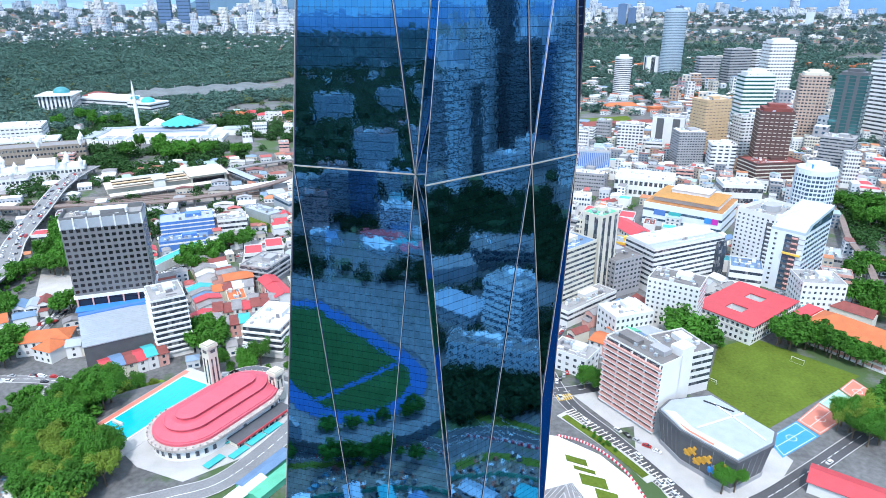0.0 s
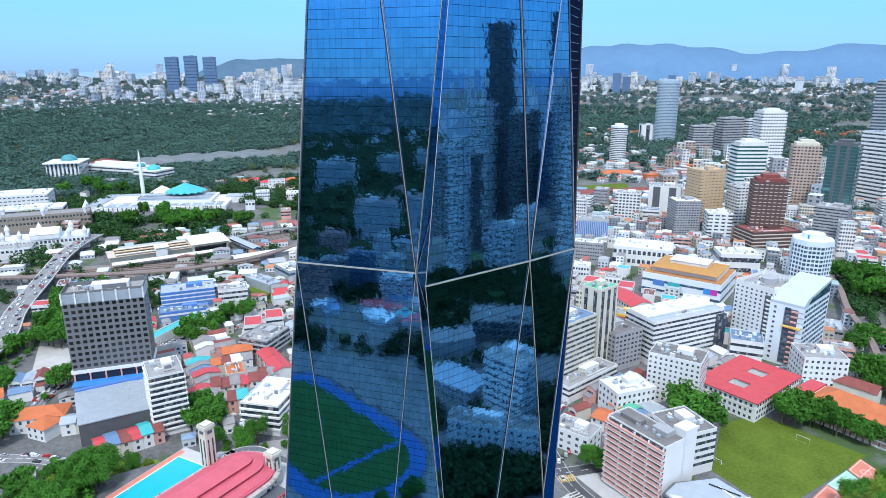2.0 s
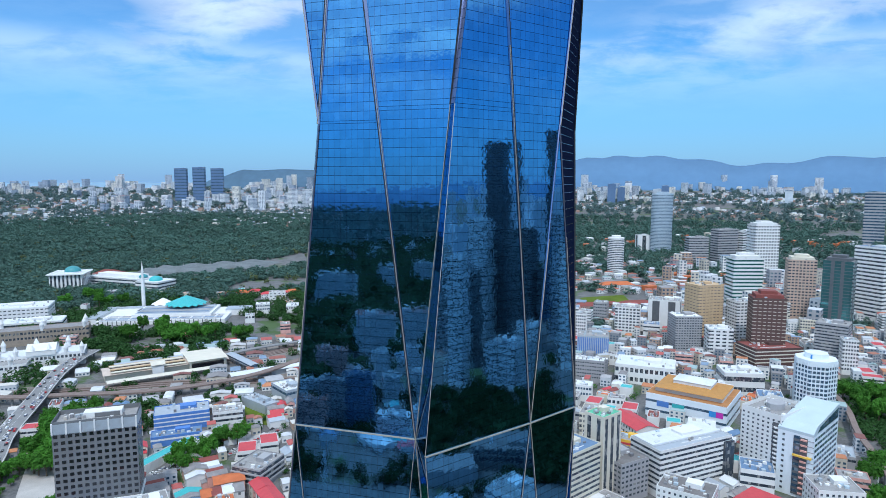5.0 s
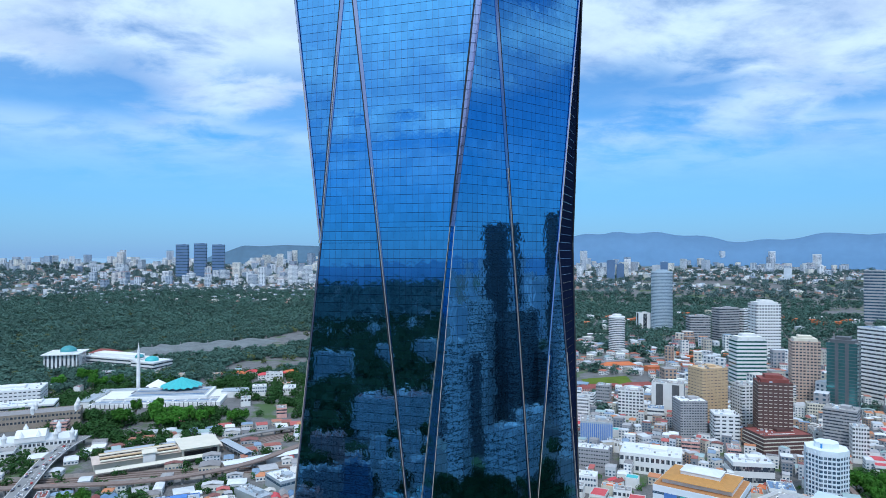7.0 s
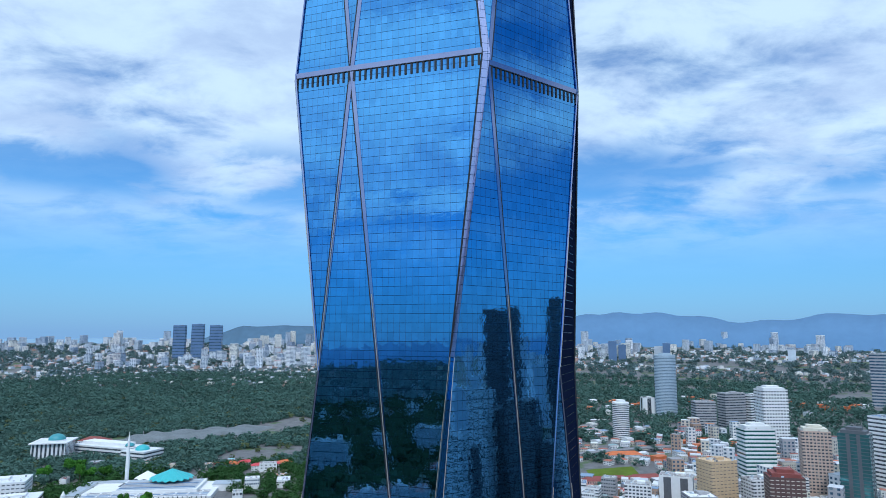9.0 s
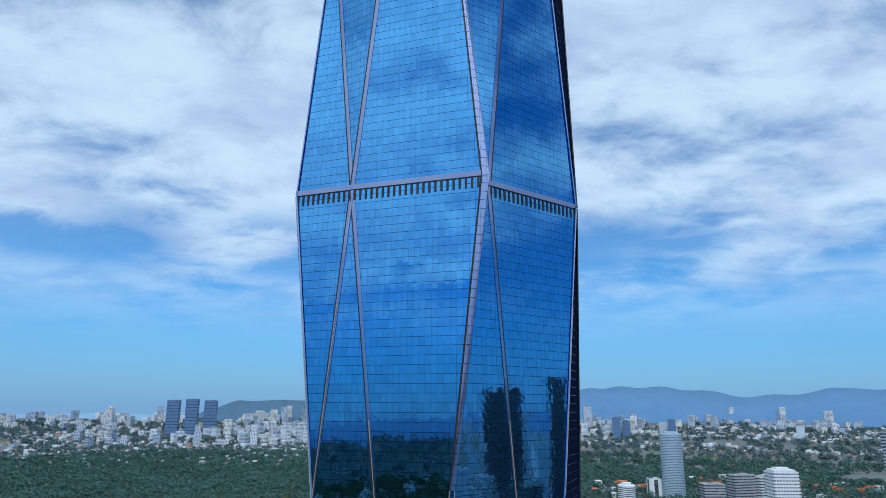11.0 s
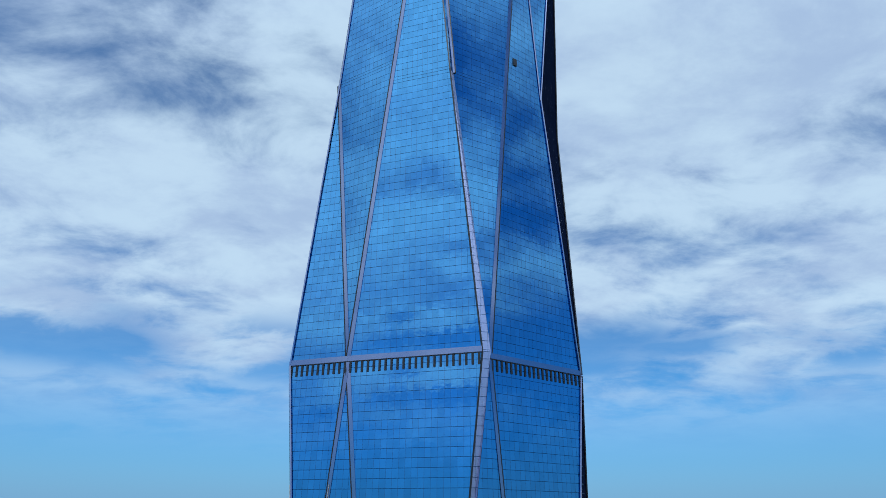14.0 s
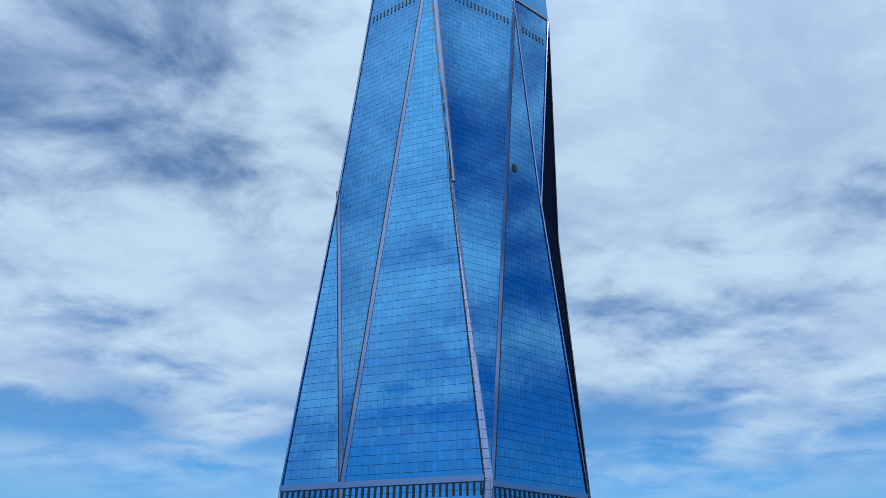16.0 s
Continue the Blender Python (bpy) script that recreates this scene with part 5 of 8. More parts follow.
def road(name, pts, wide, z, label, m_=ASPHALT, lines=True, thick=0.2, piers=0, n=6):
    c = curve([(*p, 0) if len(p) == 2 else p for p in pts], n)
    c = [(p[0], p[1], z + p[2]) for p in c]
    ob = tagged(new(name, joined(name, [strip_data(c, wide, z, thick)], m_)), label, "road", kind="structure")
    for p in c[::2]:
        take(p[0], p[1], wide / 2 + 2)
    if lines:
        pieces = []
        for i in range(0, len(c) - 1):
            a, b = V(c[i]), V(c[i + 1])
            L = (b - a).length
            k = 0
            while k * 9 < L:
                p, q = a.lerp(b, k * 9 / L), a.lerp(b, min(1, (k * 9 + 4) / L))
                pieces.append(beam_data(p + V((0, 0, 0.02)), q + V((0, 0, 0.02)), (0, 0, 1), 0.25, 0.02))
                k += 1
        me = joined("lane_marking", pieces, LINE)
        tagged(child("lane_marking", me, ob), kind="stuff")
        for s in (-1, 1):
            edge = []
            for i in range(len(c)):
                t = V(c[min(i + 1, len(c) - 1)]) - V(c[max(i - 1, 0)])
                t.z = 0
                t.normalize()
                o = V((-t.y, t.x, 0)) * s * (wide / 2 - 0.2)
                edge.append(tuple(V(c[i]) + o + V((0, 0, 0.12))))
            child("kerb", joined("kerb", [strip_data(edge, 0.9 if thick > 1 else 0.35, 0, 0.3)], PAVE), ob)
    if piers:
        pm = box("pier", 1.8, 1.8, z, CONC)
        for p in c[::piers]:
            child("pier", pm, ob, pose(p[0], p[1], -0.1))
    return ob


main_road = road("road_main", [(58, 330), (66, 288), (82, 258), (98, 226), (108, 205), (116, 180)], 9, 0.10, "dark asphalt road with white markings")
road("road_field", [(108, 205), (135, 214), (165, 232), (196, 252), (240, 280)], 8, 0.09, "grey asphalt road beside a sports ground")
road("road_cross", [(20, 290), (66, 296), (120, 312), (150, 330)], 9, 0.085, "asphalt side road")
road("road_hall", [(-150, 184), (-128, 193), (-109, 200), (-90, 210), (-72, 240), (-64, 268), (-62, 290)], 11, HZ + 0.3, "wide pale grey road below a hall", LASPH)
road("road_shops", [(-300, 300), (-250, 308), (-215, 306), (-180, 292), (-150, 300), (-120, 310), (-60, 305)], 8, 0.095, "worn asphalt street by shop houses", LASPH)
road("road_hotel", [(-290, 330), (-262, 350), (-262, 380), (-258, 420), (-226, 452), (-170, 500), (-140, 560)], 8, 0.09, "asphalt street behind a hotel", LASPH)
road("road_mid", [(-190, 395), (-160, 352), (-128, 360), (-80, 400), (-40, 480)], 7, 0.085, "narrow street between shop houses", LASPH)
road("road_town", [(60, 345), (100, 398), (150, 410), (215, 420), (300, 410), (360, 400)], 9, 0.095, "asphalt town street", LASPH)
road("road_mall", [(150, 520), (190, 545), (300, 520), (360, 470), (330, 420), (300, 370)], 9, 0.09, "asphalt street by a mall", LASPH)
road("flyover", [(-325, 372), (-336, 446), (-364, 507), (-394, 594), (-422, 676), (-434, 735), (-436, 775)], 17, 10.0, "elevated dual highway with pale parapets", HWAY, thick=1.4, piers=3)
road("flyover_branch", [(-300, 350), (-345, 430), (-400, 500), (-450, 560), (-540, 620)], 12, 7.0, "elevated slip road", HWAY, thick=1.2, piers=3)
road("highway_far", [(240, 1280), (340, 1330), (470, 1380), (620, 1420), (900, 1380)], 16, 9.0, "elevated highway beyond the town", LASPH, thick=1.2, lines=False, piers=4)
road("monorail", [(395, 640), (379, 578), (350, 515), (332, 463), (318, 430), (300, 395)], 5, 11.0, "curved brown elevated rail viaduct", RAILM, lines=False, thick=1.4, piers=3)
for k in range(3):
    road("rail_track", [(-520, 612 + 7 * k), (-376, 642 + 7 * k), (-297, 664 + 7 * k), (-164, 678 + 7 * k), (60, 690 + 7 * k)], 3.2, 1.2, "brown ballasted railway track", RAILM, lines=False, thick=1.0)
for k in range(4):
    road("rail_track", [(-420, 730 + 8 * k), (-246, 768 + 8 * k), (-197, 805 + 8 * k), (-60, 880 + 8 * k)], 3.4, 0.8, "railway track beside a station", RAILM, lines=False, thick=0.6)

road("rail_viaduct", [(-560, 596), (-441, 604), (-408, 606), (-378, 612), (-303, 623), (-243, 650), (-204, 684), (-176, 729), (-150, 775)], 9, 9.0, "elevated brown railway viaduct on piers", RAILM, lines=False, thick=1.6, piers=2)
road("rail_viaduct_north", [(-300, 745), (-268, 766), (-241, 795), (-197, 827), (-120, 870)], 8, 7.0, "pale concrete elevated track beside a station", HWAY, lines=False, thick=1.4, piers=2)
YARD = mat("rail_yard_ballast", (0.21, 0.185, 0.165), 0.95, var=0.4, scale=0.05, fine=0.5, bump=0.3)
sheet("rail_yard", [(-540, 598), (-376, 630), (-297, 650), (-164, 664), (60, 676), (60, 726), (-164, 712), (-300, 694), (-380, 672), (-540, 640)], 0.1, YARD, "brown ballasted rail corridor")
sheet("rail_yard_north", [(-430, 716), (-246, 752), (-190, 790), (-60, 864), (-60, 926), (-200, 850), (-260, 808), (-430, 770)], 0.1, YARD, "ballasted rail yard beside a station")
sheet("hall_pavement", [(98, 212), (90, 240), (96, 266), (112, 272), (150, 270), (163, 240), (130, 204)], 0.06, PAVE, "pale paving round an assembly hall")
sheet("flats_pavement", [(70, 294), (87, 264), (106, 268), (134, 298), (112, 322), (84, 316)], 0.05, PAVE, "pale paving round a block of flats")
lot_v, lot_f = [], []
for i in range(12):
    for j in range(9):
        x, y = -118 + 4.6 * i, 284 + 4.6 * j + 1.2 * i
        lot_v.append((x, y, ground_z(x, y) + 0.45))
        if i < 11 and j < 8:
            lot_f.append((9 * i + j, 9 * i + 9 + j, 9 * i + 10 + j, 9 * i + j + 1))
tagged(new("hall_lot", mesh_of("hall_lot", lot_v, lot_f, mat("pale_tarmac", (0.30, 0.30, 0.30), 0.9, var=0.35, scale=0.1, fine=0.9))), "pale worn tarmac lot behind a round hall", "ground", kind="structure")
# yellow hatching, crossing and island by the tower
island = thing("traffic_island", pose(0, 0, 0), "kerbed traffic island with low shrubs", "island")
child("kerb", joined("kerb", [strip_data(curve([(61, 276, 0.3), (67, 268, 0.3), (77, 254, 0.3), (86, 240, 0.3), (93, 226, 0.3)]), 5.5, 0, 0.3)], PAVE), island)
child("bed", joined("bed", [strip_data(curve([(62.5, 274, 0.36), (68, 266, 0.36), (77, 253, 0.36), (85, 240, 0.36), (91, 229, 0.36)]), 4.2, 0, 0.1)], GRASS), island)
take(75, 255, 14)
take(72, 240, 18)
take(60, 225, 22)
hatch = thing("road_hatching", pose(0, 0, 0), "cream hatched markings beside a traffic island", "marking")
hp = curve([(66, 279, 0.14), (75, 266, 0.14), (86, 249, 0.14), (95, 231, 0.14), (101, 216, 0.14)], 8)
for p in hp:
    child("stripe", joined("stripe", [beam_data((p[0] - 2.6, p[1] - 1.5, 0.14), (p[0] + 2.6, p[1] + 1.2, 0.14), (0, 0, 1), 0.6, 0.04)], CREAM), hatch)
zeb = thing("zebra_crossing", pose(66, 291, 0.13, 0, 0, 12), "yellow box markings at a junction", "marking")
for k in range(7):
    child("stripe", box("stripe", 0.6, 5.5, 0.04, YELLOW, -4 + 1.3 * k, 0, 0), zeb)
# plaza below the tower: white paving, lawn strips, barriers
sheet("plaza", [(20, 262), (56, 258), (74, 244), (85, 226), (90, 196), (20, 196)], 0.12, mat("white_paving", (0.72, 0.72, 0.70), 0.8, var=0.1), "white paved plaza below a glass tower")
for k, (x, y, w, d) in enumerate(((62, 240, 9, 4.5), (64.5, 233.5, 9, 2.6), (67, 226, 11, 7), (71, 217, 9, 6))):
    sheet("lawn", [(x - w / 2, y - d / 2 + 2), (x + w / 2, y - d / 2 - 2), (x + w / 2, y + d / 2 - 2), (x - w / 2, y + d / 2 + 2)], 0.25, GRASS, "lawn strip set in white paving", "lawn")
bc = curve([(56, 258, 0), (66, 254, 0), (75, 246, 0), (83, 232, 0), (87, 214, 0), (90, 196, 0)], 7)
redm, whm = mat("red_plastic", (0.55, 0.02, 0.05), 0.5), WHITE
for i in range(len(bc) - 1):
    a, b = V(bc[i]), V(bc[i + 1])
    mid = (a + b) / 2
    t = thing("water_barrier", pose(mid.x, mid.y, 0.12, 0, 0, math.degrees(math.atan2(b.y - a.y, b.x - a.x))), "red and white plastic road barrier", "barrier", "road barriers")
    L = (b - a).length
    child("body", joined("body", [box_data(L * 0.48, 0.7, 0.45, -L / 4), box_data(L * 0.44, 0.45, 0.6, -L / 4, 0, 0.45)], redm), t)
    child("white_body", joined("white_body", [box_data(L * 0.48, 0.7, 0.45, L / 4), box_data(L * 0.44, 0.45, 0.6, L / 4, 0, 0.45)], whm), t)
pyr = thing("glass_pyramid", pose(52, 214, 0.12, 0, 0, 20), "grey glass pyramid skylight with white ribs", "skylight")
child("glazing", mesh_of("glazing", [(-9, -9, 0), (9, -9, 0), (9, 9, 0), (-9, 9, 0), (0, 0, 9)], [(0, 1, 4), (1, 2, 4), (2, 3, 4), (3, 0, 4), (3, 2, 1, 0)], GREYR), pyr)
for i in range(9):
    t_ = -8 + 2 * i
    f_ = 1 - abs(t_) / 9
    for sx, sy in ((1, 0), (-1, 0), (0, 1), (0, -1)):
        p0 = (9 * sx + t_ * abs(sy), 9 * sy + t_ * abs(sx), 0.05)
        p1 = ((9 * sx) * (1 - f_) + t_ * abs(sy), (9 * sy) * (1 - f_) + t_ * abs(sx), 9 * f_ + 0.05)
        child("rib", joined("rib", [beam_data(p0, p1, (sx, sy, 1), 0.14, 0.1)], WHITE), pyr)
pods = thing("tower_podium", pose(0, 0, 0), "low pale stone podium round a glass tower", "podium")
child("wall", prism("wall", [(-60, 128), (10, 112), (50, 150), (48, 200), (0, 216), (-62, 190)], 0, 9, CREAM), pods)
child("roof", prism("roof", [(-59, 129), (10, 113), (49, 150), (47, 199), (0, 215), (-61, 189)], 9, 9.4, CONC), pods)
take(0, 165, 70)
sheds = [(-74, 214, 26, 6, BLUER), (-68, 208, 24, 6, GREENR), (-80, 200, 22, 6, WROOF)]
for x, y, w, d, m_ in sheds:
    sh = thing("site_cabin", pose(x, y, HZ, 0, 0, 58), "row of site cabins with a metal roof beside a road", "cabin", "site cabins")
    child("wall", box("wall", w, d, 3.2, GREENR), sh)
    child("roof", joined("roof", [gable_data(w, d, 3.25, 0.8, 0.3)], m_), sh)

# ---------- roads, verges and building site round the tower's foot ----------
road("road_ring", [(-190, 150), (-150, 122), (-114, 93), (-89, 76), (-70, 55), (-20, 50), (40, 70), (100, 96), (124, 124), (126, 150), (118, 180)], 10, 0.09, "dark asphalt ring road below a glass tower")
road("road_stadium", [(-60, -190), (-70, -90), (-62, -20), (-40, 20), (0, 48)], 12, 0.085, "asphalt road passing a stadium")
road("road_market", [(126, 140), (160, 92), (200, 60), (270, 30), (360, 20)], 10, 0.085, "asphalt road beside white flats")
DIRT = mat("site_dirt", (0.20, 0.165, 0.13), 0.95, var=0.5, scale=0.12, fine=0.8, bump=0.4)
sheet("site_ground", [(-118, 112), (-92, 88), (-66, 70), (-30, 62), (10, 68), (52, 88), (92, 106), (110, 128), (108, 176), (52, 180), (-62, 188), (-100, 140)], 0.07, DIRT, "churned brown building-site ground round a tower")
for nm, line, wide in (("verge", [(-150, 108, 0.2), (-124, 82, 0.2), (-100, 66, 0.2), (-84, 46, 0.2)], 7), ("verge", [(-140, 128, 0.2), (-104, 98, 0.2), (-80, 80, 0.2)], 4), ("verge", [(136, 108, 0.2), (134, 140, 0.2), (128, 172, 0.2)], 6), ("verge", [(96, 118, 0.2), (108, 134, 0.2), (108, 160, 0.2)], 5)):
    tagged(new(nm, joined(nm, [strip_data(curve(line), wide, 0, 0.15)], GRASS)), "strip of rough grass beside a ring road", "verge", kind="structure")
for line in ([(-86, 112), (-66, 92), (-48, 80), (-24, 74)], [(-100, 128), (-86, 112)], [(70, 104), (88, 120), (96, 140), (96, 170)], [(60, 120), (70, 104)]):
    hd = thing("hoarding", pose(0, 0, 0), "teal metal site hoarding with posts", "hoarding", "site hoardings")
    for (ax, ay), (bx, by) in zip(line, line[1:]):
        child("panel", joined("panel", [beam_data((ax, ay, 1.3), (bx, by, 1.3), (0, 0, 1), 0.12, 2.5)], GREENR), hd)
        for q in range(4):
            child("post", box("post", 0.25, 0.25, 2.9, LROOF, ax + (bx - ax) * q / 4, ay + (by - ay) * q / 4, 0), hd)
rw = random.Random(77)
for x, y, w, d, m_, rot in ((-70, 104, 16, 7, LROOF, 40), (-58, 96, 14, 6, TEALR, 40), (-84, 122, 18, 7, WROOF, 50), (-44, 90, 12, 6, BLUER, 20), (-62, 116, 12, 8, MAROON, 130), (80, 132, 16, 7, LROOF, -70), (74, 116, 12, 6, WROOF, 40), (84, 156, 16, 8, TEALR, 100), (70, 146, 10, 8, REDR, 10)):
    cb = thing("site_cabin", pose(x, y, 0.07, 0, 0, rot), "metal site cabin with a %s roof on bare ground" % {LROOF: "pale", TEALR: "turquoise", WROOF: "white", BLUER: "blue", MAROON: "maroon", REDR: "red"}[m_], "cabin", "site cabins")
    child("wall", box("wall", w, d, 3.4, GREYW), cb)
    child("roof", joined("roof", [gable_data(w, d, 3.45, 0.9, 0.4)], m_), cb)
    child("window_band", box("window_band", w * 0.7, 0.15, 1.0, WINDOW, 0, -d / 2, 1.5), cb)
bits = []
for _ in range(420):
    a_, q_ = rw.uniform(0, 6.283), math.sqrt(rw.random())
    cx_, cy_ = ((-66, 102), (82, 138))[rw.random() < 0.4]
    bits.append(box_data(rw.uniform(0.5, 4), rw.uniform(0.5, 2.2), rw.uniform(0.2, 1.6), cx_ + 30 * q_ * math.cos(a_), cy_ + 26 * q_ * math.sin(a_), 0.07))
tagged(new("site_materials", joined("site_materials", bits, island_mat("assorted_site_goods", [(0.45, 0.43, 0.40), (0.10, 0.10, 0.10), (0.34, 0.10, 0.06), (0.60, 0.60, 0.60), (0.10, 0.24, 0.30), (0.30, 0.22, 0.14), (0.05, 0.05, 0.06)]))), "stacked site materials and rubble on bare ground", "materials", kind="stuff")
for line in ([(-78, 66, 0), (-66, 58, 0), (-50, 56, 0)], [(119, 118, 0), (120, 140, 0), (116, 168, 0)], [(-104, 92, 0), (-92, 82, 0)]):
    bl = curve(line, 7)
    for i in range(len(bl) - 1):
        a, b = V(bl[i]), V(bl[i + 1])
        mid = (a + b) / 2
        t = thing("water_barrier", pose(mid.x, mid.y, 0.12, 0, 0, math.degrees(math.atan2(b.y - a.y, b.x - a.x))), "red and white plastic road barrier", "barrier", "road barriers")
        L = (b - a).length
        child("body", joined("body", [box_data(L * 0.48, 0.7, 0.45, -L / 4), box_data(L * 0.44, 0.45, 0.6, -L / 4, 0, 0.45)], redm), t)
        child("white_body", joined("white_body", [box_data(L * 0.48, 0.7, 0.45, L / 4), box_data(L * 0.44, 0.45, 0.6, L / 4, 0, 0.45)], whm), t)

# ---------- vehicles ----------


def car_proto(colour):
    t = thing("car", pose(0, 0, -60), "parked car", "car", "cars on the streets")
    bm = bmesh.new()
    prof = [(-2.15, 0.18), (2.1, 0.18), (2.15, 0.75), (1.3, 0.9), (-1.6, 0.95), (-2.2, 0.85)]
    a = [bm.verts.new((x, -0.85, z)) for x, z in prof]
    b = [bm.verts.new((x, 0.85, z)) for x, z in prof]
    bm.faces.new(a)
    bm.faces.new(list(reversed(b)))
    for i in range(len(prof)):
        j = (i + 1) % len(prof)
        bm.faces.new((a[j], a[i], b[i], b[j]))
    child("body", bm_mesh("body", bm, colour), t)
    vs = [(1.1, -0.78, 0.9), (1.1, 0.78, 0.9), (-1.7, 0.78, 0.93), (-1.7, -0.78, 0.93), (0.4, -0.65, 1.38), (0.4, 0.65, 1.38), (-1.2, 0.65, 1.38), (-1.2, -0.65, 1.38)]
    child("cabin_glass", mesh_of("cabin_glass", vs, [(0, 1, 5, 4), (1, 2, 6, 5), (2, 3, 7, 6), (3, 0, 4, 7)], WINDOW), t)
    child("roof", mesh_of("roof", [(0.45, -0.68, 1.39), (0.45, 0.68, 1.39), (-1.25, 0.68, 1.39), (-1.25, -0.68, 1.39), (0.4, -0.6, 1.45), (0.4, 0.6, 1.45), (-1.2, 0.6, 1.45), (-1.2, -0.6, 1.45)],
                         [(4, 5, 6, 7), (0, 1, 5, 4), (1, 2, 6, 5), (2, 3, 7, 6), (3, 0, 4, 7)], colour), t)
    return t


CARS = [car_proto(mat(n, c, 0.3, 0.2, var=0.05, bump=0)) for n, c in (("white_car", (0.75, 0.75, 0.75)), ("black_car", (0.02, 0.02, 0.025)), ("silver_car", (0.45, 0.46, 0.48)), ("red_car", (0.4, 0.03, 0.03)))]
for c_, l_ in zip(CARS, ("white parked car", "black parked car", "silver parked car", "red parked car")):
    tagged(c_, l_ + " on a grey street")
rc = random.Random(3)


def cars_along(pts, z, n, off, park=0.0):
    c = curve([(*p, 0) for p in pts], 10)
    for _ in range(n):
        i = rc.randrange(len(c) - 1)
        a, b = V(c[i]), V(c[i + 1])
        p = a.lerp(b, rc.random())
        t = (b - a).normalized()
        s = rc.choice((-1, 1))
        p = p + V((-t.y, t.x, 0)) * off * s
        copy_thing(rc.choices(CARS, (4, 2, 3, 1))[0], pose(p.x, p.y, z, 0, 0, math.degrees(math.atan2(t.y, t.x)) + (180 if s > 0 else 0)))


cars_along([(58, 330), (66, 288), (82, 258), (98, 226), (108, 205)], 0.12, 9, 2)
cars_along([(-336, 446), (-364, 507), (-394, 594), (-422, 676), (-432, 735)], 10.05, 16, 4)
cars_along([(-300, 350), (-345, 430), (-400, 500)], 7.05, 5, 3)
cars_along([(-290, 300), (-250, 308), (-215, 306), (-180, 292), (-150, 300)], 0.12, 12, 2.5)
cars_along([(-262, 350), (-262, 380), (-258, 420), (-226, 452)], 0.12, 10, 2.5)
cars_along([(60, 345), (100, 398), (150, 410), (215, 420)], 0.12, 12, 2.5)
cars_along([(108, 205), (135, 214), (165, 232), (196, 252)], 0.12, 4, 2)
cars_along([(-336, 446), (-364, 507), (-394, 594), (-422, 676), (-432, 735)], 10.05, 26, 6)
cars_along([(-190, 395), (-160, 352), (-128, 360), (-80, 400)], 0.12, 14, 2.4)
cars_along([(-226, 452), (-170, 500), (-140, 560)], 0.12, 12, 2.4)
cars_along([(150, 520), (190, 545), (300, 520), (360, 470)], 0.12, 12, 2.4)
cars_along([(60, 345), (100, 398), (150, 410)], 0.12, 6, 2.4)
# moving and parked traffic too dense to count
rv = random.Random(41)
jam = []
for line, n_, off_, z_ in (([(-336, 446), (-364, 507), (-394, 594), (-422, 676), (-432, 735)], 70, (2, 7), 10.05), ([(-290, 330), (-262, 350), (-262, 380), (-258, 420), (-226, 452), (-170, 500), (-140, 560)], 60, (1.5, 5.5), 0.12),
                           ([(-190, 395), (-160, 352), (-128, 360), (-80, 400), (-40, 480)], 60, (1.5, 4), 0.12), ([(60, 345), (100, 398), (150, 410), (215, 420), (300, 410), (360, 400)], 70, (1.5, 4), 0.12),
                           ([(150, 520), (190, 545), (300, 520), (360, 470), (330, 420), (300, 370)], 70, (1.5, 4), 0.12), ([(-300, 300), (-250, 308), (-215, 306), (-180, 292), (-150, 300), (-120, 310)], 34, (1.5, 3.6), 0.12)):
    cl = curve([(*p, 0) for p in line], 10)
    for _ in range(n_):
        i = rv.randrange(len(cl) - 1)
        a, b = V(cl[i]), V(cl[i + 1])
        t = (b - a).normalized()
        p = a.lerp(b, rv.random()) + V((-t.y, t.x, 0)) * rv.choice((-1, 1)) * rv.uniform(*off_)
        for ww, ll, hh, zz in ((1.8, 4.4, 0.75, 0.2), (1.55, 2.3, 0.55, 0.95)):
            pv_, pf_ = box_data(ll, ww, hh, 0, 0, zz)
            jam.append(([(p.x + u * t.x - v * t.y, p.y + u * t.y + v * t.x, z_ + q) for u, v, q in pv_], pf_))
tagged(new("street_traffic", joined("street_traffic", jam, island_mat("assorted_car_paint", [(0.70, 0.70, 0.70), (0.03, 0.03, 0.035), (0.42, 0.43, 0.45), (0.62, 0.63, 0.64), (0.36, 0.03, 0.03), (0.08, 0.10, 0.16)], 0.35))), "dense rows of cars along grey streets", "cars", kind="stuff")
# parking lot beside the hotel
sheet("parking_lot", [(-322, 470), (-300, 492), (-272, 470), (-256, 410), (-278, 394), (-292, 410)], 0.07, mat("gravel_lot", (0.42, 0.40, 0.375), 0.95, var=0.25, scale=0.08), "pale gravel parking lot")
take(-290, 440, 40)
for r in range(3):
    for k in range(8):
        if rc.random() < 0.85:
            copy_thing(rc.choices(CARS, (5, 2, 3, 1))[0], pose(-292 + 3.0 * k + r * 1.0, 402 + 1.6 * k + 6.2 * r, 0.07, 0, 0, 118))
sheet("shop_car_park", [(-200, 440), (-172, 455), (-150, 402), (-180, 392)], 0.07, LASPH, "asphalt car park by shop houses")
for r in range(5):
    for k in range(5):
        if rc.random() < 0.7:
            copy_thing(rc.choices(CARS, (4, 2, 3, 1))[0], pose(-192 + 5.4 * k + r * 2, 436 + 1.2 * k - 8 * r, 0.07, 0, 0, 70 + rc.uniform(-4, 4)))
for k in range(5):
    copy_thing(CARS[k % 4], pose(87 + k * 3.6, 262 - k * 4.0, 0.1, 0, 0, -50 + rc.uniform(-20, 20)))
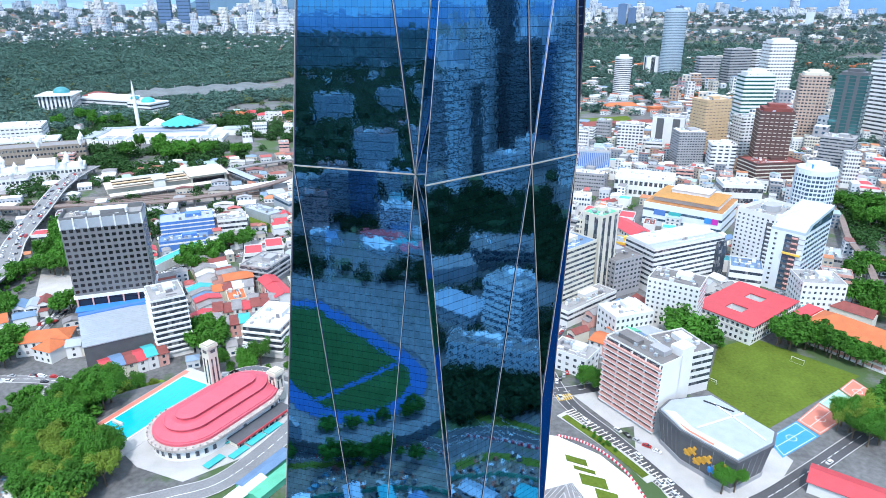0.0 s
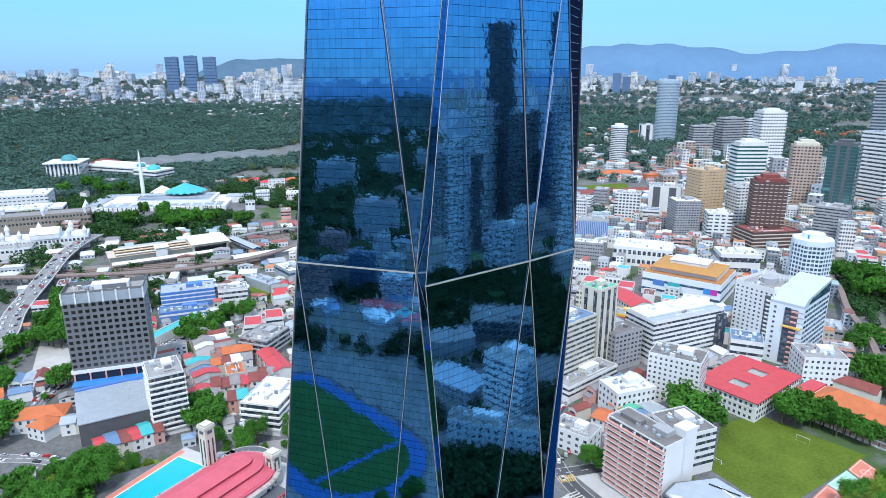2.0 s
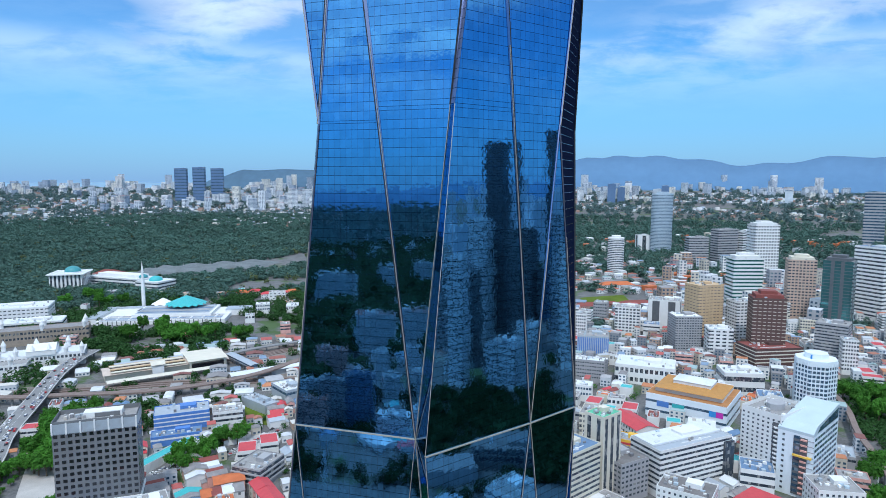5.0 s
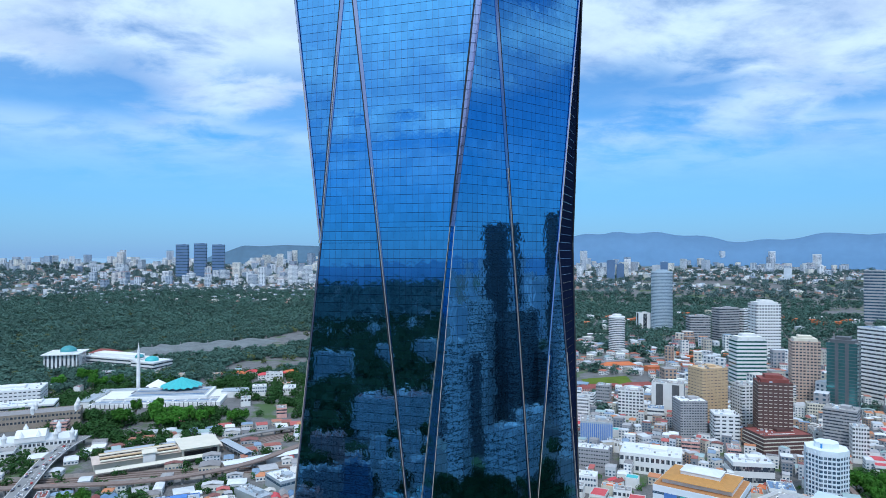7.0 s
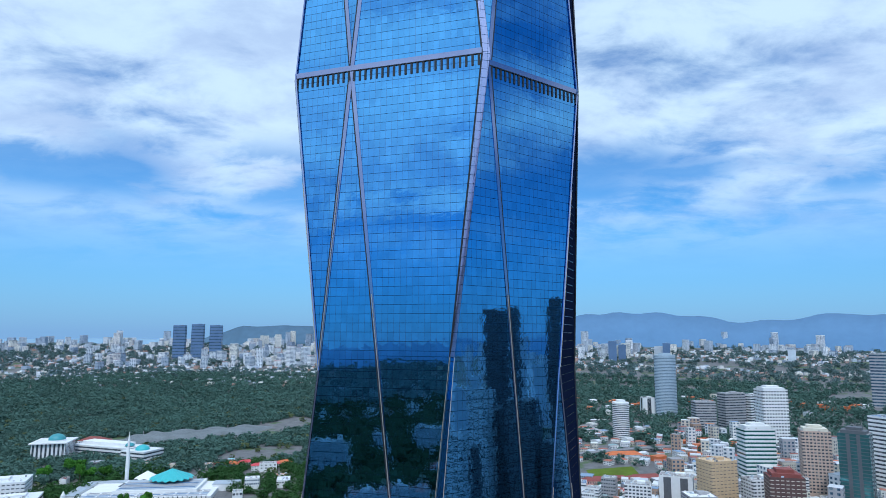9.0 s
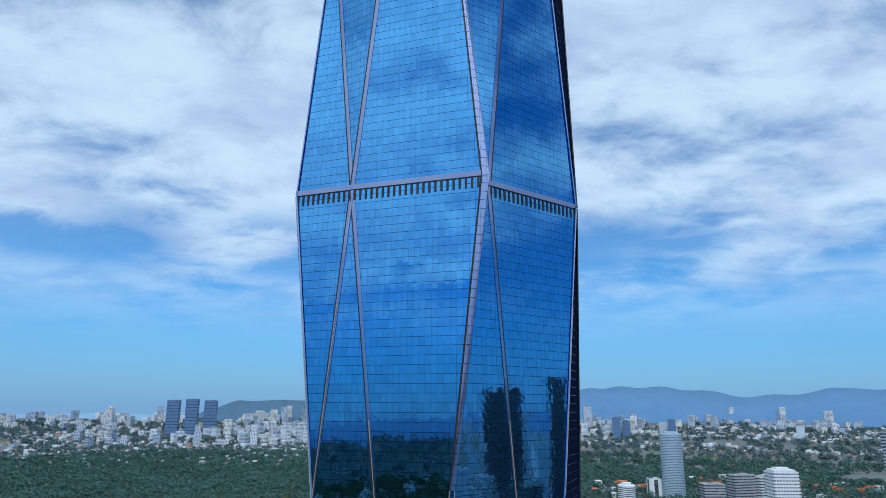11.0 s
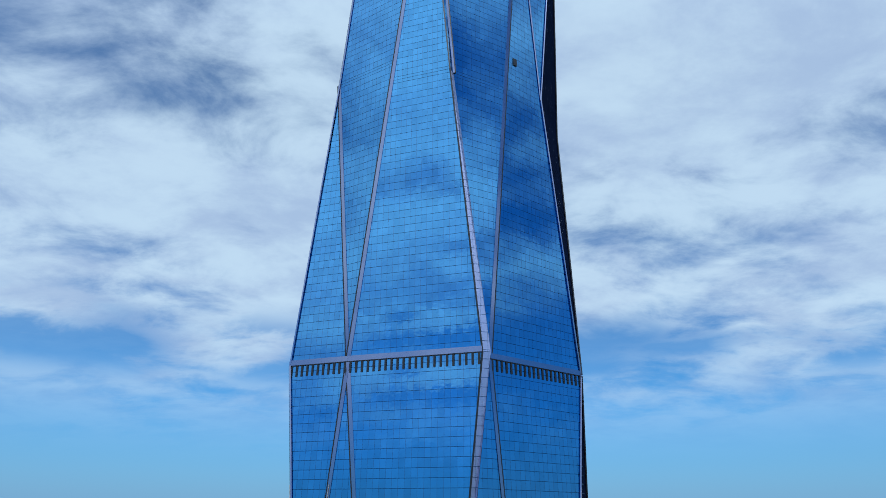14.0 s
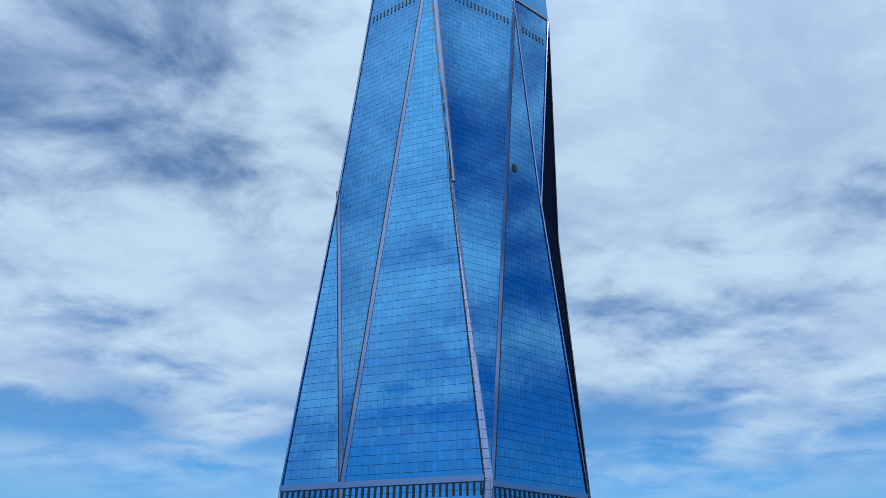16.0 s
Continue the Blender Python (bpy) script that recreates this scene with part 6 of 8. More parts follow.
for c_ in CARS:
    c_.matrix_basis = pose(64 + 2.5 * CARS.index(c_), 306 + 3 * CARS.index(c_), 0.12, 0, 0, 80)
# ---------- station, mosque and old quarter ----------
st = thing("railway_station", pose(-322, 722, 0, 0, 0, 32), "long railway station with stepped pale roofs", "station")
for o in (-60, -20, 20, 60):
    take(-322 + o * 0.85, 722 + o * 0.53, 30)
child("concourse", box("concourse", 130, 26, 8, CREAM), st)
child("roof", joined("roof", [gable_data(130, 30, 8, 2.0, 2)], mat("pinkish_metal_roof", (0.55, 0.45, 0.38), 0.6, var=0.16)), st)
child("hall_roof", joined("hall_roof", [gable_data(40, 46, 12, 1.2, 2)], CREAM), st, pose(42, 2, 0))
for k, yy in enumerate((-13.5, -6.5, 6.5, 13.5)):
    child("roof_step", box("roof_step", 78, 4.4, 0.8, TANW if k % 2 else CREAM, -20, yy, 9.4 if abs(yy) > 10 else 10.6), st, label="low tan roof step")
    child("clerestory", box("clerestory", 78, 0.5, 1.1, DARKGL, -20, yy * 0.74, 9.2), st)
child("gate_gable", joined("gate_gable", [gable_data(14, 10, 14, 3.2, 0.6)], CREAM), st, pose(-12, -18, 0))
child("hall_glazing", box("hall_glazing", 36, 0.4, 6, DARKGL, 42, -20.2, 3), st)
child("hall_wall", box("hall_wall", 40, 44, 12, CREAM, 42, 2, 0), st)
child("entrance", box("entrance", 12, 8, 12, WHITE, -12, -18, 0), st)
child("platform_roof", joined("platform_roof", [gable_data(120, 10, 5.6, 1.0, 1)], CREAM), st, pose(-4, -34, 0))
child("platform_roof", joined("platform_roof", [gable_data(110, 9, 5.6, 1.0, 1)], LROOF), st, pose(4, 36, 0))
pp = box("post", 0.6, 0.6, 5.6, GREYW)
for k in range(14):
    child("post", pp, st, pose(-58 + 8.5 * k, -34, 0))
fb = thing("station_footbridge", pose(-238, 735, 0, 0, 0, -48), "covered footbridge with a pale blue metal roof", "footbridge")
child("deck", box("deck", 66, 8, 1.2, GREYW, 0, 0, 6), fb)
child("roof", joined("roof", [gable_data(66, 9, 10, 1.4, 0.8)], LROOF), fb)
child("wall", box("wall", 65, 7, 2.8, WINDOWB, 0, 0, 7.2), fb)
for k in range(6):
    child("pier", box("pier", 1.5, 1.5, 6, CONC, -28 + k * 11, 0, 0), fb)
pl = thing("platform_canopy", pose(-188, 712, 0, 0, 0, 32), "long white platform canopy beside railway tracks", "canopy")
child("roof", joined("roof", [gable_data(110, 14, 7, 1.4, 1)], WROOF), pl)
child("wall", box("wall", 106, 11, 7, LROOF), pl)

mq = thing("mosque", pose(-440, 1005, 0, 0, 0, 8), "white mosque with a pleated turquoise umbrella roof", "mosque")
take(-440, 1005, 95)
child("platform", joined("platform", [box_data(190, 96, 6), box_data(120, 70, 5, 10, 10, 6)], WHITE), mq)
child("flat_roof", joined("flat_roof", [box_data(112, 62, 0.8, 10, 10, 11), box_data(60, 20, 0.6, -60, -36, 6), box_data(56, 18, 0.6, 60, -36, 6)], LROOF), mq)
n = 36
vs = [(0, 0, 17)] + [((34 if k % 2 else 31) * math.cos(2 * math.pi * k / n), (34 if k % 2 else 31) * math.sin(2 * math.pi * k / n), 2.4 if k % 2 else 4.6) for k in range(n)]
dome = mesh_of("umbrella_roof", vs, [(0, 1 + k, 1 + (k + 1) % n) for k in range(n)] + [tuple(range(n, 0, -1))], TEALR)
child("umbrella_roof", dome, mq, pose(18, 34, 13))
for k in range(9):
    child("roof_walk", box("roof_walk", 176, 3.2, 0.7, BLUER if k % 3 == 1 else GREYW, 0, -42 + 9.2 * k, 6.1 if k < 4 else 11.9) if k < 4 else box("roof_walk", 108, 3.0, 0.6, BLUER if k % 3 == 1 else GREYW, 10, -22 + 9.0 * (k - 3), 11.9), mq, label="grey roof walk between white slabs")
child("courtyard", box("courtyard", 40, 22, 0.4, DGREY, -30, 12, 11.3), mq)
for w_, d_, h_, x_, y_ in ((16, 86, 9, -104, 4), (70, 14, 8, -74, 52), (40, 26, 10, 106, 18)):
    child("colonnade_wing", box("colonnade_wing", w_, d_, h_, WHITE, x_, y_), mq)
for w_, d_, x_, y_, z_ in ((17, 87, -104, 4, 9), (71, 15, -74, 52, 8), (41, 27, 106, 18, 10)):
    child("wing_roof", box("wing_roof", w_, d_, 0.7, LROOF, x_, y_, z_), mq)
tn = 16
child("tent_roof", mesh_of("tent_roof", [(0, 0, 21)] + [((20 if k % 2 else 17) * math.cos(2 * math.pi * k / tn), (20 if k % 2 else 17) * math.sin(2 * math.pi * k / tn), 10 if k % 2 else 11.6) for k in range(tn)], [(0, 1 + k, 1 + (k + 1) % tn) for k in range(tn)] + [tuple(range(tn, 0, -1))], WHITE), mq, pose(-28, 66, 0), label="white folded tent roof")
dm = box("roof_vent", 3.0, 3.0, 1.8, WHITE)
for i in range(10):
    for j in range(4):
        child("roof_vent", dm, mq, pose(-84 + i * 18, -40 + j * 9, 6))
colm = box("column", 1.0, 1.0, 6.2, WINDOW)
for i in range(28):
    child("column", colm, mq, pose(-90 + i * 6.6, -48.2, 0.2))
mi = thing("minaret", pose(-508, 1062, 0), "slender white minaret with a pointed cap", "minaret")
child("shaft", joined("shaft", [prism_data([(3 * math.cos(k * math.pi / 5), 3 * math.sin(k * math.pi / 5)) for k in range(10)], 0, 52), prism_data([(1.8 * math.cos(k * math.pi / 5), 1.8 * math.sin(k * math.pi / 5)) for k in range(10)], 52, 66)], WHITE), mi)
child("cap", mesh_of("cap", [(0, 0, 84)] + [(2.2 * math.cos(k * math.pi / 5), 2.2 * math.sin(k * math.pi / 5), 66) for k in range(10)], [(0, 1 + k, 1 + (k + 1) % 10) for k in range(10)], WHITE), mi)

DOME_N = 20


def dome(name, r, rise, material):
    """Round dome of six rings."""
    vs, fs = [], []
    for i in range(6):
        a = i / 6 * math.pi / 2
        vs += [(r * math.cos(a) * math.cos(2 * math.pi * k / DOME_N), r * math.cos(a) * math.sin(2 * math.pi * k / DOME_N), rise * math.sin(a)) for k in range(DOME_N)]
    vs.append((0, 0, rise))
    for i in range(5):
        fs += [(DOME_N * i + k, DOME_N * i + (k + 1) % DOME_N, DOME_N * (i + 1) + (k + 1) % DOME_N, DOME_N * (i + 1) + k) for k in range(DOME_N)]
    fs += [(DOME_N * 5 + k, DOME_N * 5 + (k + 1) % DOME_N, DOME_N * 6) for k in range(DOME_N)]
    me = mesh_of(name, vs, fs, material)
    for p in me.polygons:
        p.use_smooth = True
    return me


SEADOME = mat("sea_green_dome", (0.05, 0.26, 0.28), 0.5, var=0.15)
mu = main("museum", "white columned public building with a sea-green dome", -752, 1268, 58, 62, 34, 14, WHITE, WROOF, "fins", WINDOW, bay=7, plant=False)
child("dome", dome("dome", 15, 11, SEADOME), mu, pose(4, 4, 36), label="sea-green dome")
child("dome_base", prism("dome_base", [(16 * math.cos(k * math.pi / 8), 16 * math.sin(k * math.pi / 8)) for k in range(16)], 34.3, 36, WHITE), mu, pose(4, 4, 0))
child("roof_overhang", joined("roof_overhang", [ring_data(66, 70, 5, 2.0, 33)], WHITE), mu)
mu = main("museum", "long white museum building with low wings", -660, 1306, 150, 46, 20, -20, WHITE, WROOF, "ribbon", WINDOW, 5, plant=False)
child("dome", dome("dome", 9, 6, SEADOME), mu, pose(48, 0, 22), label="small sea-green dome")
child("upper_floor", box("upper_floor", 110, 26, 6, WHITE, -10, 4, 20.3), mu)
mu = main("museum", "white museum wing with a blue dome", -575, 1258, 56, 50, 20, -20, WHITE, WROOF, "ribbon", WINDOW, 5, plant=False)
child("dome", dome("dome", 13, 9, TEALR), mu, pose(0, 0, 20.3), label="pale turquoise dome")
house("museum_annexe", "white pavilion with maroon tile roofs behind a museum", -742, 1400, 60, 34, 14, -10, WHITE, MAROON, 8, True)
take(-742, 1400, 34)
main("office_block", "broad white office complex with stepped roofs", -680, 985, 110, 54, 22, 22, WHITE, WROOF, "ribbon", WINDOW, 5, winfrac=0.3, piers=6)
main("office_block", "white office complex wing", -610, 930, 80, 40, 12, 22, WHITE, WROOF, "ribbon", WINDOW, 4)
old = main("old_station", "old railway building of brown stone with white domed turrets", -545, 850, 110, 30, 20, 25, mat("old_brown_stone", (0.30, 0.25, 0.20), 0.9, var=0.3, scale=0.15), GREYR, "punched", WINDOW, 5, 0, 4.2, plant=False)
tur = [(2.4 * math.cos(k * math.pi / 4), 2.4 * math.sin(k * math.pi / 4)) for k in range(8)]
turret = joined("turret", [prism_data(tur, 14, 20), ([(x * 1.2, y * 1.2, 20) for x, y in tur] + [(x * 1.25, y * 1.25, 22) for x, y in tur] + [(x * 0.7, y * 0.7, 24.5) for x, y in tur] + [(0, 0, 28)], [(8 * r + k, 8 * r + (k + 1) % 8, 8 * r + 8 + (k + 1) % 8, 8 * r + 8 + k) for r in range(2) for k in range(8)] + [(16 + k, 16 + (k + 1) % 8, 24) for k in range(8)])], WHITE)
for i in range(7):
    for sy in (-11, 11):
        if i in (0, 3, 6):
            child("turret", turret, old, pose(-50 + i * 16.6, sy * 1.2, 5))
old2 = main("old_station", "white arcaded station hall with pointed turrets", -480, 745, 90, 34, 15, 25, WHITE, WROOF, "punched", WINDOW, 5, 0, 4.2, plant=False)
old3 = main("old_station", "white arcaded station wing", -510, 700, 70, 24, 12, 25, WHITE, CONC, "punched", WINDOW, 5, 0, 4.2, plant=False)
for i in range(6):
    child("turret", turret, old2, pose(-42 + i * 16.8, -15, 0))
    if i % 2 == 0:
        child("turret", turret, old2, pose(-42 + i * 16.8, 15, 2))
        child("turret", turret, old3, pose(-32 + i * 12.8, -10, -3))
child("gable_hall", joined("gable_hall", [box_data(30, 36, 6, 0, 0, 15), gable_data(30, 36, 21, 5, 0.4)], WHITE), old2)

# draped net of the bird park
nv, nf = [], []
NI, NJ = 26, 12
for i in range(NI + 1):
    for j in range(NJ + 1):
        x = -730 + 270 * i / NI + 40 * j / NJ
        y = 1370 + 190 * i / NI * 0.9 + 130 * j / NJ
        tent = abs(math.sin(i * 0.55)) * abs(math.cos(j * 0.6))
        nv.append((x, y, 2 + 17 * min(1, min(i, NI - i) / 3, min(j, NJ - j) / 2) * (0.55 + 0.45 * tent)))
for i in range(NI):
    for j in range(NJ):
        a = i * (NJ + 1) + j
        nf.append((a, a + NJ + 1, a + NJ + 2, a + 1))
aviary = thing("aviary", pose(0, 0, 0), "bird park aviary under a draped grey net", "aviary")
nm = mesh_of("net", nv, nf, NET)
for p in nm.polygons:
    p.use_smooth = True
child("net", nm, aviary)
for i in range(4, 24, 5):
    child("mast", box("mast", 1.2, 1.2, 24, GREYW), aviary, pose(-730 + 270 * i / NI + 20, 1370 + 171 * i / NI + 65, 0))
for i in range(0, 28, 4):
    take(-730 + 270 * i / NI + 20, 1370 + 171 * i / NI + 65, 70)

# blue and green buildings behind the hotel
main("blue_block", "blue painted office block with white bands", -236, 556, 46, 26, 15, 22, BLUEW, LROOF, "ribbon", WHITE, 3.6, winfrac=0.3)
main("blue_block", "low blue roofed block", -226, 520, 40, 16, 8, 22, BLUEW, BLUER, "ribbon", WHITE, 3.6, winfrac=0.4)
main("office_block", "white office block with grey stripes", -196, 560, 26, 20, 14, 20, WHITE, CONC, "ribbon", WINDOW, 3.5)
main("glass_pavilion", "grey pavilion with a sloped metal roof", -178, 600, 40, 16, 8, -40, LROOF, LROOF, "ribbon", WINDOW, 4)
main("glass_pavilion", "pale pavilion with blue glass sides", -158, 632, 34, 22, 12, -50, LROOF, WROOF, "ribbon", WINDOWB, 4)
sheet("green_lot", [(-208, 600), (-164, 620), (-145, 559), (-190, 551)], 0.08, GRASS, "grass lot with garden beds", "lawn")
sheet("station_yard", [(-177, 540), (-140, 535), (-135, 490), (-165, 482)], 0.07, PAVE, "pale concrete yard")
main("teal_shed", "long shed with a pale turquoise roof", -220, 485, 10, 58, 6, -21, WHITE, TEALR, "punched", WINDOW, 3.4, 0, 4, plant=False)
main("flats", "grey flats with open balconies", -136, 450, 24, 30, 15, -20, GREYW, CONC, "slab", WINDOW, 3.2)
main("white_flats", "white block of flats with dark balconies", -104, 350, 24, 34, 19, -12, WHITE, WROOF, "slab", WINDOW, 3.2)

# ---------- shop houses ----------
rh_ = random.Random(11)
ROOFS = [ORANGE, MAROON, REDR, GREYR, LROOF, BLUER, TEALR, WROOF, MAROON, GREYR]
ROOFWORDS = {ORANGE: "orange tile", MAROON: "maroon tile", REDR: "red metal", GREYR: "grey tile", LROOF: "pale metal", BLUER: "blue metal", TEALR: "turquoise metal", WROOF: "white metal", GREENR: "green metal"}


def shop_row(x, y, rot, n, w=6.5, d=15, h=8.5, roofs=None, z0=0.0):
    ca, sa = math.cos(radians(rot)), math.sin(radians(rot))
    for k in range(n):
        o = (k - (n - 1) / 2) * w
        rf = (roofs or ROOFS)[k % len(roofs) if roofs else rh_.randrange(len(ROOFS))]
        hh = h + rh_.uniform(-0.8, 0.8)
        px_, py_ = x + o * ca, y + o * sa
        house("shop_house", "two-storey terraced shop house with a %s roof" % ROOFWORDS[rf], px_, py_, w - 0.15, d, hh, rot, rh_.choice((WHITE, CREAM, WHITE, PINKW)), rf, rise=rh_.uniform(1.8, 2.8), group="shop houses", z0=z0)
        take(px_, py_, 6)


shop_row(-179, 320, 38, 6, 5.8, 15, 8, [REDR, BLUER, MAROON, REDR, TEALR, MAROON])
shop_row(-186, 455, -60, 5, 7.5, 16)
shop_row(-166, 402, -58, 5, 7.5, 17, roofs=[TEALR, GREYR, BLUER, REDR, GREYR])
shop_row(-150, 362, -58, 4, 7.5, 17, roofs=[REDR, GREYR, WROOF, MAROON])
shop_row(-153, 434, 25, 3, 7, 14, 10, [ORANGE, ORANGE, ORANGE])
shop_row(-152, 418, 25, 4, 7, 13, 9, [ORANGE, MAROON, WROOF, GREYR])
shop_row(-136, 386, 20, 6, 6, 15, 9, [MAROON, MAROON, GREYR, REDR])
shop_row(-128, 366, 20, 5, 6.5, 14, 9, [GREYR, MAROON, TEALR])
shop_row(-120, 414, -57, 5, 8, 13, 10, [REDR])
shop_row(-124, 398, 10, 3, 7, 14, 9)
house("villa", "white villa with an orange tile roof", -243, 343, 30, 16, 9, 15, WHITE, ORANGE, 4, True)
house("villa", "white house with an orange tile roof", -234, 333, 14, 14, 8, -20, WHITE, ORANGE, 4, True)
take(-240, 340, 22)
shop_row(-215, 340, 20, 3, 8, 12, 7, [LROOF, GREYR, BLUER])
shop_row(118, 345, -55, 4, 8, 14, 8, [ORANGE, GREENR, BLUER, GREYR])
shop_row(104, 338, -40, 3, 9, 14, 7, [ORANGE, REDR, TEALR])
house("market_hall", "long market hall with a faded red metal roof", 169, 543, 42, 22, 10, -73, WHITE, REDR, 3.6)
for o_ in (-12, 0, 12):
    take(169 + o_ * 0.29, 543 - o_ * 0.96, 13)
shop_row(170, 500, 25, 5, 9, 18, 11, [REDR, REDR, LROOF])
main("carpark", "small building with yellow and orange bands", 149, 489, 22, 16, 17, -31, mat("yellow_wall", (0.72, 0.42, 0.05), 0.7), CONC, "ribbon", REDR, 3.4)
main("low_block", "low pale blue roofed hall", 124, 352, 30, 14, 9, -52, WHITE, LROOF, "ribbon", WINDOW, 3.6, plant=False)
for k in range(6):
    house("villa", "large house with red tile roofs among trees", -400 + 22 * k + rh_.uniform(-6, 6), 1180 + 14 * (k % 3), 26, 14, 8, rh_.uniform(-20, 40), WHITE, rh_.choice((ORANGE, REDR, MAROON)), 4, True)
sheet("padang", [(258, 1186), (351, 1218), (344, 1150), (254, 1110)], 0.08, GRASS, "wide lawn beside old buildings", "lawn")
for o_ in (-30, 0, 30):
    take(302 + o_, 1165 + o_ * 0.4, 46)
    take(302 + o_, 1110 + o_ * 0.4, 40)
house("club_house", "long club house with a bright orange tile roof", 356, 1290, 70, 22, 9, 8, WHITE, ORANGE, 6, True)
house("club_house", "old public building with maroon roofs", 262, 1060, 80, 20, 12, 12, PINKW, MAROON, 5, True)
house("club_house", "old public building with a maroon roof and cream walls", 330, 1075, 60, 20, 12, 12, CREAM, MAROON, 5, True)
house("palace", "white palace with red roofs on a rise", 300, 1760, 120, 40, 22, 5, WHITE, REDR, 8, True)
# ---------- stadium and town behind the viewpoint (seen in the glass) ----------


def ell(cx, cy, a, b, rot, n=48):
    ca, sa = math.cos(radians(rot)), math.sin(radians(rot))
    return [(cx + a * math.cos(t) * ca - b * math.sin(t) * sa, cy + a * math.cos(t) * sa + b * math.sin(t) * ca) for t in [2 * math.pi * k / n for k in range(n)]]


SX, SY, SR = -172.0, 18.7, 15.0
sta = thing("stadium", pose(SX, SY, 0, 0, 0, SR), "oval concrete stadium with a blue running track and green pitch", "stadium")
take(SX, SY, 100)
child("track", prism("track", capsule(165, 78, 18), 0, 0.25, TRACK), sta)
child("pitch", prism("pitch", capsule(146, 59, 18), 0.25, 0.45, TURF), sta)
child("cross_track", box("cross_track", 3.4, 57, 0.06, TRACK, 45, 0, 0.45), sta)

STAND = mat("weathered_terrace_concrete", (0.17, 0.17, 0.17), 0.95, var=0.5, scale=0.25, fine=1.2, bump=0.4)


def terrace(i):
    a, b = capsule(170 + 9 * i, 83 + 9 * i, 18), capsule(179 + 9 * i, 92 + 9 * i, 18)
    n = len(a)
    z0, z1 = 0.2 + 1.1 * i, 0.9 + 1.1 * i
    vs = [(x, y, 0) for x, y in a] + [(x, y, z1) for x, y in a] + [(x, y, z1 + 0.9) for x, y in b] + [(x, y, 0) for x, y in b]
    fs = []
    for k in range(n):
        m = (k + 1) % n
        fs += [(k, m, n + m, n + k), (n + k, n + m, 2 * n + m, 2 * n + k), (2 * n + k, 2 * n + m, 3 * n + m, 3 * n + k)]
    return vs, fs


for i in range(4):
    child("seating_terrace", joined("seating_terrace", [terrace(i)], STAND), sta)
child("parapet", joined("parapet", [terrace(4)], STAND), sta)
child("scoreboard", box("scoreboard", 12, 2, 9, GREYW, 70, 56, 6), sta)
for x, y in ((52, 62), (84, -44), (-90, 50), (-80, -60)):
    fm = thing("floodlight_mast", pose(0, 0, 0), "tall lattice floodlight mast beside a stadium", "mast", "floodlights")
    m4 = pose(SX, SY, 0, 0, 0, SR) @ V((x, y, 0))
    fm.matrix_basis = pose(m4.x, m4.y, 0, 0, 0, SR)
    child("mast", joined("mast", [beam_data((dx, dy, 0), (dx * 0.4, dy * 0.4, 32), (1, 0, 0), 0.35, 0.35) for dx in (-1.2, 1.2) for dy in (-1.2, 1.2)] + [beam_data((-1.2 + 0.08 * k, -1.2, 3 * k), (1.2 - 0.08 * k, 1.2, 3 * k + 3), (0, 0, 1), 0.2, 0.2) for k in range(10)], WHITE), fm)
    child("lamp_rack", box("lamp_rack", 7, 0.8, 5, LROOF, 0, 0, 31), fm)

# white slab of flats, box block and hall seen in the right-hand glass
main("flats", "white four-storey block with balconies and a dark flat roof", 183, 122, 56, 16, 18, -90, WHITE, DCONC, "punched", WINDOW, 3.8, 0, 4.2, first=0)
main("office_block", "pale blue-white office block with ribbon windows", 230, 124, 30, 27, 38, -62, WHITE, CONC, "ribbon", WINDOWB, 4.2, winfrac=0.3)
house("hall", "hall with a large pale flat-pitched roof", 243, 84, 40, 27, 11, -66, GREYW, LROOF, 1.2)
take(243, 84, 24)
house("hall", "market hall with a long dark tiled roof", 305, 58, 44, 24, 12, 60, GREYW, GREYR, 3)
take(305, 58, 26)
main("carpark", "dark grey open car park deck", 350, 100, 60, 40, 16, 80, HOTELW, DCONC, "slab", WINDOW, 4)


def from_face(px_, py_, az, dist):
    return px_ + dist * math.sin(radians(az)), py_ + dist * math.cos(radians(az))


# tall towers to the side, az and distance from the glass
TALL = [(99.6, 900, 40, 296, DGREY, "dark"), (94.7, 900, 24, 312, DGREY, "dark"), (104.5, 560, 26, 146, WHITE, "pale"), (103.0, 640, 28, 120, HOTELW, "dark grey"), (101.6, 760, 34, 178, WHITE, "white"), (100.2, 800, 30, 150, HOTELW, "dark grey"),
        (97.6, 760, 34, 165, HOTELW, "dark grey"), (86.5, 760, 40, 180, LROOF, "silver"), (84.5, 820, 36, 235, DGREY, "dark"), (85.5, 620, 30, 150, WHITE, "white"), (83.2, 640, 34, 170, GREENGL, "green"),
        (88.5, 900, 40, 150, FARB, "blue"), (92.0, 700, 34, 96, GREYW, "pale grey"), (95.0, 760, 36, 110, HOTELW, "dark grey"), (106.5, 700, 30, 120, GREYW, "pale grey"), (99.0, 560, 44, 50, WHITE, "white"), (96.6, 600, 30, 62, WHITE, "white")]
for az, dist, w, h, m_, word in TALL:
    x, y = from_face(12, 148, az, dist)
    main("high_rise", "%s high-rise tower across town" % word, x, y, w, w * 0.8, h, -az + 90 + 20, m_, CONC, "ribbon", DARKGL, 6.8, bay=6, winfrac=0.5, piers=4.0)
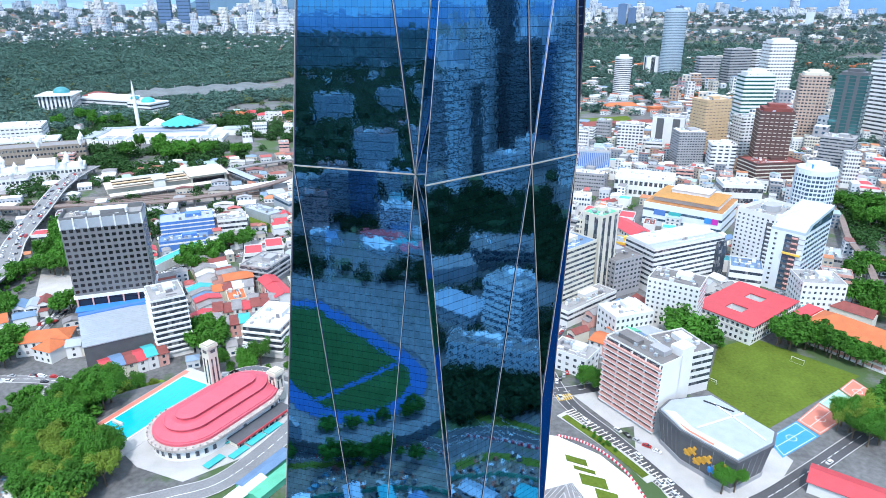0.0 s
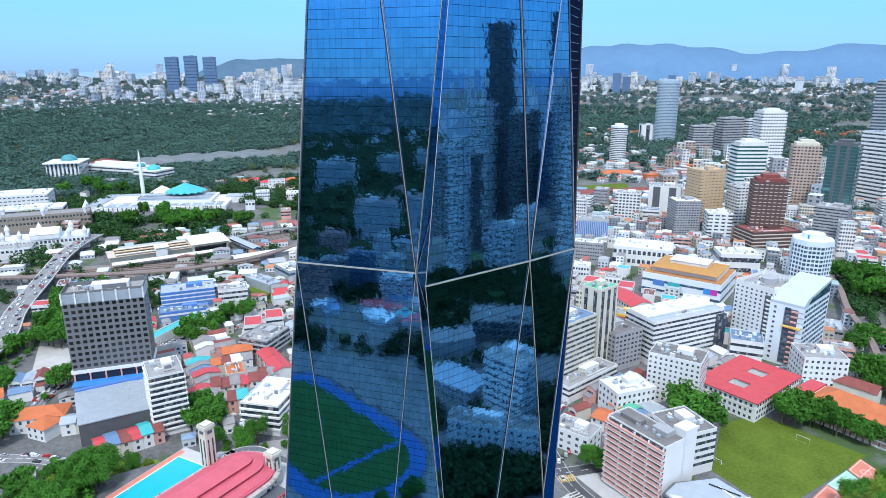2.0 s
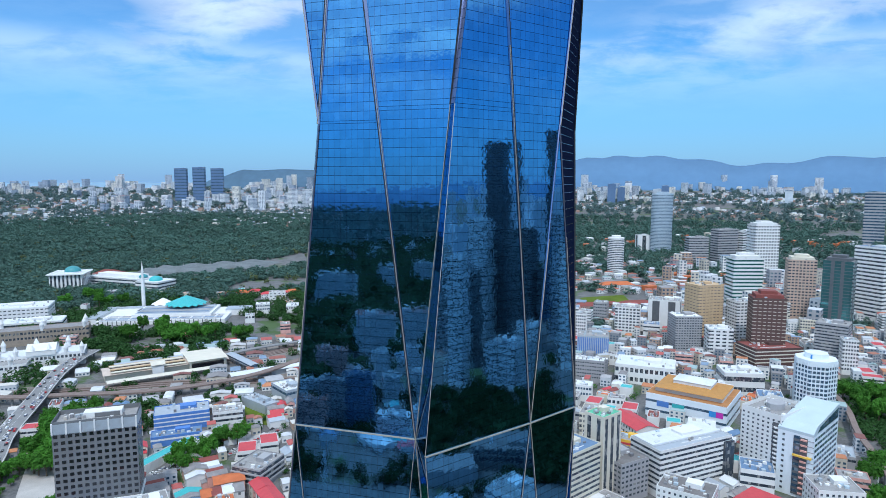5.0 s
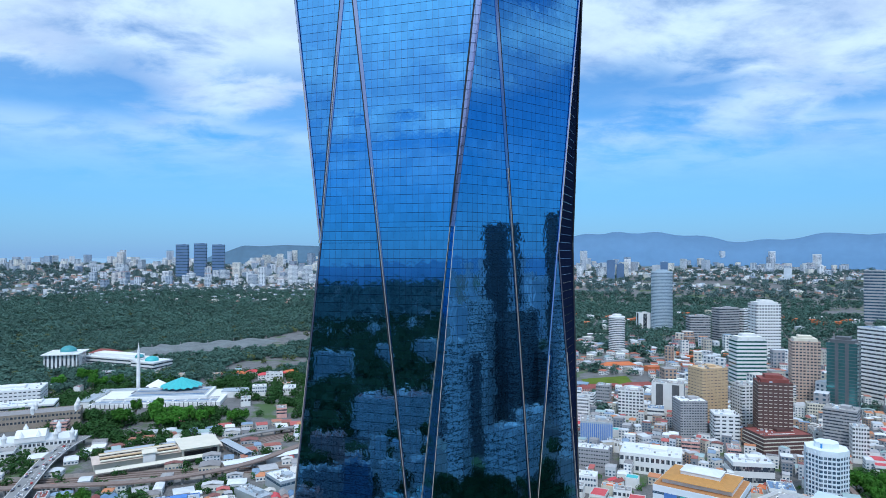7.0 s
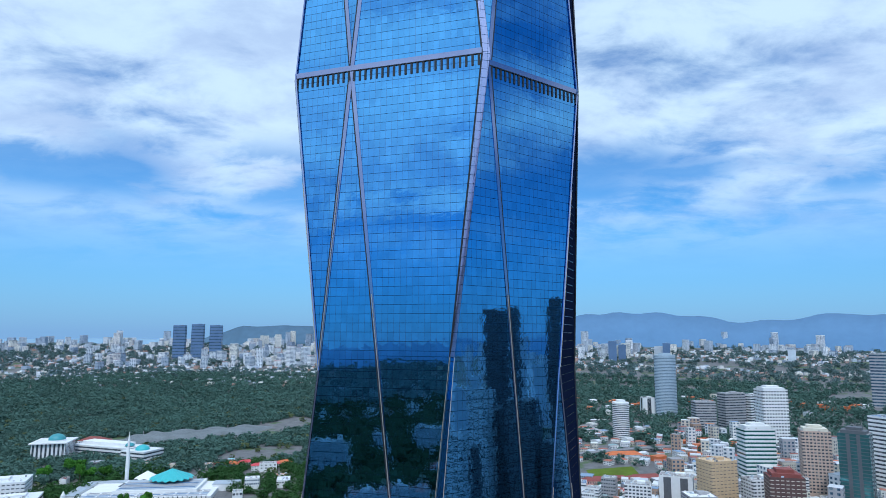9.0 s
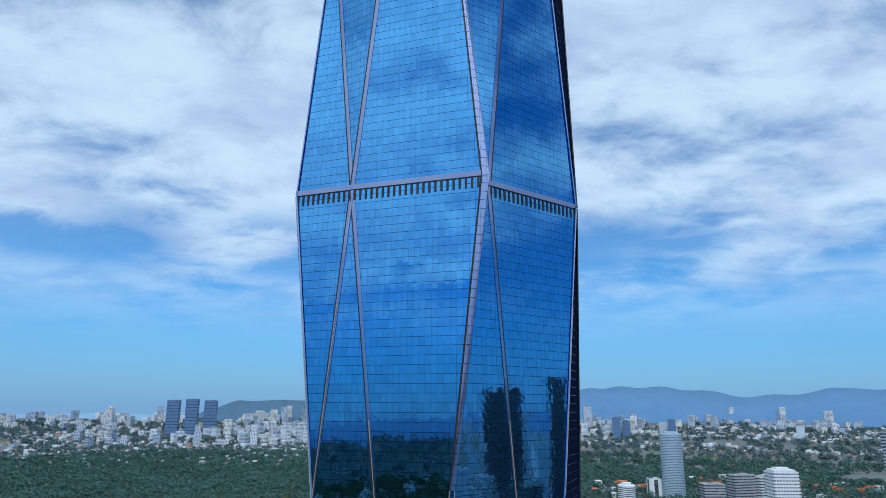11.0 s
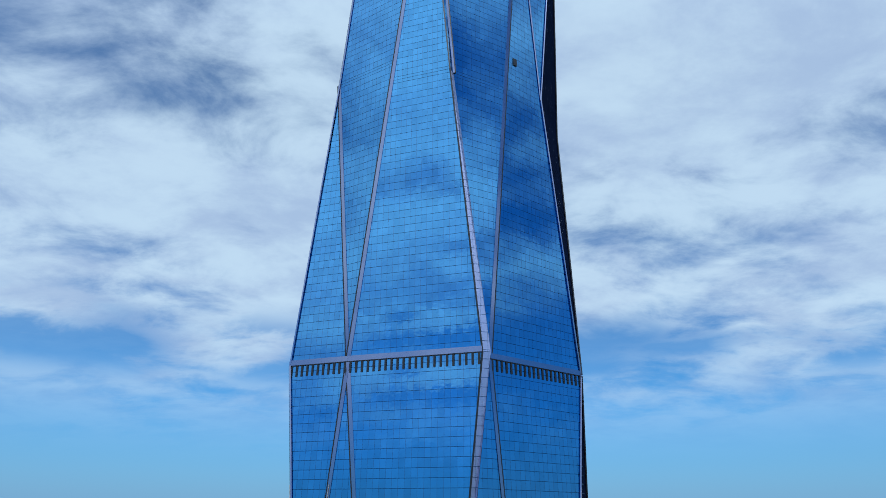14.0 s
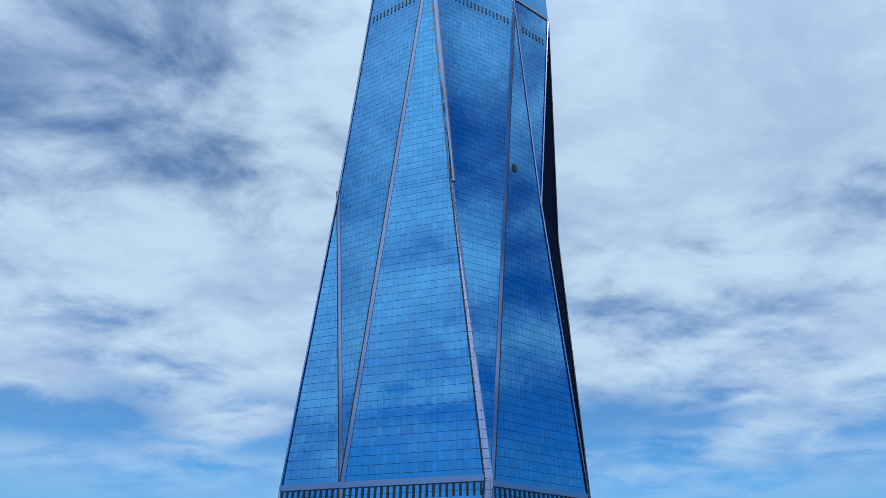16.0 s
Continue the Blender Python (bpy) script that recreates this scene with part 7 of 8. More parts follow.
LEFTB = [(-141, 770, 60, 54, WHITE, MAROON, "white"), (-136, 640, 36, 34, PINKW, MAROON, "pink"), (-136, 470, 30, 44, GREYW, CONC, "grey"), (-133, 440, 26, 34, PINKW, MAROON, "pink"), (-139, 460, 26, 52, FARB, CONC, "blue"),
         (-143, 420, 30, 24, WHITE, WROOF, "white"), (-131, 520, 34, 30, WHITE, CONC, "white"), (-146, 560, 34, 30, CREAM, MAROON, "cream"), (-137, 1250, 80, 60, WHITE, CONC, "white"), (-143, 1500, 90, 50, WHITE, CONC, "white")]
for az, dist, w, h, m_, rf, word in LEFTB:
    x, y = from_face(-14, 148, az, dist)
    main("apartment_block", "%s apartment block among trees" % word, x, y, w, w * 0.5, h, -az + 8, m_, rf, "ribbon", WINDOW, 4.2)
for az, dist, w, m_ in ((-143.5, 372, 22, TEALR), (-141.5, 392, 30, REDR), (-139.5, 398, 26, REDR), (-145, 360, 26, ROSE), (-143, 410, 22, BLUER), (-134, 400, 24, BLUER), (-133, 410, 20, WROOF), (-146, 395, 30, LROOF), (-140, 372, 30, WROOF)):
    x, y = from_face(-10, 147, az, dist)
    house("pavilion", "low pavilion with a %s roof" % ROOFWORDS.get(m_, "rose painted"), x, y, w, w * 0.5, 6, rh_.uniform(-40, 40), WHITE, m_, 2.5, True)
    take(x, y, w * 0.5)

# ---------- town infill ----------
rf_ = random.Random(21)
protos = []
SPEC = [(16, 14, 12, WHITE, CONC, "ribbon"), (22, 16, 16, WHITE, WROOF, "ribbon"), (26, 18, 22, CREAM, CONC, "ribbon"), (18, 18, 28, WHITE, CONC, "ribbon"), (14, 20, 10, WHITE, REDR, "ribbon"), (24, 14, 9, GREYW, LROOF, "ribbon"),
        (30, 16, 14, WHITE, DCONC, "punched"), (20, 20, 34, GREYW, CONC, "ribbon"), (18, 12, 8, CREAM, ORANGE, "ribbon"), (22, 22, 18, WHITE, BLUER, "ribbon"), (16, 16, 40, WHITE, CONC, "ribbon"), (28, 20, 11, WHITE, WROOF, "ribbon"),
        (20, 14, 13, PINKW, CONC, "ribbon"), (34, 18, 24, GREYW, WROOF, "ribbon"), (12, 12, 9, WHITE, TEALR, "ribbon"), (18, 10, 8, WHITE, MAROON, "ribbon")]
WORD = {WHITE: "white", CREAM: "cream", GREYW: "grey", PINKW: "faded pink"}
for w, d, h, wl, rfm, sty in SPEC:
    protos.append((max(w, d), B("town_block", "%s town block with dark windows and a flat roof" % WORD[wl], 0, 0, w, d, h, 0, wl, rfm, sty, rf_.choice((WINDOW, WINDOWB, WINDOW)), rf_.choice((3.8, 4.2, 4.6)), bay=6.0, piers=rf_.choice((0, 2.6, 3.2, 4.0, 3.0)), plant="small" if w > 15 else False, winfrac=rf_.choice((0.34, 0.42, 0.5)), group="town blocks"), h))
used = set()


def scatter(n, inside, rot, big=99, tries=40, low=99):
    made = 0
    for _ in range(n * tries):
        if made >= n:
            break
        x, y = inside()
        k = rf_.randrange(len(protos))
        if protos[k][0] > big or protos[k][2] > low:
            continue
        r = protos[k][0] * 0.5
        if not free(x, y, r):
            continue
        take(x, y, r)
        m = pose(x, y, ground_z(x, y), 0, 0, rot + rf_.choice((0, 90, 180, 270)) + rf_.uniform(-6, 6))
        if k not in used:
            used.add(k)
            protos[k][1].matrix_basis = m
        else:
            copy_thing(protos[k][1], m)
        made += 1


def wedge(t0, t1, y0, y1):
    """Random plan point with x/y between t0 and t1."""
    def f():
        y = math.sqrt(rf_.uniform(y0 * y0, y1 * y1))
        return y * rf_.uniform(t0, t1), y
    return f


scatter(54, wedge(0.17, 0.72, 340, 640), -25, 30, low=23)
scatter(38, wedge(0.18, 0.74, 600, 1050), -20)
scatter(6, wedge(-0.75, -0.18, 380, 560), 20, 20, low=14)
scatter(4, wedge(-0.9, -0.5, 560, 900), 20, 22, low=14)
scatter(16, wedge(-0.62, -0.2, 860, 1240), 15, 30, low=17)
scatter(10, wedge(-0.16, 0.14, 260, 700), 10, 30, low=30)

# small town houses in loose rows
cottages = []
for wl, rm, w, d, h in ((WHITE, ORANGE, 7, 13, 7.5), (WHITE, MAROON, 6.5, 14, 8), (CREAM, REDR, 8, 12, 7), (WHITE, GREYR, 7, 15, 8.5), (WHITE, LROOF, 9, 14, 6.5), (CREAM, MAROON, 7, 12, 8), (WHITE, WROOF, 10, 12, 7), (PINKW, GREYR, 7, 14, 9), (WHITE, BLUER, 8, 13, 7)):
    hs = thing("town_house", pose(0, 0, -70), "small town house with a %s roof and pale walls" % ROOFWORDS[rm], "house", "town houses")
    gab = ([(-w / 2, -d / 2, h), (w / 2, -d / 2, h), (0, -d / 2, h + 2.2), (-w / 2, d / 2, h), (w / 2, d / 2, h), (0, d / 2, h + 2.2)], [(0, 1, 2), (4, 3, 5)])
    child("wall", joined("wall", [box_data(w, d, h), gab, box_data(w * 0.8, 3.5, h * 0.55, 0, -d / 2 - 1.7)], wl), hs)
    rv, rfc = gable_data(d, w, h + 0.1, 2.2, 0.35)
    lean = [(-w * 0.45, -d / 2 - 3.9, h * 0.55), (w * 0.45, -d / 2 - 3.9, h * 0.55), (w * 0.45, -d / 2, h * 0.55 + 0.9), (-w * 0.45, -d / 2, h * 0.55 + 0.9)]
    child("roof", joined("roof", [([(y, -x, z) for x, y, z in rv], rfc), (lean + [(x, y, z - 0.15) for x, y, z in lean], [(0, 1, 2, 3), (7, 6, 5, 4), (0, 4, 5, 1)])], rm), hs)
    child("window_band", box("window_band", w * 0.7, 0.2, 1.4, WINDOW, 0, -d / 2 - 0.05, h * 0.66), hs)
    cottages.append(hs)
home = set()


def rows_of_houses(n, inside, rots, length=(2, 6)):
    made = 0
    for _ in range(n * 30):
        if made >= n:
            break
        x, y = inside()
        rot = rf_.choice(rots) + rf_.uniform(-5, 5)
        ca, sa = math.cos(radians(rot)), math.sin(radians(rot))
        for j in range(rf_.randint(*length)):
            px_, py_ = x + j * 7.4 * ca, y + j * 7.4 * sa
            if not free(px_, py_, 4.5):
                break
            k = rf_.randrange(len(cottages))
            m = pose(px_, py_, ground_z(px_, py_), 0, 0, rot)
            if k in home:
                copy_thing(cottages[k], m)
            else:
                home.add(k)
                cottages[k].matrix_basis = m
            DONE.append((px_, py_))
            made += 1
        for p in DONE:
            take(p[0], p[1], 5.5)
        DONE.clear()


DONE = []
rows_of_houses(72, wedge(-0.62, -0.17, 345, 620), (25, -60, 115))
rows_of_houses(18, wedge(-0.85, -0.5, 330, 480), (25, -60))
rows_of_houses(56, wedge(0.16, 0.6, 300, 640), (25, -55, 205))


def ringed(az0, az1, r0, r1):
    def f():
        r = math.sqrt(rf_.uniform(r0 * r0, r1 * r1))
        a = radians(rf_.uniform(az0, az1))
        return r * math.sin(a), 150 + r * math.cos(a)
    return f


scatter(16, ringed(80, 108, 560, 900), 15)
scatter(14, ringed(-150, -126, 420, 700), 40, 24)
for k, (r, p, _h) in enumerate(protos):
    if k not in used:
        x = 900 + 40 * k
        p.matrix_basis = pose(x, -300, 0)

# far houses and towers, joined: nobody could count them
rq = random.Random(5)


def far_field(name, n, inside, sizes, heights, material, label, cond=None, dress=False, grid=None, own=0, roof_mat=None):
    pieces, roofs, bands = [], [], []
    for _ in range(n):
        x, y = inside()
        if cond and not cond(x, y):
            continue
        w, d, h = rq.uniform(*sizes), rq.uniform(*sizes), rq.uniform(*heights)
        z = ground_z(x, y)
        a = radians(rq.choice(grid) + rq.uniform(-4, 4)) if grid else rq.uniform(0, math.pi)
        if own:
            take(x, y, min(w, d) * own)
        vs, fs = box_data(w, d, h + 3, 0, 0, -3)
        ca, sa = math.cos(a), math.sin(a)
        put = lambda d_: ([(x + u * ca - v * sa, y + u * sa + v * ca, z + q) for u, v, q in d_[0]], d_[1])
        pieces.append(put((vs, fs)))
        if dress:
            roofs.append(put(box_data(w + 0.1, d + 0.1, 0.35, 0, 0, h) if h > 11 else hip_data(w, d, h, 2.0, 0.3) if w > d else gable_data(w, d, h + 0.05, 1.6, 0.3)))
            pitch = 3.4 if h < 24 else 6.5
            wv, wf = [], []
            for length, depth, turn in ((w, d, 0), (d, w, 1), (w, d, 2), (d, w, 3)):
                cols = max(1, int(length / pitch))
                k = 1.2
                while k < h - 2.2:
                    for c_ in range(cols):
                        u0, m_ = (c_ - (cols - 1) / 2) * length / cols, len(wv)
                        for du, dz in ((-0.29, 0), (0.29, 0), (0.29, 0.5), (-0.29, 0.5)):
                            u, v = u0 + du * pitch, -depth / 2 - 0.06
                            wv.append((*((u, v), (-v, u), (-u, -v), (v, -u))[turn], k + dz * pitch))
                        wf.append((m_, m_ + 1, m_ + 2, m_ + 3))
                    k += pitch
            if wf:
                bands.append(put((wv, wf)))
    ob = tagged(new(name, joined(name, pieces, material)), label, "houses", kind="stuff")
    if dress:
        tagged(child("roofs", joined("roofs", roofs, roof_mat or ROOFMIX), ob), kind="stuff")
        if bands:
            tagged(child("glazing", joined("glazing", bands, WINDOWB), ob), kind="stuff")
    return ob


def far_pt(az0, az1, r0, r1):
    def f():
        r = math.sqrt(rq.uniform(r0 * r0, r1 * r1))
        a = radians(rq.uniform(az0, az1))
        return r * math.sin(a), r * math.cos(a)
    return f


patch = lambda th, sc=0.0022: (lambda x, y: noise.noise((x * sc, y * sc, 3.1)) > th)
far_field("far_houses", 4300, far_pt(-40, 40, 2750, 4650), (9, 22), (6, 13), FARMIX, "far pale houses on wooded slopes", lambda x, y: patch(-0.16)(x, y) and (x < 0 or math.hypot(x, y) > 3300))
far_field("far_roofs", 2000, far_pt(-40, 40, 2700, 4500), (10, 20), (6, 10), mat("far_tile_roofs", (0.42, 0.27, 0.22), 0.9, rand=0.4), "far tiled roofs among trees", lambda x, y: patch(-0.1)(x, y) and (x < 0 or math.hypot(x, y) > 3150))
far_west, far_east = far_pt(-40, -11, 3300, 4650), far_pt(12, 40, 3800, 4650)
far_field("far_blocks", 420, lambda: far_west() if rq.random() < 0.66 else far_east(), (20, 40), (24, 62), FARMIX, "far pale apartment blocks near the horizon", patch(0.0, 0.0016), dress=True)
far_field("far_towers", 90, lambda: far_west() if rq.random() < 0.6 else far_east(), (24, 40), (60, 115), FARMIX, "far pale towers in clusters below the hills", patch(0.16, 0.0016), dress=True)
far_field("town_infill", 1500, far_pt(9, 37, 400, 1060), (5.5, 14), (6, 17), WALLS, "low pale blocks with coloured roofs packed between larger buildings", lambda x, y: free(x, y, 5.5), dress=True, grid=(-25, 65, -25, 65, 15), own=0.5)
far_field("town_infill", 560, far_pt(-37, -8, 330, 640), (5.5, 10), (5, 9), WALLS, "low houses with coloured roofs packed between streets", lambda x, y: free(x, y, 4.8), dress=True, grid=(25, -62, 25, 118), own=0.5)
far_field("yard_sheds", 260, far_pt(-36, -8, 640, 900), (7, 22), (4, 7), WALLS, "low sheds and canopies along the rail corridor", lambda x, y: free(x, y, 6), dress=True, grid=(15, 25, 105), own=0.5)
far_field("mid_houses", 640, far_pt(9, 38, 1040, 1500), (8, 22), (7, 20), WALLS, "pale blocks with coloured roofs beyond the town centre", lambda x, y: free(x, y, 7) and (x > 0.36 * y or y < 1090), dress=True, grid=(-20, 70, 10), own=0.5)
far_field("mid_blocks", 110, far_pt(19, 38, 1050, 1650), (12, 24), (14, 46), WALLS, "assorted blocks beyond the town centre", dress=True)
far_field("old_quarter", 80, far_pt(8, 19, 1060, 1700), (9, 20), (6, 9), WALLS, "low terracotta-roofed houses round a lawn", lambda x, y: free(x, y, 10), dress=True, own=0.7, roof_mat=mat("terracotta_roofs", (0.34, 0.12, 0.08), 0.85, var=0.3))
far_field("old_quarter_walls", 120, far_pt(8, 19, 1060, 1800), (10, 24), (6, 12), WALLS, "low white public buildings round a lawn", lambda x, y: free(x, y, 9), dress=True, own=0.6)
far_field("mid_cottages", 130, far_pt(8, 40, 1500, 2500), (12, 30), (7, 16), WALLS, "white houses beyond the town centre", patch(0.05))
far_field("mid_roofs", 200, far_pt(8, 40, 1300, 2400), (12, 30), (8, 14), ORANGE, "orange-roofed houses beyond the town centre", patch(0.1))
far_field("town_roofs", 500, far_pt(76, 250, 900, 3500), (12, 40), (8, 30), WALLS, "white houses across town", patch(0.0), dress=True)
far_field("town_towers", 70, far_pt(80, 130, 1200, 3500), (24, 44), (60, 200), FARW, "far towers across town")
for k in range(3):
    x = -1444 + 100 * k
    main("slab_tower", "one of three dark blue residential towers on the horizon", x, 3520, 62, 44, 286 - 6 * abs(k - 1), 10, FARB, CONC, "ribbon", WINDOWB, 16, winfrac=0.22)
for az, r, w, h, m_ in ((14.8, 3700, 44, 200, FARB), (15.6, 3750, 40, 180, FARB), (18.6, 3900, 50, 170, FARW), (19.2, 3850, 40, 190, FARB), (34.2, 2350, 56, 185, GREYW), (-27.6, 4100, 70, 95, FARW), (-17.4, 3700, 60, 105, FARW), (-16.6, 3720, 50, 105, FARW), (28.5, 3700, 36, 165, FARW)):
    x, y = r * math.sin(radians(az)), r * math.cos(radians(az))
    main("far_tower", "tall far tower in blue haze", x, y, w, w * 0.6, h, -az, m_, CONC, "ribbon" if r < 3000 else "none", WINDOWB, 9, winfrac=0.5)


# ---------- hills on the horizon ----------
def ridge(name, az0, az1, r, base, peaks, seed, label, material=None, ramp=0.12):
    vs, fs = [], []
    n = 80
    for i in range(n + 1):
        a = radians(az0 + (az1 - az0) * i / n)
        t = i / n
        env = min(1, t / ramp, (1 - t) / ramp)
        env = env * env * (3 - 2 * env) * 0.35 + env * 0.65
        h = base + peaks * (0.55 + 0.6 * noise.noise((t * 5.0, seed, 0)) + 0.2 * noise.noise((t * 17.0, seed, 4)))
        h = max(20, h * max(0.05, env))
        for rr, zz in ((r - 420, 0), (r - 180, 0.55 * h), (r, h), (r + 160, 0.5 * h)):
            vs.append((rr * math.sin(a), rr * math.cos(a), zz + 10 * noise.noise((a * 40, rr * 0.01, seed))))
    for i in range(n):
        for k in range(3):
            p = 4 * i + k
            fs.append((p, p + 4, p + 5, p + 1))
    me = mesh_of(name, vs, fs, material or HILLS)
    for p in me.polygons:
        p.use_smooth = True
    return tagged(new(name, me), label, "hills", kind="structure")


# each ridge gets its haze from its material colour alone
ridge("hills_backdrop", 4, 50, 4740, 205, 225, 2.3, "hills along the horizon with haze blue in their colour")
ridge("hills_backdrop_west", -26, -2, 4650, 262, 45, 7.7, "low wooded hill on the horizon, tinted haze blue", mat("wooded_hill_haze_blue", (0.07, 0.135, 0.20), 1.0, var=0.15, scale=0.006, fine=0.03, bump=0), ramp=0.36)
ridge("hills_backdrop_far", -60, -14, 4820, 190, 15, 5.1, "low hills on the horizon in a pale haze colour", mat("far_hills_pale_haze", (0.22, 0.35, 0.46), 1.0, var=0.08, scale=0.004, fine=0.02, bump=0))
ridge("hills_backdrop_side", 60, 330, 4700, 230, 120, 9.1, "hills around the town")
# ---------- trees ----------
rt = random.Random(9)


def tree_proto(name, label, h, r, leaves, leaf, material, seed):
    """Trunk, forked limbs and a crown of small leaf clumps with gaps."""
    rr = random.Random(seed)
    t = thing(name, pose(0, 0, -80), label, "tree", "trees")
    pieces = []
    trunk_top = h * 0.42

    def limb(p, q, a, b):
        p, q = V(p), V(q)
        ax = (q - p).normalized()
        s = ax.orthogonal().normalized()
        u = ax.cross(s)
        vs = []
        for e, rad in ((p, a), (q, b)):
            for k in range(6):
                an = k * math.pi / 3
                vs.append(tuple(e + s * rad * math.cos(an) + u * rad * math.sin(an)))
        pieces.append((vs, [(k, (k + 1) % 6, 6 + (k + 1) % 6, 6 + k) for k in range(6)]))
    limb((0, 0, 0), (0, 0, trunk_top), h * 0.035, h * 0.022)
    tips = []
    for k in range(7):
        a = k * 2 * math.pi / 7 + rr.uniform(-0.3, 0.3)
        q = (r * 0.55 * math.cos(a), r * 0.55 * math.sin(a), h * rr.uniform(0.6, 0.82))
        limb((0, 0, trunk_top * rr.uniform(0.75, 1.0)), q, h * 0.016, h * 0.006)
        tips.append(V(q))
    child("trunk", joined("trunk", pieces, BARK), t)
    blobs = [(q, r * rr.uniform(0.30, 0.48)) for q in tips] + [(V((rr.uniform(-1, 1) * r * 0.6, rr.uniform(-1, 1) * r * 0.6, h * rr.uniform(0.62, 0.95))), r * rr.uniform(0.25, 0.42)) for _ in range(9)]
    vs, fs = [], []
    for _ in range(leaves):
        c, br = rr.choice(blobs)
        d = V((rr.gauss(0, 1), rr.gauss(0, 1), rr.gauss(0.25, 0.9))).normalized()
        p = c + d * br * (rr.random() ** 0.35) * rr.uniform(0.85, 1.12)
        nrm = (d + V((rr.gauss(0, 0.5), rr.gauss(0, 0.5), rr.gauss(0.4, 0.4)))).normalized()
        s = nrm.orthogonal().normalized()
        s = Matrix.Rotation(rr.uniform(0, 6.28), 3, nrm) @ s
        u = nrm.cross(s)
        L = leaf * rr.uniform(0.6, 1.3)
        k = len(vs)
        vs += [tuple(p - s * L), tuple(p - u * L * 0.6 + nrm * L * 0.25), tuple(p + s * L), tuple(p + u * L * 0.6 + nrm * L * 0.25)]
        fs += [(k, k + 1, k + 2), (k, k + 2, k + 3)]
    ob = child("crown", mesh_of("crown", vs, fs, material), t)
    tagged(ob, kind="stuff")
    return t


NEAR = [tree_proto("tree", "broad green rain tree with an open crown", 13, 7.5, 5200, 0.40, LEAF, 1), tree_proto("tree", "tall dark green tree with dense crown", 16, 6.5, 5200, 0.40, LEAF, 2),
        tree_proto("tree", "round tree with yellow-green leaves", 11, 6.0, 4200, 0.36, LEAFY, 3), tree_proto("tree", "small street tree with a loose crown", 8, 4.2, 2400, 0.32, LEAF, 4)]
FAR = [tree_proto("tree", "broad green rain tree with an open crown", 13, 7.5, 1100, 0.9, LEAF, 5), tree_proto("tree", "tall dark green tree with dense crown", 16, 6.5, 1100, 0.9, LEAF, 6),
       tree_proto("tree", "round tree with yellow-green leaves", 11, 6.0, 900, 0.8, LEAFY, 7), tree_proto("tree", "small street tree with a loose crown", 8, 4.2, 700, 0.62, LEAF, 8)]
TREES = NEAR + FAR
placed = set()


def plant(x, y, k, s=1.0, z=None):
    z = ground_z(x, y) if z is None else z
    if math.hypot(x, y) > 345 or y < 200:
        k += 4
    m = pose(x, y, z - 0.2, 0, 0, rt.uniform(0, 360)) @ Matrix.Diagonal((s, s, s * rt.uniform(0.9, 1.15), 1))
    if k not in placed:
        placed.add(k)
        TREES[k].matrix_basis = m
    else:
        copy_thing(TREES[k], m)


def grove(x, y, rx, ry, n, kinds, s0=0.8, s1=1.3, rot=0.0, gap=4.5):
    pts = []
    ca, sa = math.cos(radians(rot)), math.sin(radians(rot))
    for _ in range(n * 30):
        if len(pts) >= n:
            break
        a, q = rt.uniform(0, 6.283), math.sqrt(rt.random())
        u, v = rx * q * math.cos(a), ry * q * math.sin(a)
        p = (x + u * ca - v * sa, y + u * sa + v * ca)
        if all((p[0] - b[0]) ** 2 + (p[1] - b[1]) ** 2 > gap * gap for b in pts):
            pts.append(p)
            plant(p[0], p[1], rt.choice(kinds), rt.uniform(s0, s1))


grove(-186, 246, 30, 20, 30, (0, 1, 0, 2), 0.8, 1.2, 40, 5.5)
grove(-157, 216, 24, 16, 24, (0, 1, 2), 0.8, 1.2, -30, 5.5)
grove(-154, 200, 14, 8, 10, (0, 1, 2), 0.8, 1.1, -20, 5.5)
grove(-196, 240, 14, 12, 8, (0, 3, 2), 0.6, 1.0, 0, 5)
grove(-176, 286, 22, 5, 10, (2, 3, 0), 0.5, 0.8, 25, 4)
grove(-268, 302, 22, 6, 7, (3, 0), 0.5, 0.9, 10, 5)
grove(-318, 428, 8, 34, 10, (0, 3), 0.6, 1.0, 8, 6)
grove(-300, 385, 14, 10, 6, (0, 1), 0.7, 1.0, 0, 6)
grove(-208, 280, 24, 9, 11, (0, 1, 3), 0.55, 0.85, 10, 5)
grove(-145, 345, 14, 8, 9, (0, 1), 0.8, 1.1, -30, 5)
grove(-108, 318, 26, 5, 9, (0, 3), 0.7, 1.0, 10, 5)
grove(-258, 330, 10, 12, 7, (0, 1), 0.7, 1.1, 0, 5)
grove(-258, 395, 8, 30, 9, (0, 3), 0.7, 1.1, 0, 5)
grove(-300, 500, 30, 14, 8, (0, 1), 0.8, 1.2, 30, 7)
grove(-330, 545, 24, 26, 8, (0, 1), 0.9, 1.3, 0, 7)
grove(-195, 475, 12, 24, 9, (0, 1), 0.7, 1.1, 0, 6)
grove(-182, 520, 14, 10, 7, (0, 2), 0.7, 1.0, 0, 6)
grove(150, 341, 9, 9, 7, (0, 1, 2), 1.2, 1.6, 0, 5)
grove(168, 346, 8, 4, 4, (1, 3), 0.7, 0.9, 0, 5)
grove(212, 347, 7, 5, 6, (0, 1), 1.1, 1.4, 0, 4)
grove(236, 333, 26, 4, 18, (0, 1), 0.75, 1.05, -42, 3.5)
grove(122, 219, 6, 5, 3, (1,), 0.9, 1.0, 0, 5)
grove(207, 258, 14, 12, 12, (0, 1, 2), 0.8, 1.1, 30, 5)
grove(228, 276, 14, 8, 9, (0, 2), 0.8, 1.1, 30, 5)
grove(84, 300, 7, 6, 5, (0, 3), 0.6, 0.8, 0, 4)
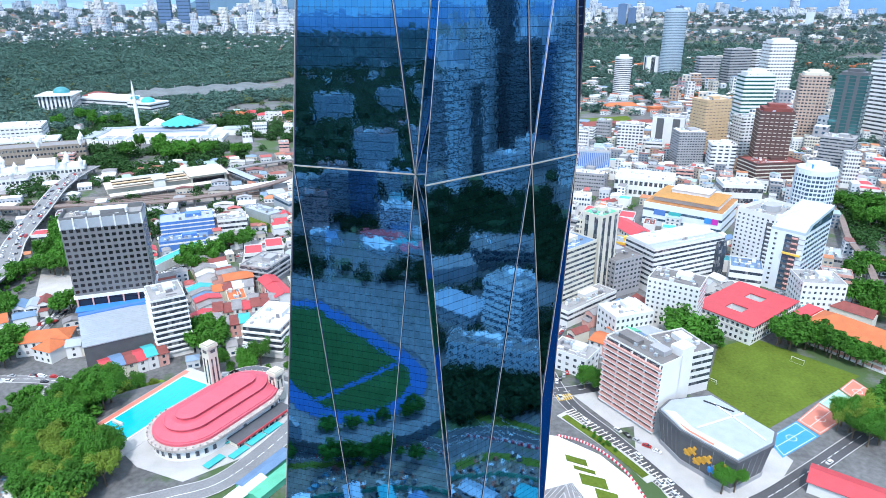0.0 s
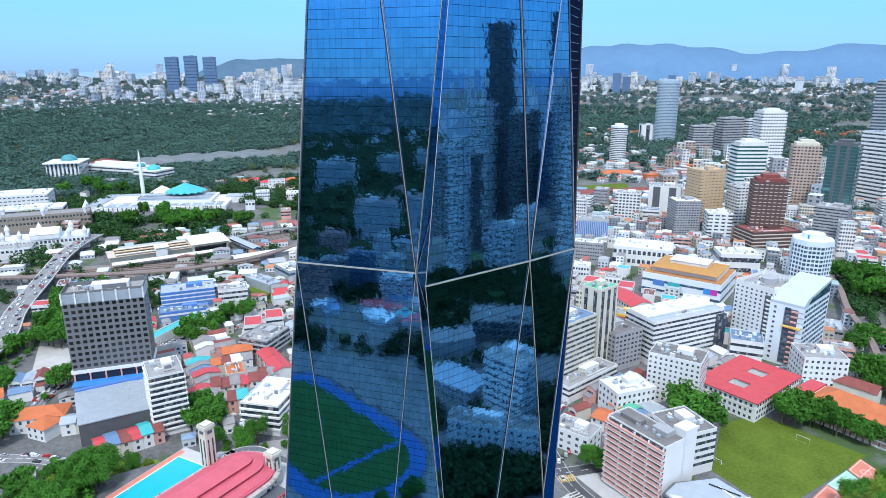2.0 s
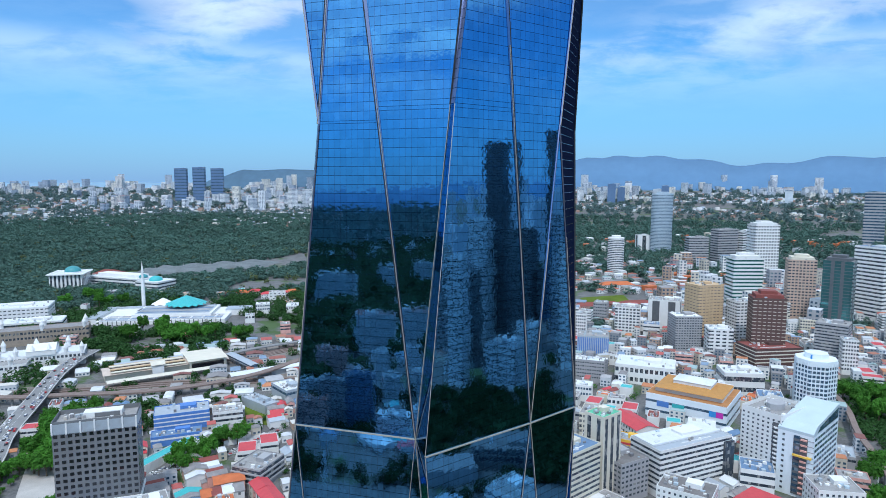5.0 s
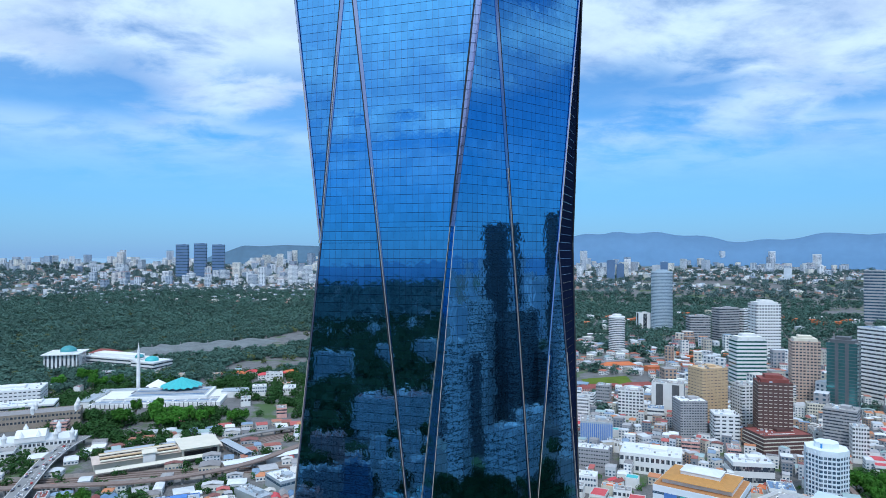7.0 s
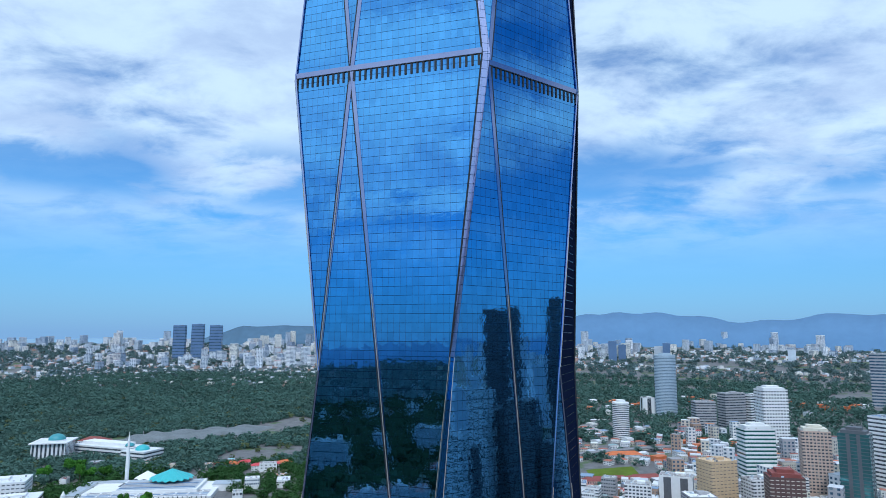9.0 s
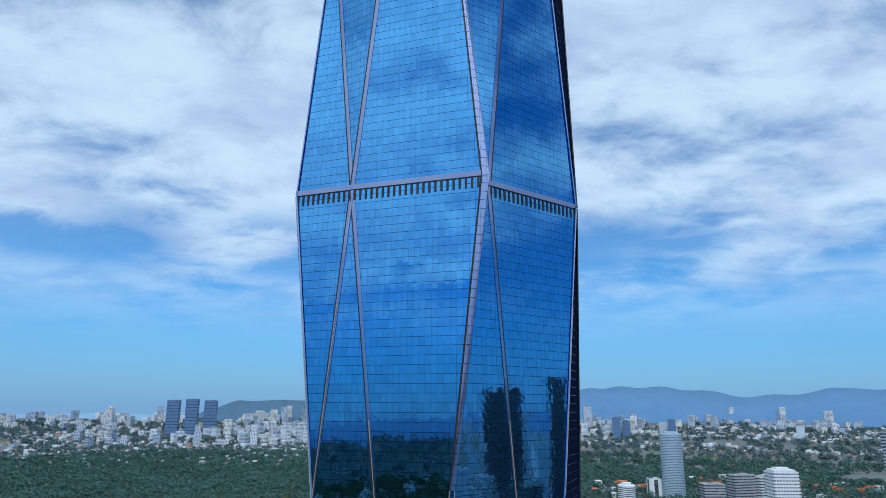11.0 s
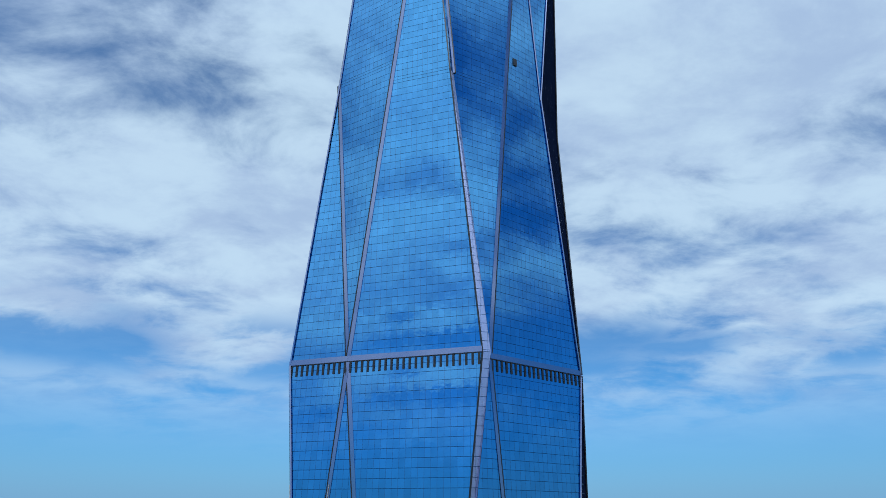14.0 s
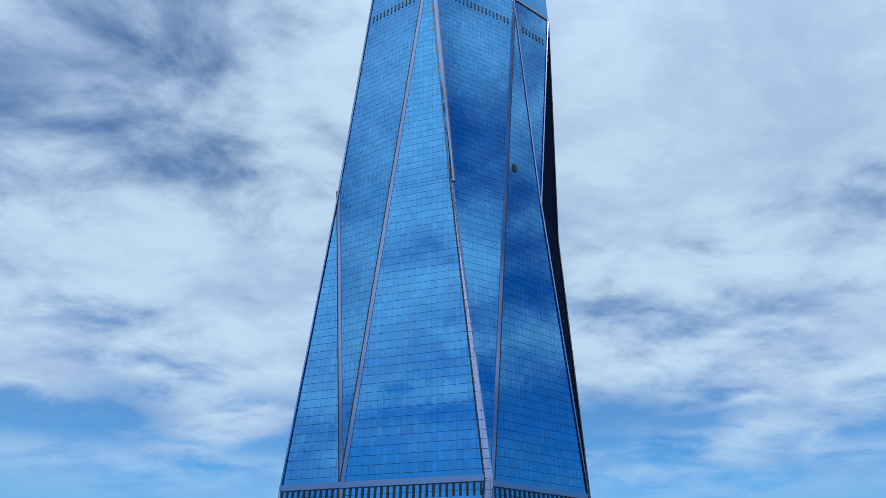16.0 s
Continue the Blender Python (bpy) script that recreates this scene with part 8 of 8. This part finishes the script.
grove(300, 390, 30, 16, 9, (0, 1), 0.9, 1.3, 0, 7)
grove(412, 580, 22, 46, 14, (0, 1), 1.0, 1.5, 0, 10)
grove(340, 440, 30, 30, 7, (0, 1), 0.8, 1.2, 0, 8)
grove(76, 255, 12, 1.6, 10, (3,), 0.25, 0.4, -58, 2)
grove(-400, 880, 60, 40, 8, (0, 1), 1.2, 1.7, 0, 12)
grove(-330, 850, 60, 24, 8, (0, 1), 1.2, 1.6, 20, 12)
grove(-590, 1120, 90, 50, 6, (0, 1), 1.3, 1.9, 0, 15)
grove(-302, 470, 16, 22, 12, (0, 1), 1.0, 1.5, 20, 6)
grove(-318, 520, 14, 26, 12, (0, 1), 1.0, 1.5, 20, 6)
# palms in the garden by the pool
palm = thing("palm_tree", pose(-168, 283, ground_z(-168, 283)), "small palm with arching green fronds", "palm", "garden palms")
child("trunk", joined("trunk", [prism_data([(0.25 * math.cos(k), 0.25 * math.sin(k)) for k in range(6)], 0, 5)], BARK), palm)
for k in range(11):
    a_ = k * 6.283 / 11
    vs_, fs_ = [], []
    for j in range(6):
        r_, z_ = 0.75 * j, 5 + 1.1 * math.sin(j * 0.62) - 0.07 * j * j
        w_ = 0.55 * math.sin(0.45 + j * 0.5)
        for s_ in (-1, 0, 1):
            vs_.append((r_ * math.cos(a_) - s_ * w_ * math.sin(a_), r_ * math.sin(a_) + s_ * w_ * math.cos(a_), z_ - 0.25 * abs(s_)))
    for j in range(5):
        for c_ in (0, 1):
            p_ = 3 * j + c_
            fs_.append((p_, p_ + 3, p_ + 4, p_ + 1))
    child("frond", mesh_of("frond", vs_, fs_, LEAFY), palm)
for x, y in ((-160, 291), (-176, 279), (-183, 284), (-154, 296)):
    copy_thing(palm, pose(x, y, ground_z(x, y), 0, 0, rt.uniform(0, 90)))
# rubble lot at the foot of the hill
vs_, fs_ = [], []
for i in range(13):
    for j in range(13):
        x, y = -236 + 5 * i, 198 + 5.2 * j
        vs_.append((x, y, ground_z(x, y) + 0.5))
for i in range(12):
    for j in range(12):
        x, y = -236 + 5 * i, 198 + 5.2 * j
        if x + 0.95 * (y - 225) < -186:
            fs_.append((13 * i + j, 13 * i + 13 + j, 13 * i + 14 + j, 13 * i + j + 1))
tagged(new("rubble_lot", mesh_of("rubble_lot", vs_, fs_, mat("pale_rubble", (0.46, 0.44, 0.41), 0.95, var=0.4, scale=0.2, fine=1.5, bump=0.5))), "pale rubble-strewn lot below trees", "ground", kind="structure")
pcs = []
for _ in range(500):
    x, y = rt.uniform(-234, -180), rt.uniform(200, 258)
    if x + 0.95 * (y - 225) < -190:
        pcs.append(box_data(rt.uniform(0.4, 3.2), rt.uniform(0.4, 1.6), rt.uniform(0.2, 1.0), x, y, ground_z(x, y) + 0.45))
tagged(new("rubble", joined("rubble", pcs, island_mat("assorted_rubble", [(0.66, 0.65, 0.63), (0.44, 0.40, 0.36), (0.55, 0.16, 0.10), (0.25, 0.24, 0.23), (0.60, 0.57, 0.52), (0.15, 0.32, 0.40)]))), "heaps of broken pale masonry and scrap", "rubble", kind="stuff")
# trees seen in the glass

grove(-98, 58, 26, 4, 9, (3, 0), 0.5, 0.8, -50, 4)
grove(-90, 84, 36, 6, 10, (0, 3), 0.5, 0.8, -30, 4)


# woods: crowns by the thousand
def blob_mesh(rng_):
    bm = bmesh.new()
    bmesh.ops.create_icosphere(bm, subdivisions=1, radius=1.0)
    vs = []
    for v in bm.verts:
        f = 1 + rng_.uniform(-0.32, 0.28)
        vs.append((v.co.x * f, v.co.y * f, v.co.z * f * 0.75))
    fs = [tuple(v.index for v in f.verts) for f in bm.faces]
    bm.free()
    return np.array(vs), np.array(fs)


BLOBS = [blob_mesh(rt) for _ in range(5)]


def woods(name, n, inside, size, label, cond=None, material=WOODS, keep=4):
    V_, F_, off = [], [], 0
    for _ in range(n):
        x, y = inside()
        if (cond and not cond(x, y)) or (keep and not free(x, y, keep)):
            continue
        bv, bf = BLOBS[rt.randrange(5)]
        s = rt.uniform(*size)
        a = rt.uniform(0, 6.28)
        ca, sa = math.cos(a), math.sin(a)
        p = np.empty_like(bv)
        p[:, 0] = x + s * (bv[:, 0] * ca - bv[:, 1] * sa)
        p[:, 1] = y + s * (bv[:, 0] * sa + bv[:, 1] * ca)
        p[:, 2] = ground_z(x, y) + s * (0.75 + bv[:, 2])
        V_.append(p)
        F_.append(bf + off)
        off += len(bv)
    me = bpy.data.meshes.new(name)
    me.from_pydata(np.concatenate(V_).tolist(), [], np.concatenate(F_).tolist())
    me.materials.append(material)
    me.update()
    return tagged(new(name, me), label, "trees", kind="stuff")


def tuft_mesh(rng_, n, wide=1.0):
    vs, fs = [], []
    for _ in range(n):
        d = V((rng_.gauss(0, 1), rng_.gauss(0, 1), rng_.gauss(0.3, 0.8))).normalized()
        lobe = 1 + 0.22 * math.sin(3 * math.atan2(d.y, d.x) + 7 * d.z)
        p = d * lobe * rng_.uniform(0.72, 1.05)
        nrm = (d + V((rng_.gauss(0, 0.4), rng_.gauss(0, 0.4), rng_.gauss(0.3, 0.3)))).normalized()
        s = Matrix.Rotation(rng_.uniform(0, 6.28), 3, nrm) @ nrm.orthogonal().normalized()
        u = nrm.cross(s)
        L = rng_.uniform(0.16, 0.34) * wide
        k = len(vs)
        for q in (p - s * L, p - u * L * 0.7 + nrm * L * 0.3, p + s * L, p + u * L * 0.7 + nrm * L * 0.3):
            vs.append((q.x, q.y, q.z * 0.85))
        fs += [(k, k + 1, k + 2), (k, k + 2, k + 3)]
    return np.array(vs), np.array(fs)


TUFTS = [tuft_mesh(rt, 80) for _ in range(5)]
LIGHT = [tuft_mesh(rt, 32, 1.5) for _ in range(6)]


def tufts(name, n, inside, size, label, cond=None, material=None, keep=4, kinds=None):
    global BLOBS
    old, BLOBS = BLOBS, kinds or TUFTS
    ob = woods(name, n, inside, size, label, cond, material or LEAF, keep)
    BLOBS = old
    return ob


tufts("undergrowth", 420, lambda: (rt.uniform(-222, -128), rt.uniform(196, 290)), (1.8, 4.4), "dense green undergrowth on a slope below trees", lambda x, y: math.hypot((x + 180) / 46, (y - 240) / 46) < 1 and x + 0.95 * (y - 225) > -190 and y > 190 - 0.2 * (x + 150))
tufts("garden_shrubs", 120, lambda: (rt.uniform(-205, -150), rt.uniform(276, 304)), (1.0, 2.4), "garden shrubs between a pool and shop houses", None, LEAFY)
tufts("roadside_trees", 170, lambda: (rt.uniform(-338, -262), rt.uniform(496, 605)), (3.0, 6.5), "thick roadside trees beside a flyover", lambda x, y: math.hypot((x + 300) / 40, (y - 545) / 60) < 1, MIDLEAF, 0)
tufts("roadside_trees", 60, lambda: (rt.uniform(-335, -308), rt.uniform(395, 480)), (2.0, 4.5), "rough bushes along a parking lot edge", lambda x, y: x < -322 + 0.2 * (y - 470), None, 0)

tufts("woods", 7600, far_pt(-42, -8, 1230, 2000), (4.5, 9), "dense dark green woods beyond the town", lambda x, y: noise.noise((x * 0.004, y * 0.004, 1)) > -0.35, WOODS, 4, LIGHT)
tufts("woods", 7000, far_pt(-44, -4, 2000, 3050), (7, 12), "dense dark green woods below the far houses", None, WOODS, 4, LIGHT)
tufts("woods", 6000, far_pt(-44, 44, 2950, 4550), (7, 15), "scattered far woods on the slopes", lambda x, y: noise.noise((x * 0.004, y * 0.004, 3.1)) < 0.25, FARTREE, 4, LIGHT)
tufts("woods", 4800, far_pt(6, 44, 1500, 3000), (6, 12), "dark woods beyond the town centre", lambda x, y: noise.noise((x * 0.002, y * 0.002, 9)) > -0.42, WOODS, 4, LIGHT)
tufts("woods", 2400, far_pt(-44, -10, 800, 1300), (4.5, 8.5), "trees between public buildings", lambda x, y: noise.noise((x * 0.01, y * 0.01, 2)) > -0.1, MIDLEAF)
tufts("woods", 1500, far_pt(8, 42, 950, 1750), (4.5, 9), "trees between houses", lambda x, y: noise.noise((x * 0.008, y * 0.008, 6)) > 0.02, WOODS, 4, LIGHT)
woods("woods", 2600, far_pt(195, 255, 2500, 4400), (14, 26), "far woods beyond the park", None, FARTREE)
# the dark leaf colour below stands in for backlit crowns
woods("woods", 5200, far_pt(200, 250, 520, 2600), (8, 16), "wooded park across the stadium, crowns coloured dark as if in shade", None, DKLEAF)
tufts("woods", 900, ringed(78, 116, 330, 580), (4, 8), "trees along curving roads with shade put into their leaf colour", lambda x, y: noise.noise((x * 0.012, y * 0.012, 8)) > -0.2, DKLEAF)
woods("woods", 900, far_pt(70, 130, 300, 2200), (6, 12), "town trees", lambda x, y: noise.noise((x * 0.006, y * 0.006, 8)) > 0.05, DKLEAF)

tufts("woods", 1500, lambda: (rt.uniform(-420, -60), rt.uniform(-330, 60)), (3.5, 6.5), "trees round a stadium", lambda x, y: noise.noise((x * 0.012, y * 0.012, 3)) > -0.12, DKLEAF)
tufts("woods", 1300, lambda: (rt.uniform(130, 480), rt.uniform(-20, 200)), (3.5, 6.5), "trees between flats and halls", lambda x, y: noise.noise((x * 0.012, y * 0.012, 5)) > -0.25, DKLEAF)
tufts("dark_trees", 110, lambda: (rt.uniform(136, 174), rt.uniform(84, 156)), (3.5, 6.5), "dense trees in front of white flats, leaves darkened as if backlit", lambda x, y: math.hypot((x - 154) / 17, (y - 120) / 34) < 1, DKLEAF, 0)
tufts("shrubs", 1500, lambda: (rt.uniform(-420, -60), rt.uniform(330, 760)), (2.0, 4.4), "shrubs and small trees between streets", lambda x, y: noise.noise((x * 0.02, y * 0.02, 7)) > 0.02, MIDLEAF, 2)
tufts("shrubs", 600, lambda: (rt.uniform(90, 420), rt.uniform(330, 760)), (1.6, 3.2), "shrubs and small trees between town blocks", lambda x, y: noise.noise((x * 0.02, y * 0.02, 4)) > 0.15)
tufts("roadside_trees", 170, lambda: (rt.uniform(-470, -330), rt.uniform(400, 720)), (2.5, 5.0), "trees below a flyover", lambda x, y: noise.noise((x * 0.02, y * 0.02, 15)) > -0.1, MIDLEAF, 9)
tufts("roadside_trees", 260, lambda: (rt.uniform(-560, -60), rt.uniform(600, 960)), (2.5, 6.0), "trees along the rail corridor", lambda x, y: noise.noise((x * 0.012, y * 0.012, 12)) > 0.0, MIDLEAF)
tufts("woods", 420, far_pt(-42, -10, 1150, 2600), (5, 9), "lighter olive crowns among the woods", None, kinds=LIGHT, material=mat("olive_crowns", (0.075, 0.10, 0.035), 0.9, var=0.4, scale=0.05, fine=0.3, bump=0))
tufts("roadside_trees", 420, lambda: (rt.uniform(345, 490), rt.uniform(455, 680)), (3.0, 6.0), "thick dark green trees on a bank beside a rail viaduct", lambda x, y: x - (319 + 0.395 * (y - 434)) > 8 + 3 * noise.noise((x * 0.05, y * 0.05, 2)), MIDLEAF, 0)
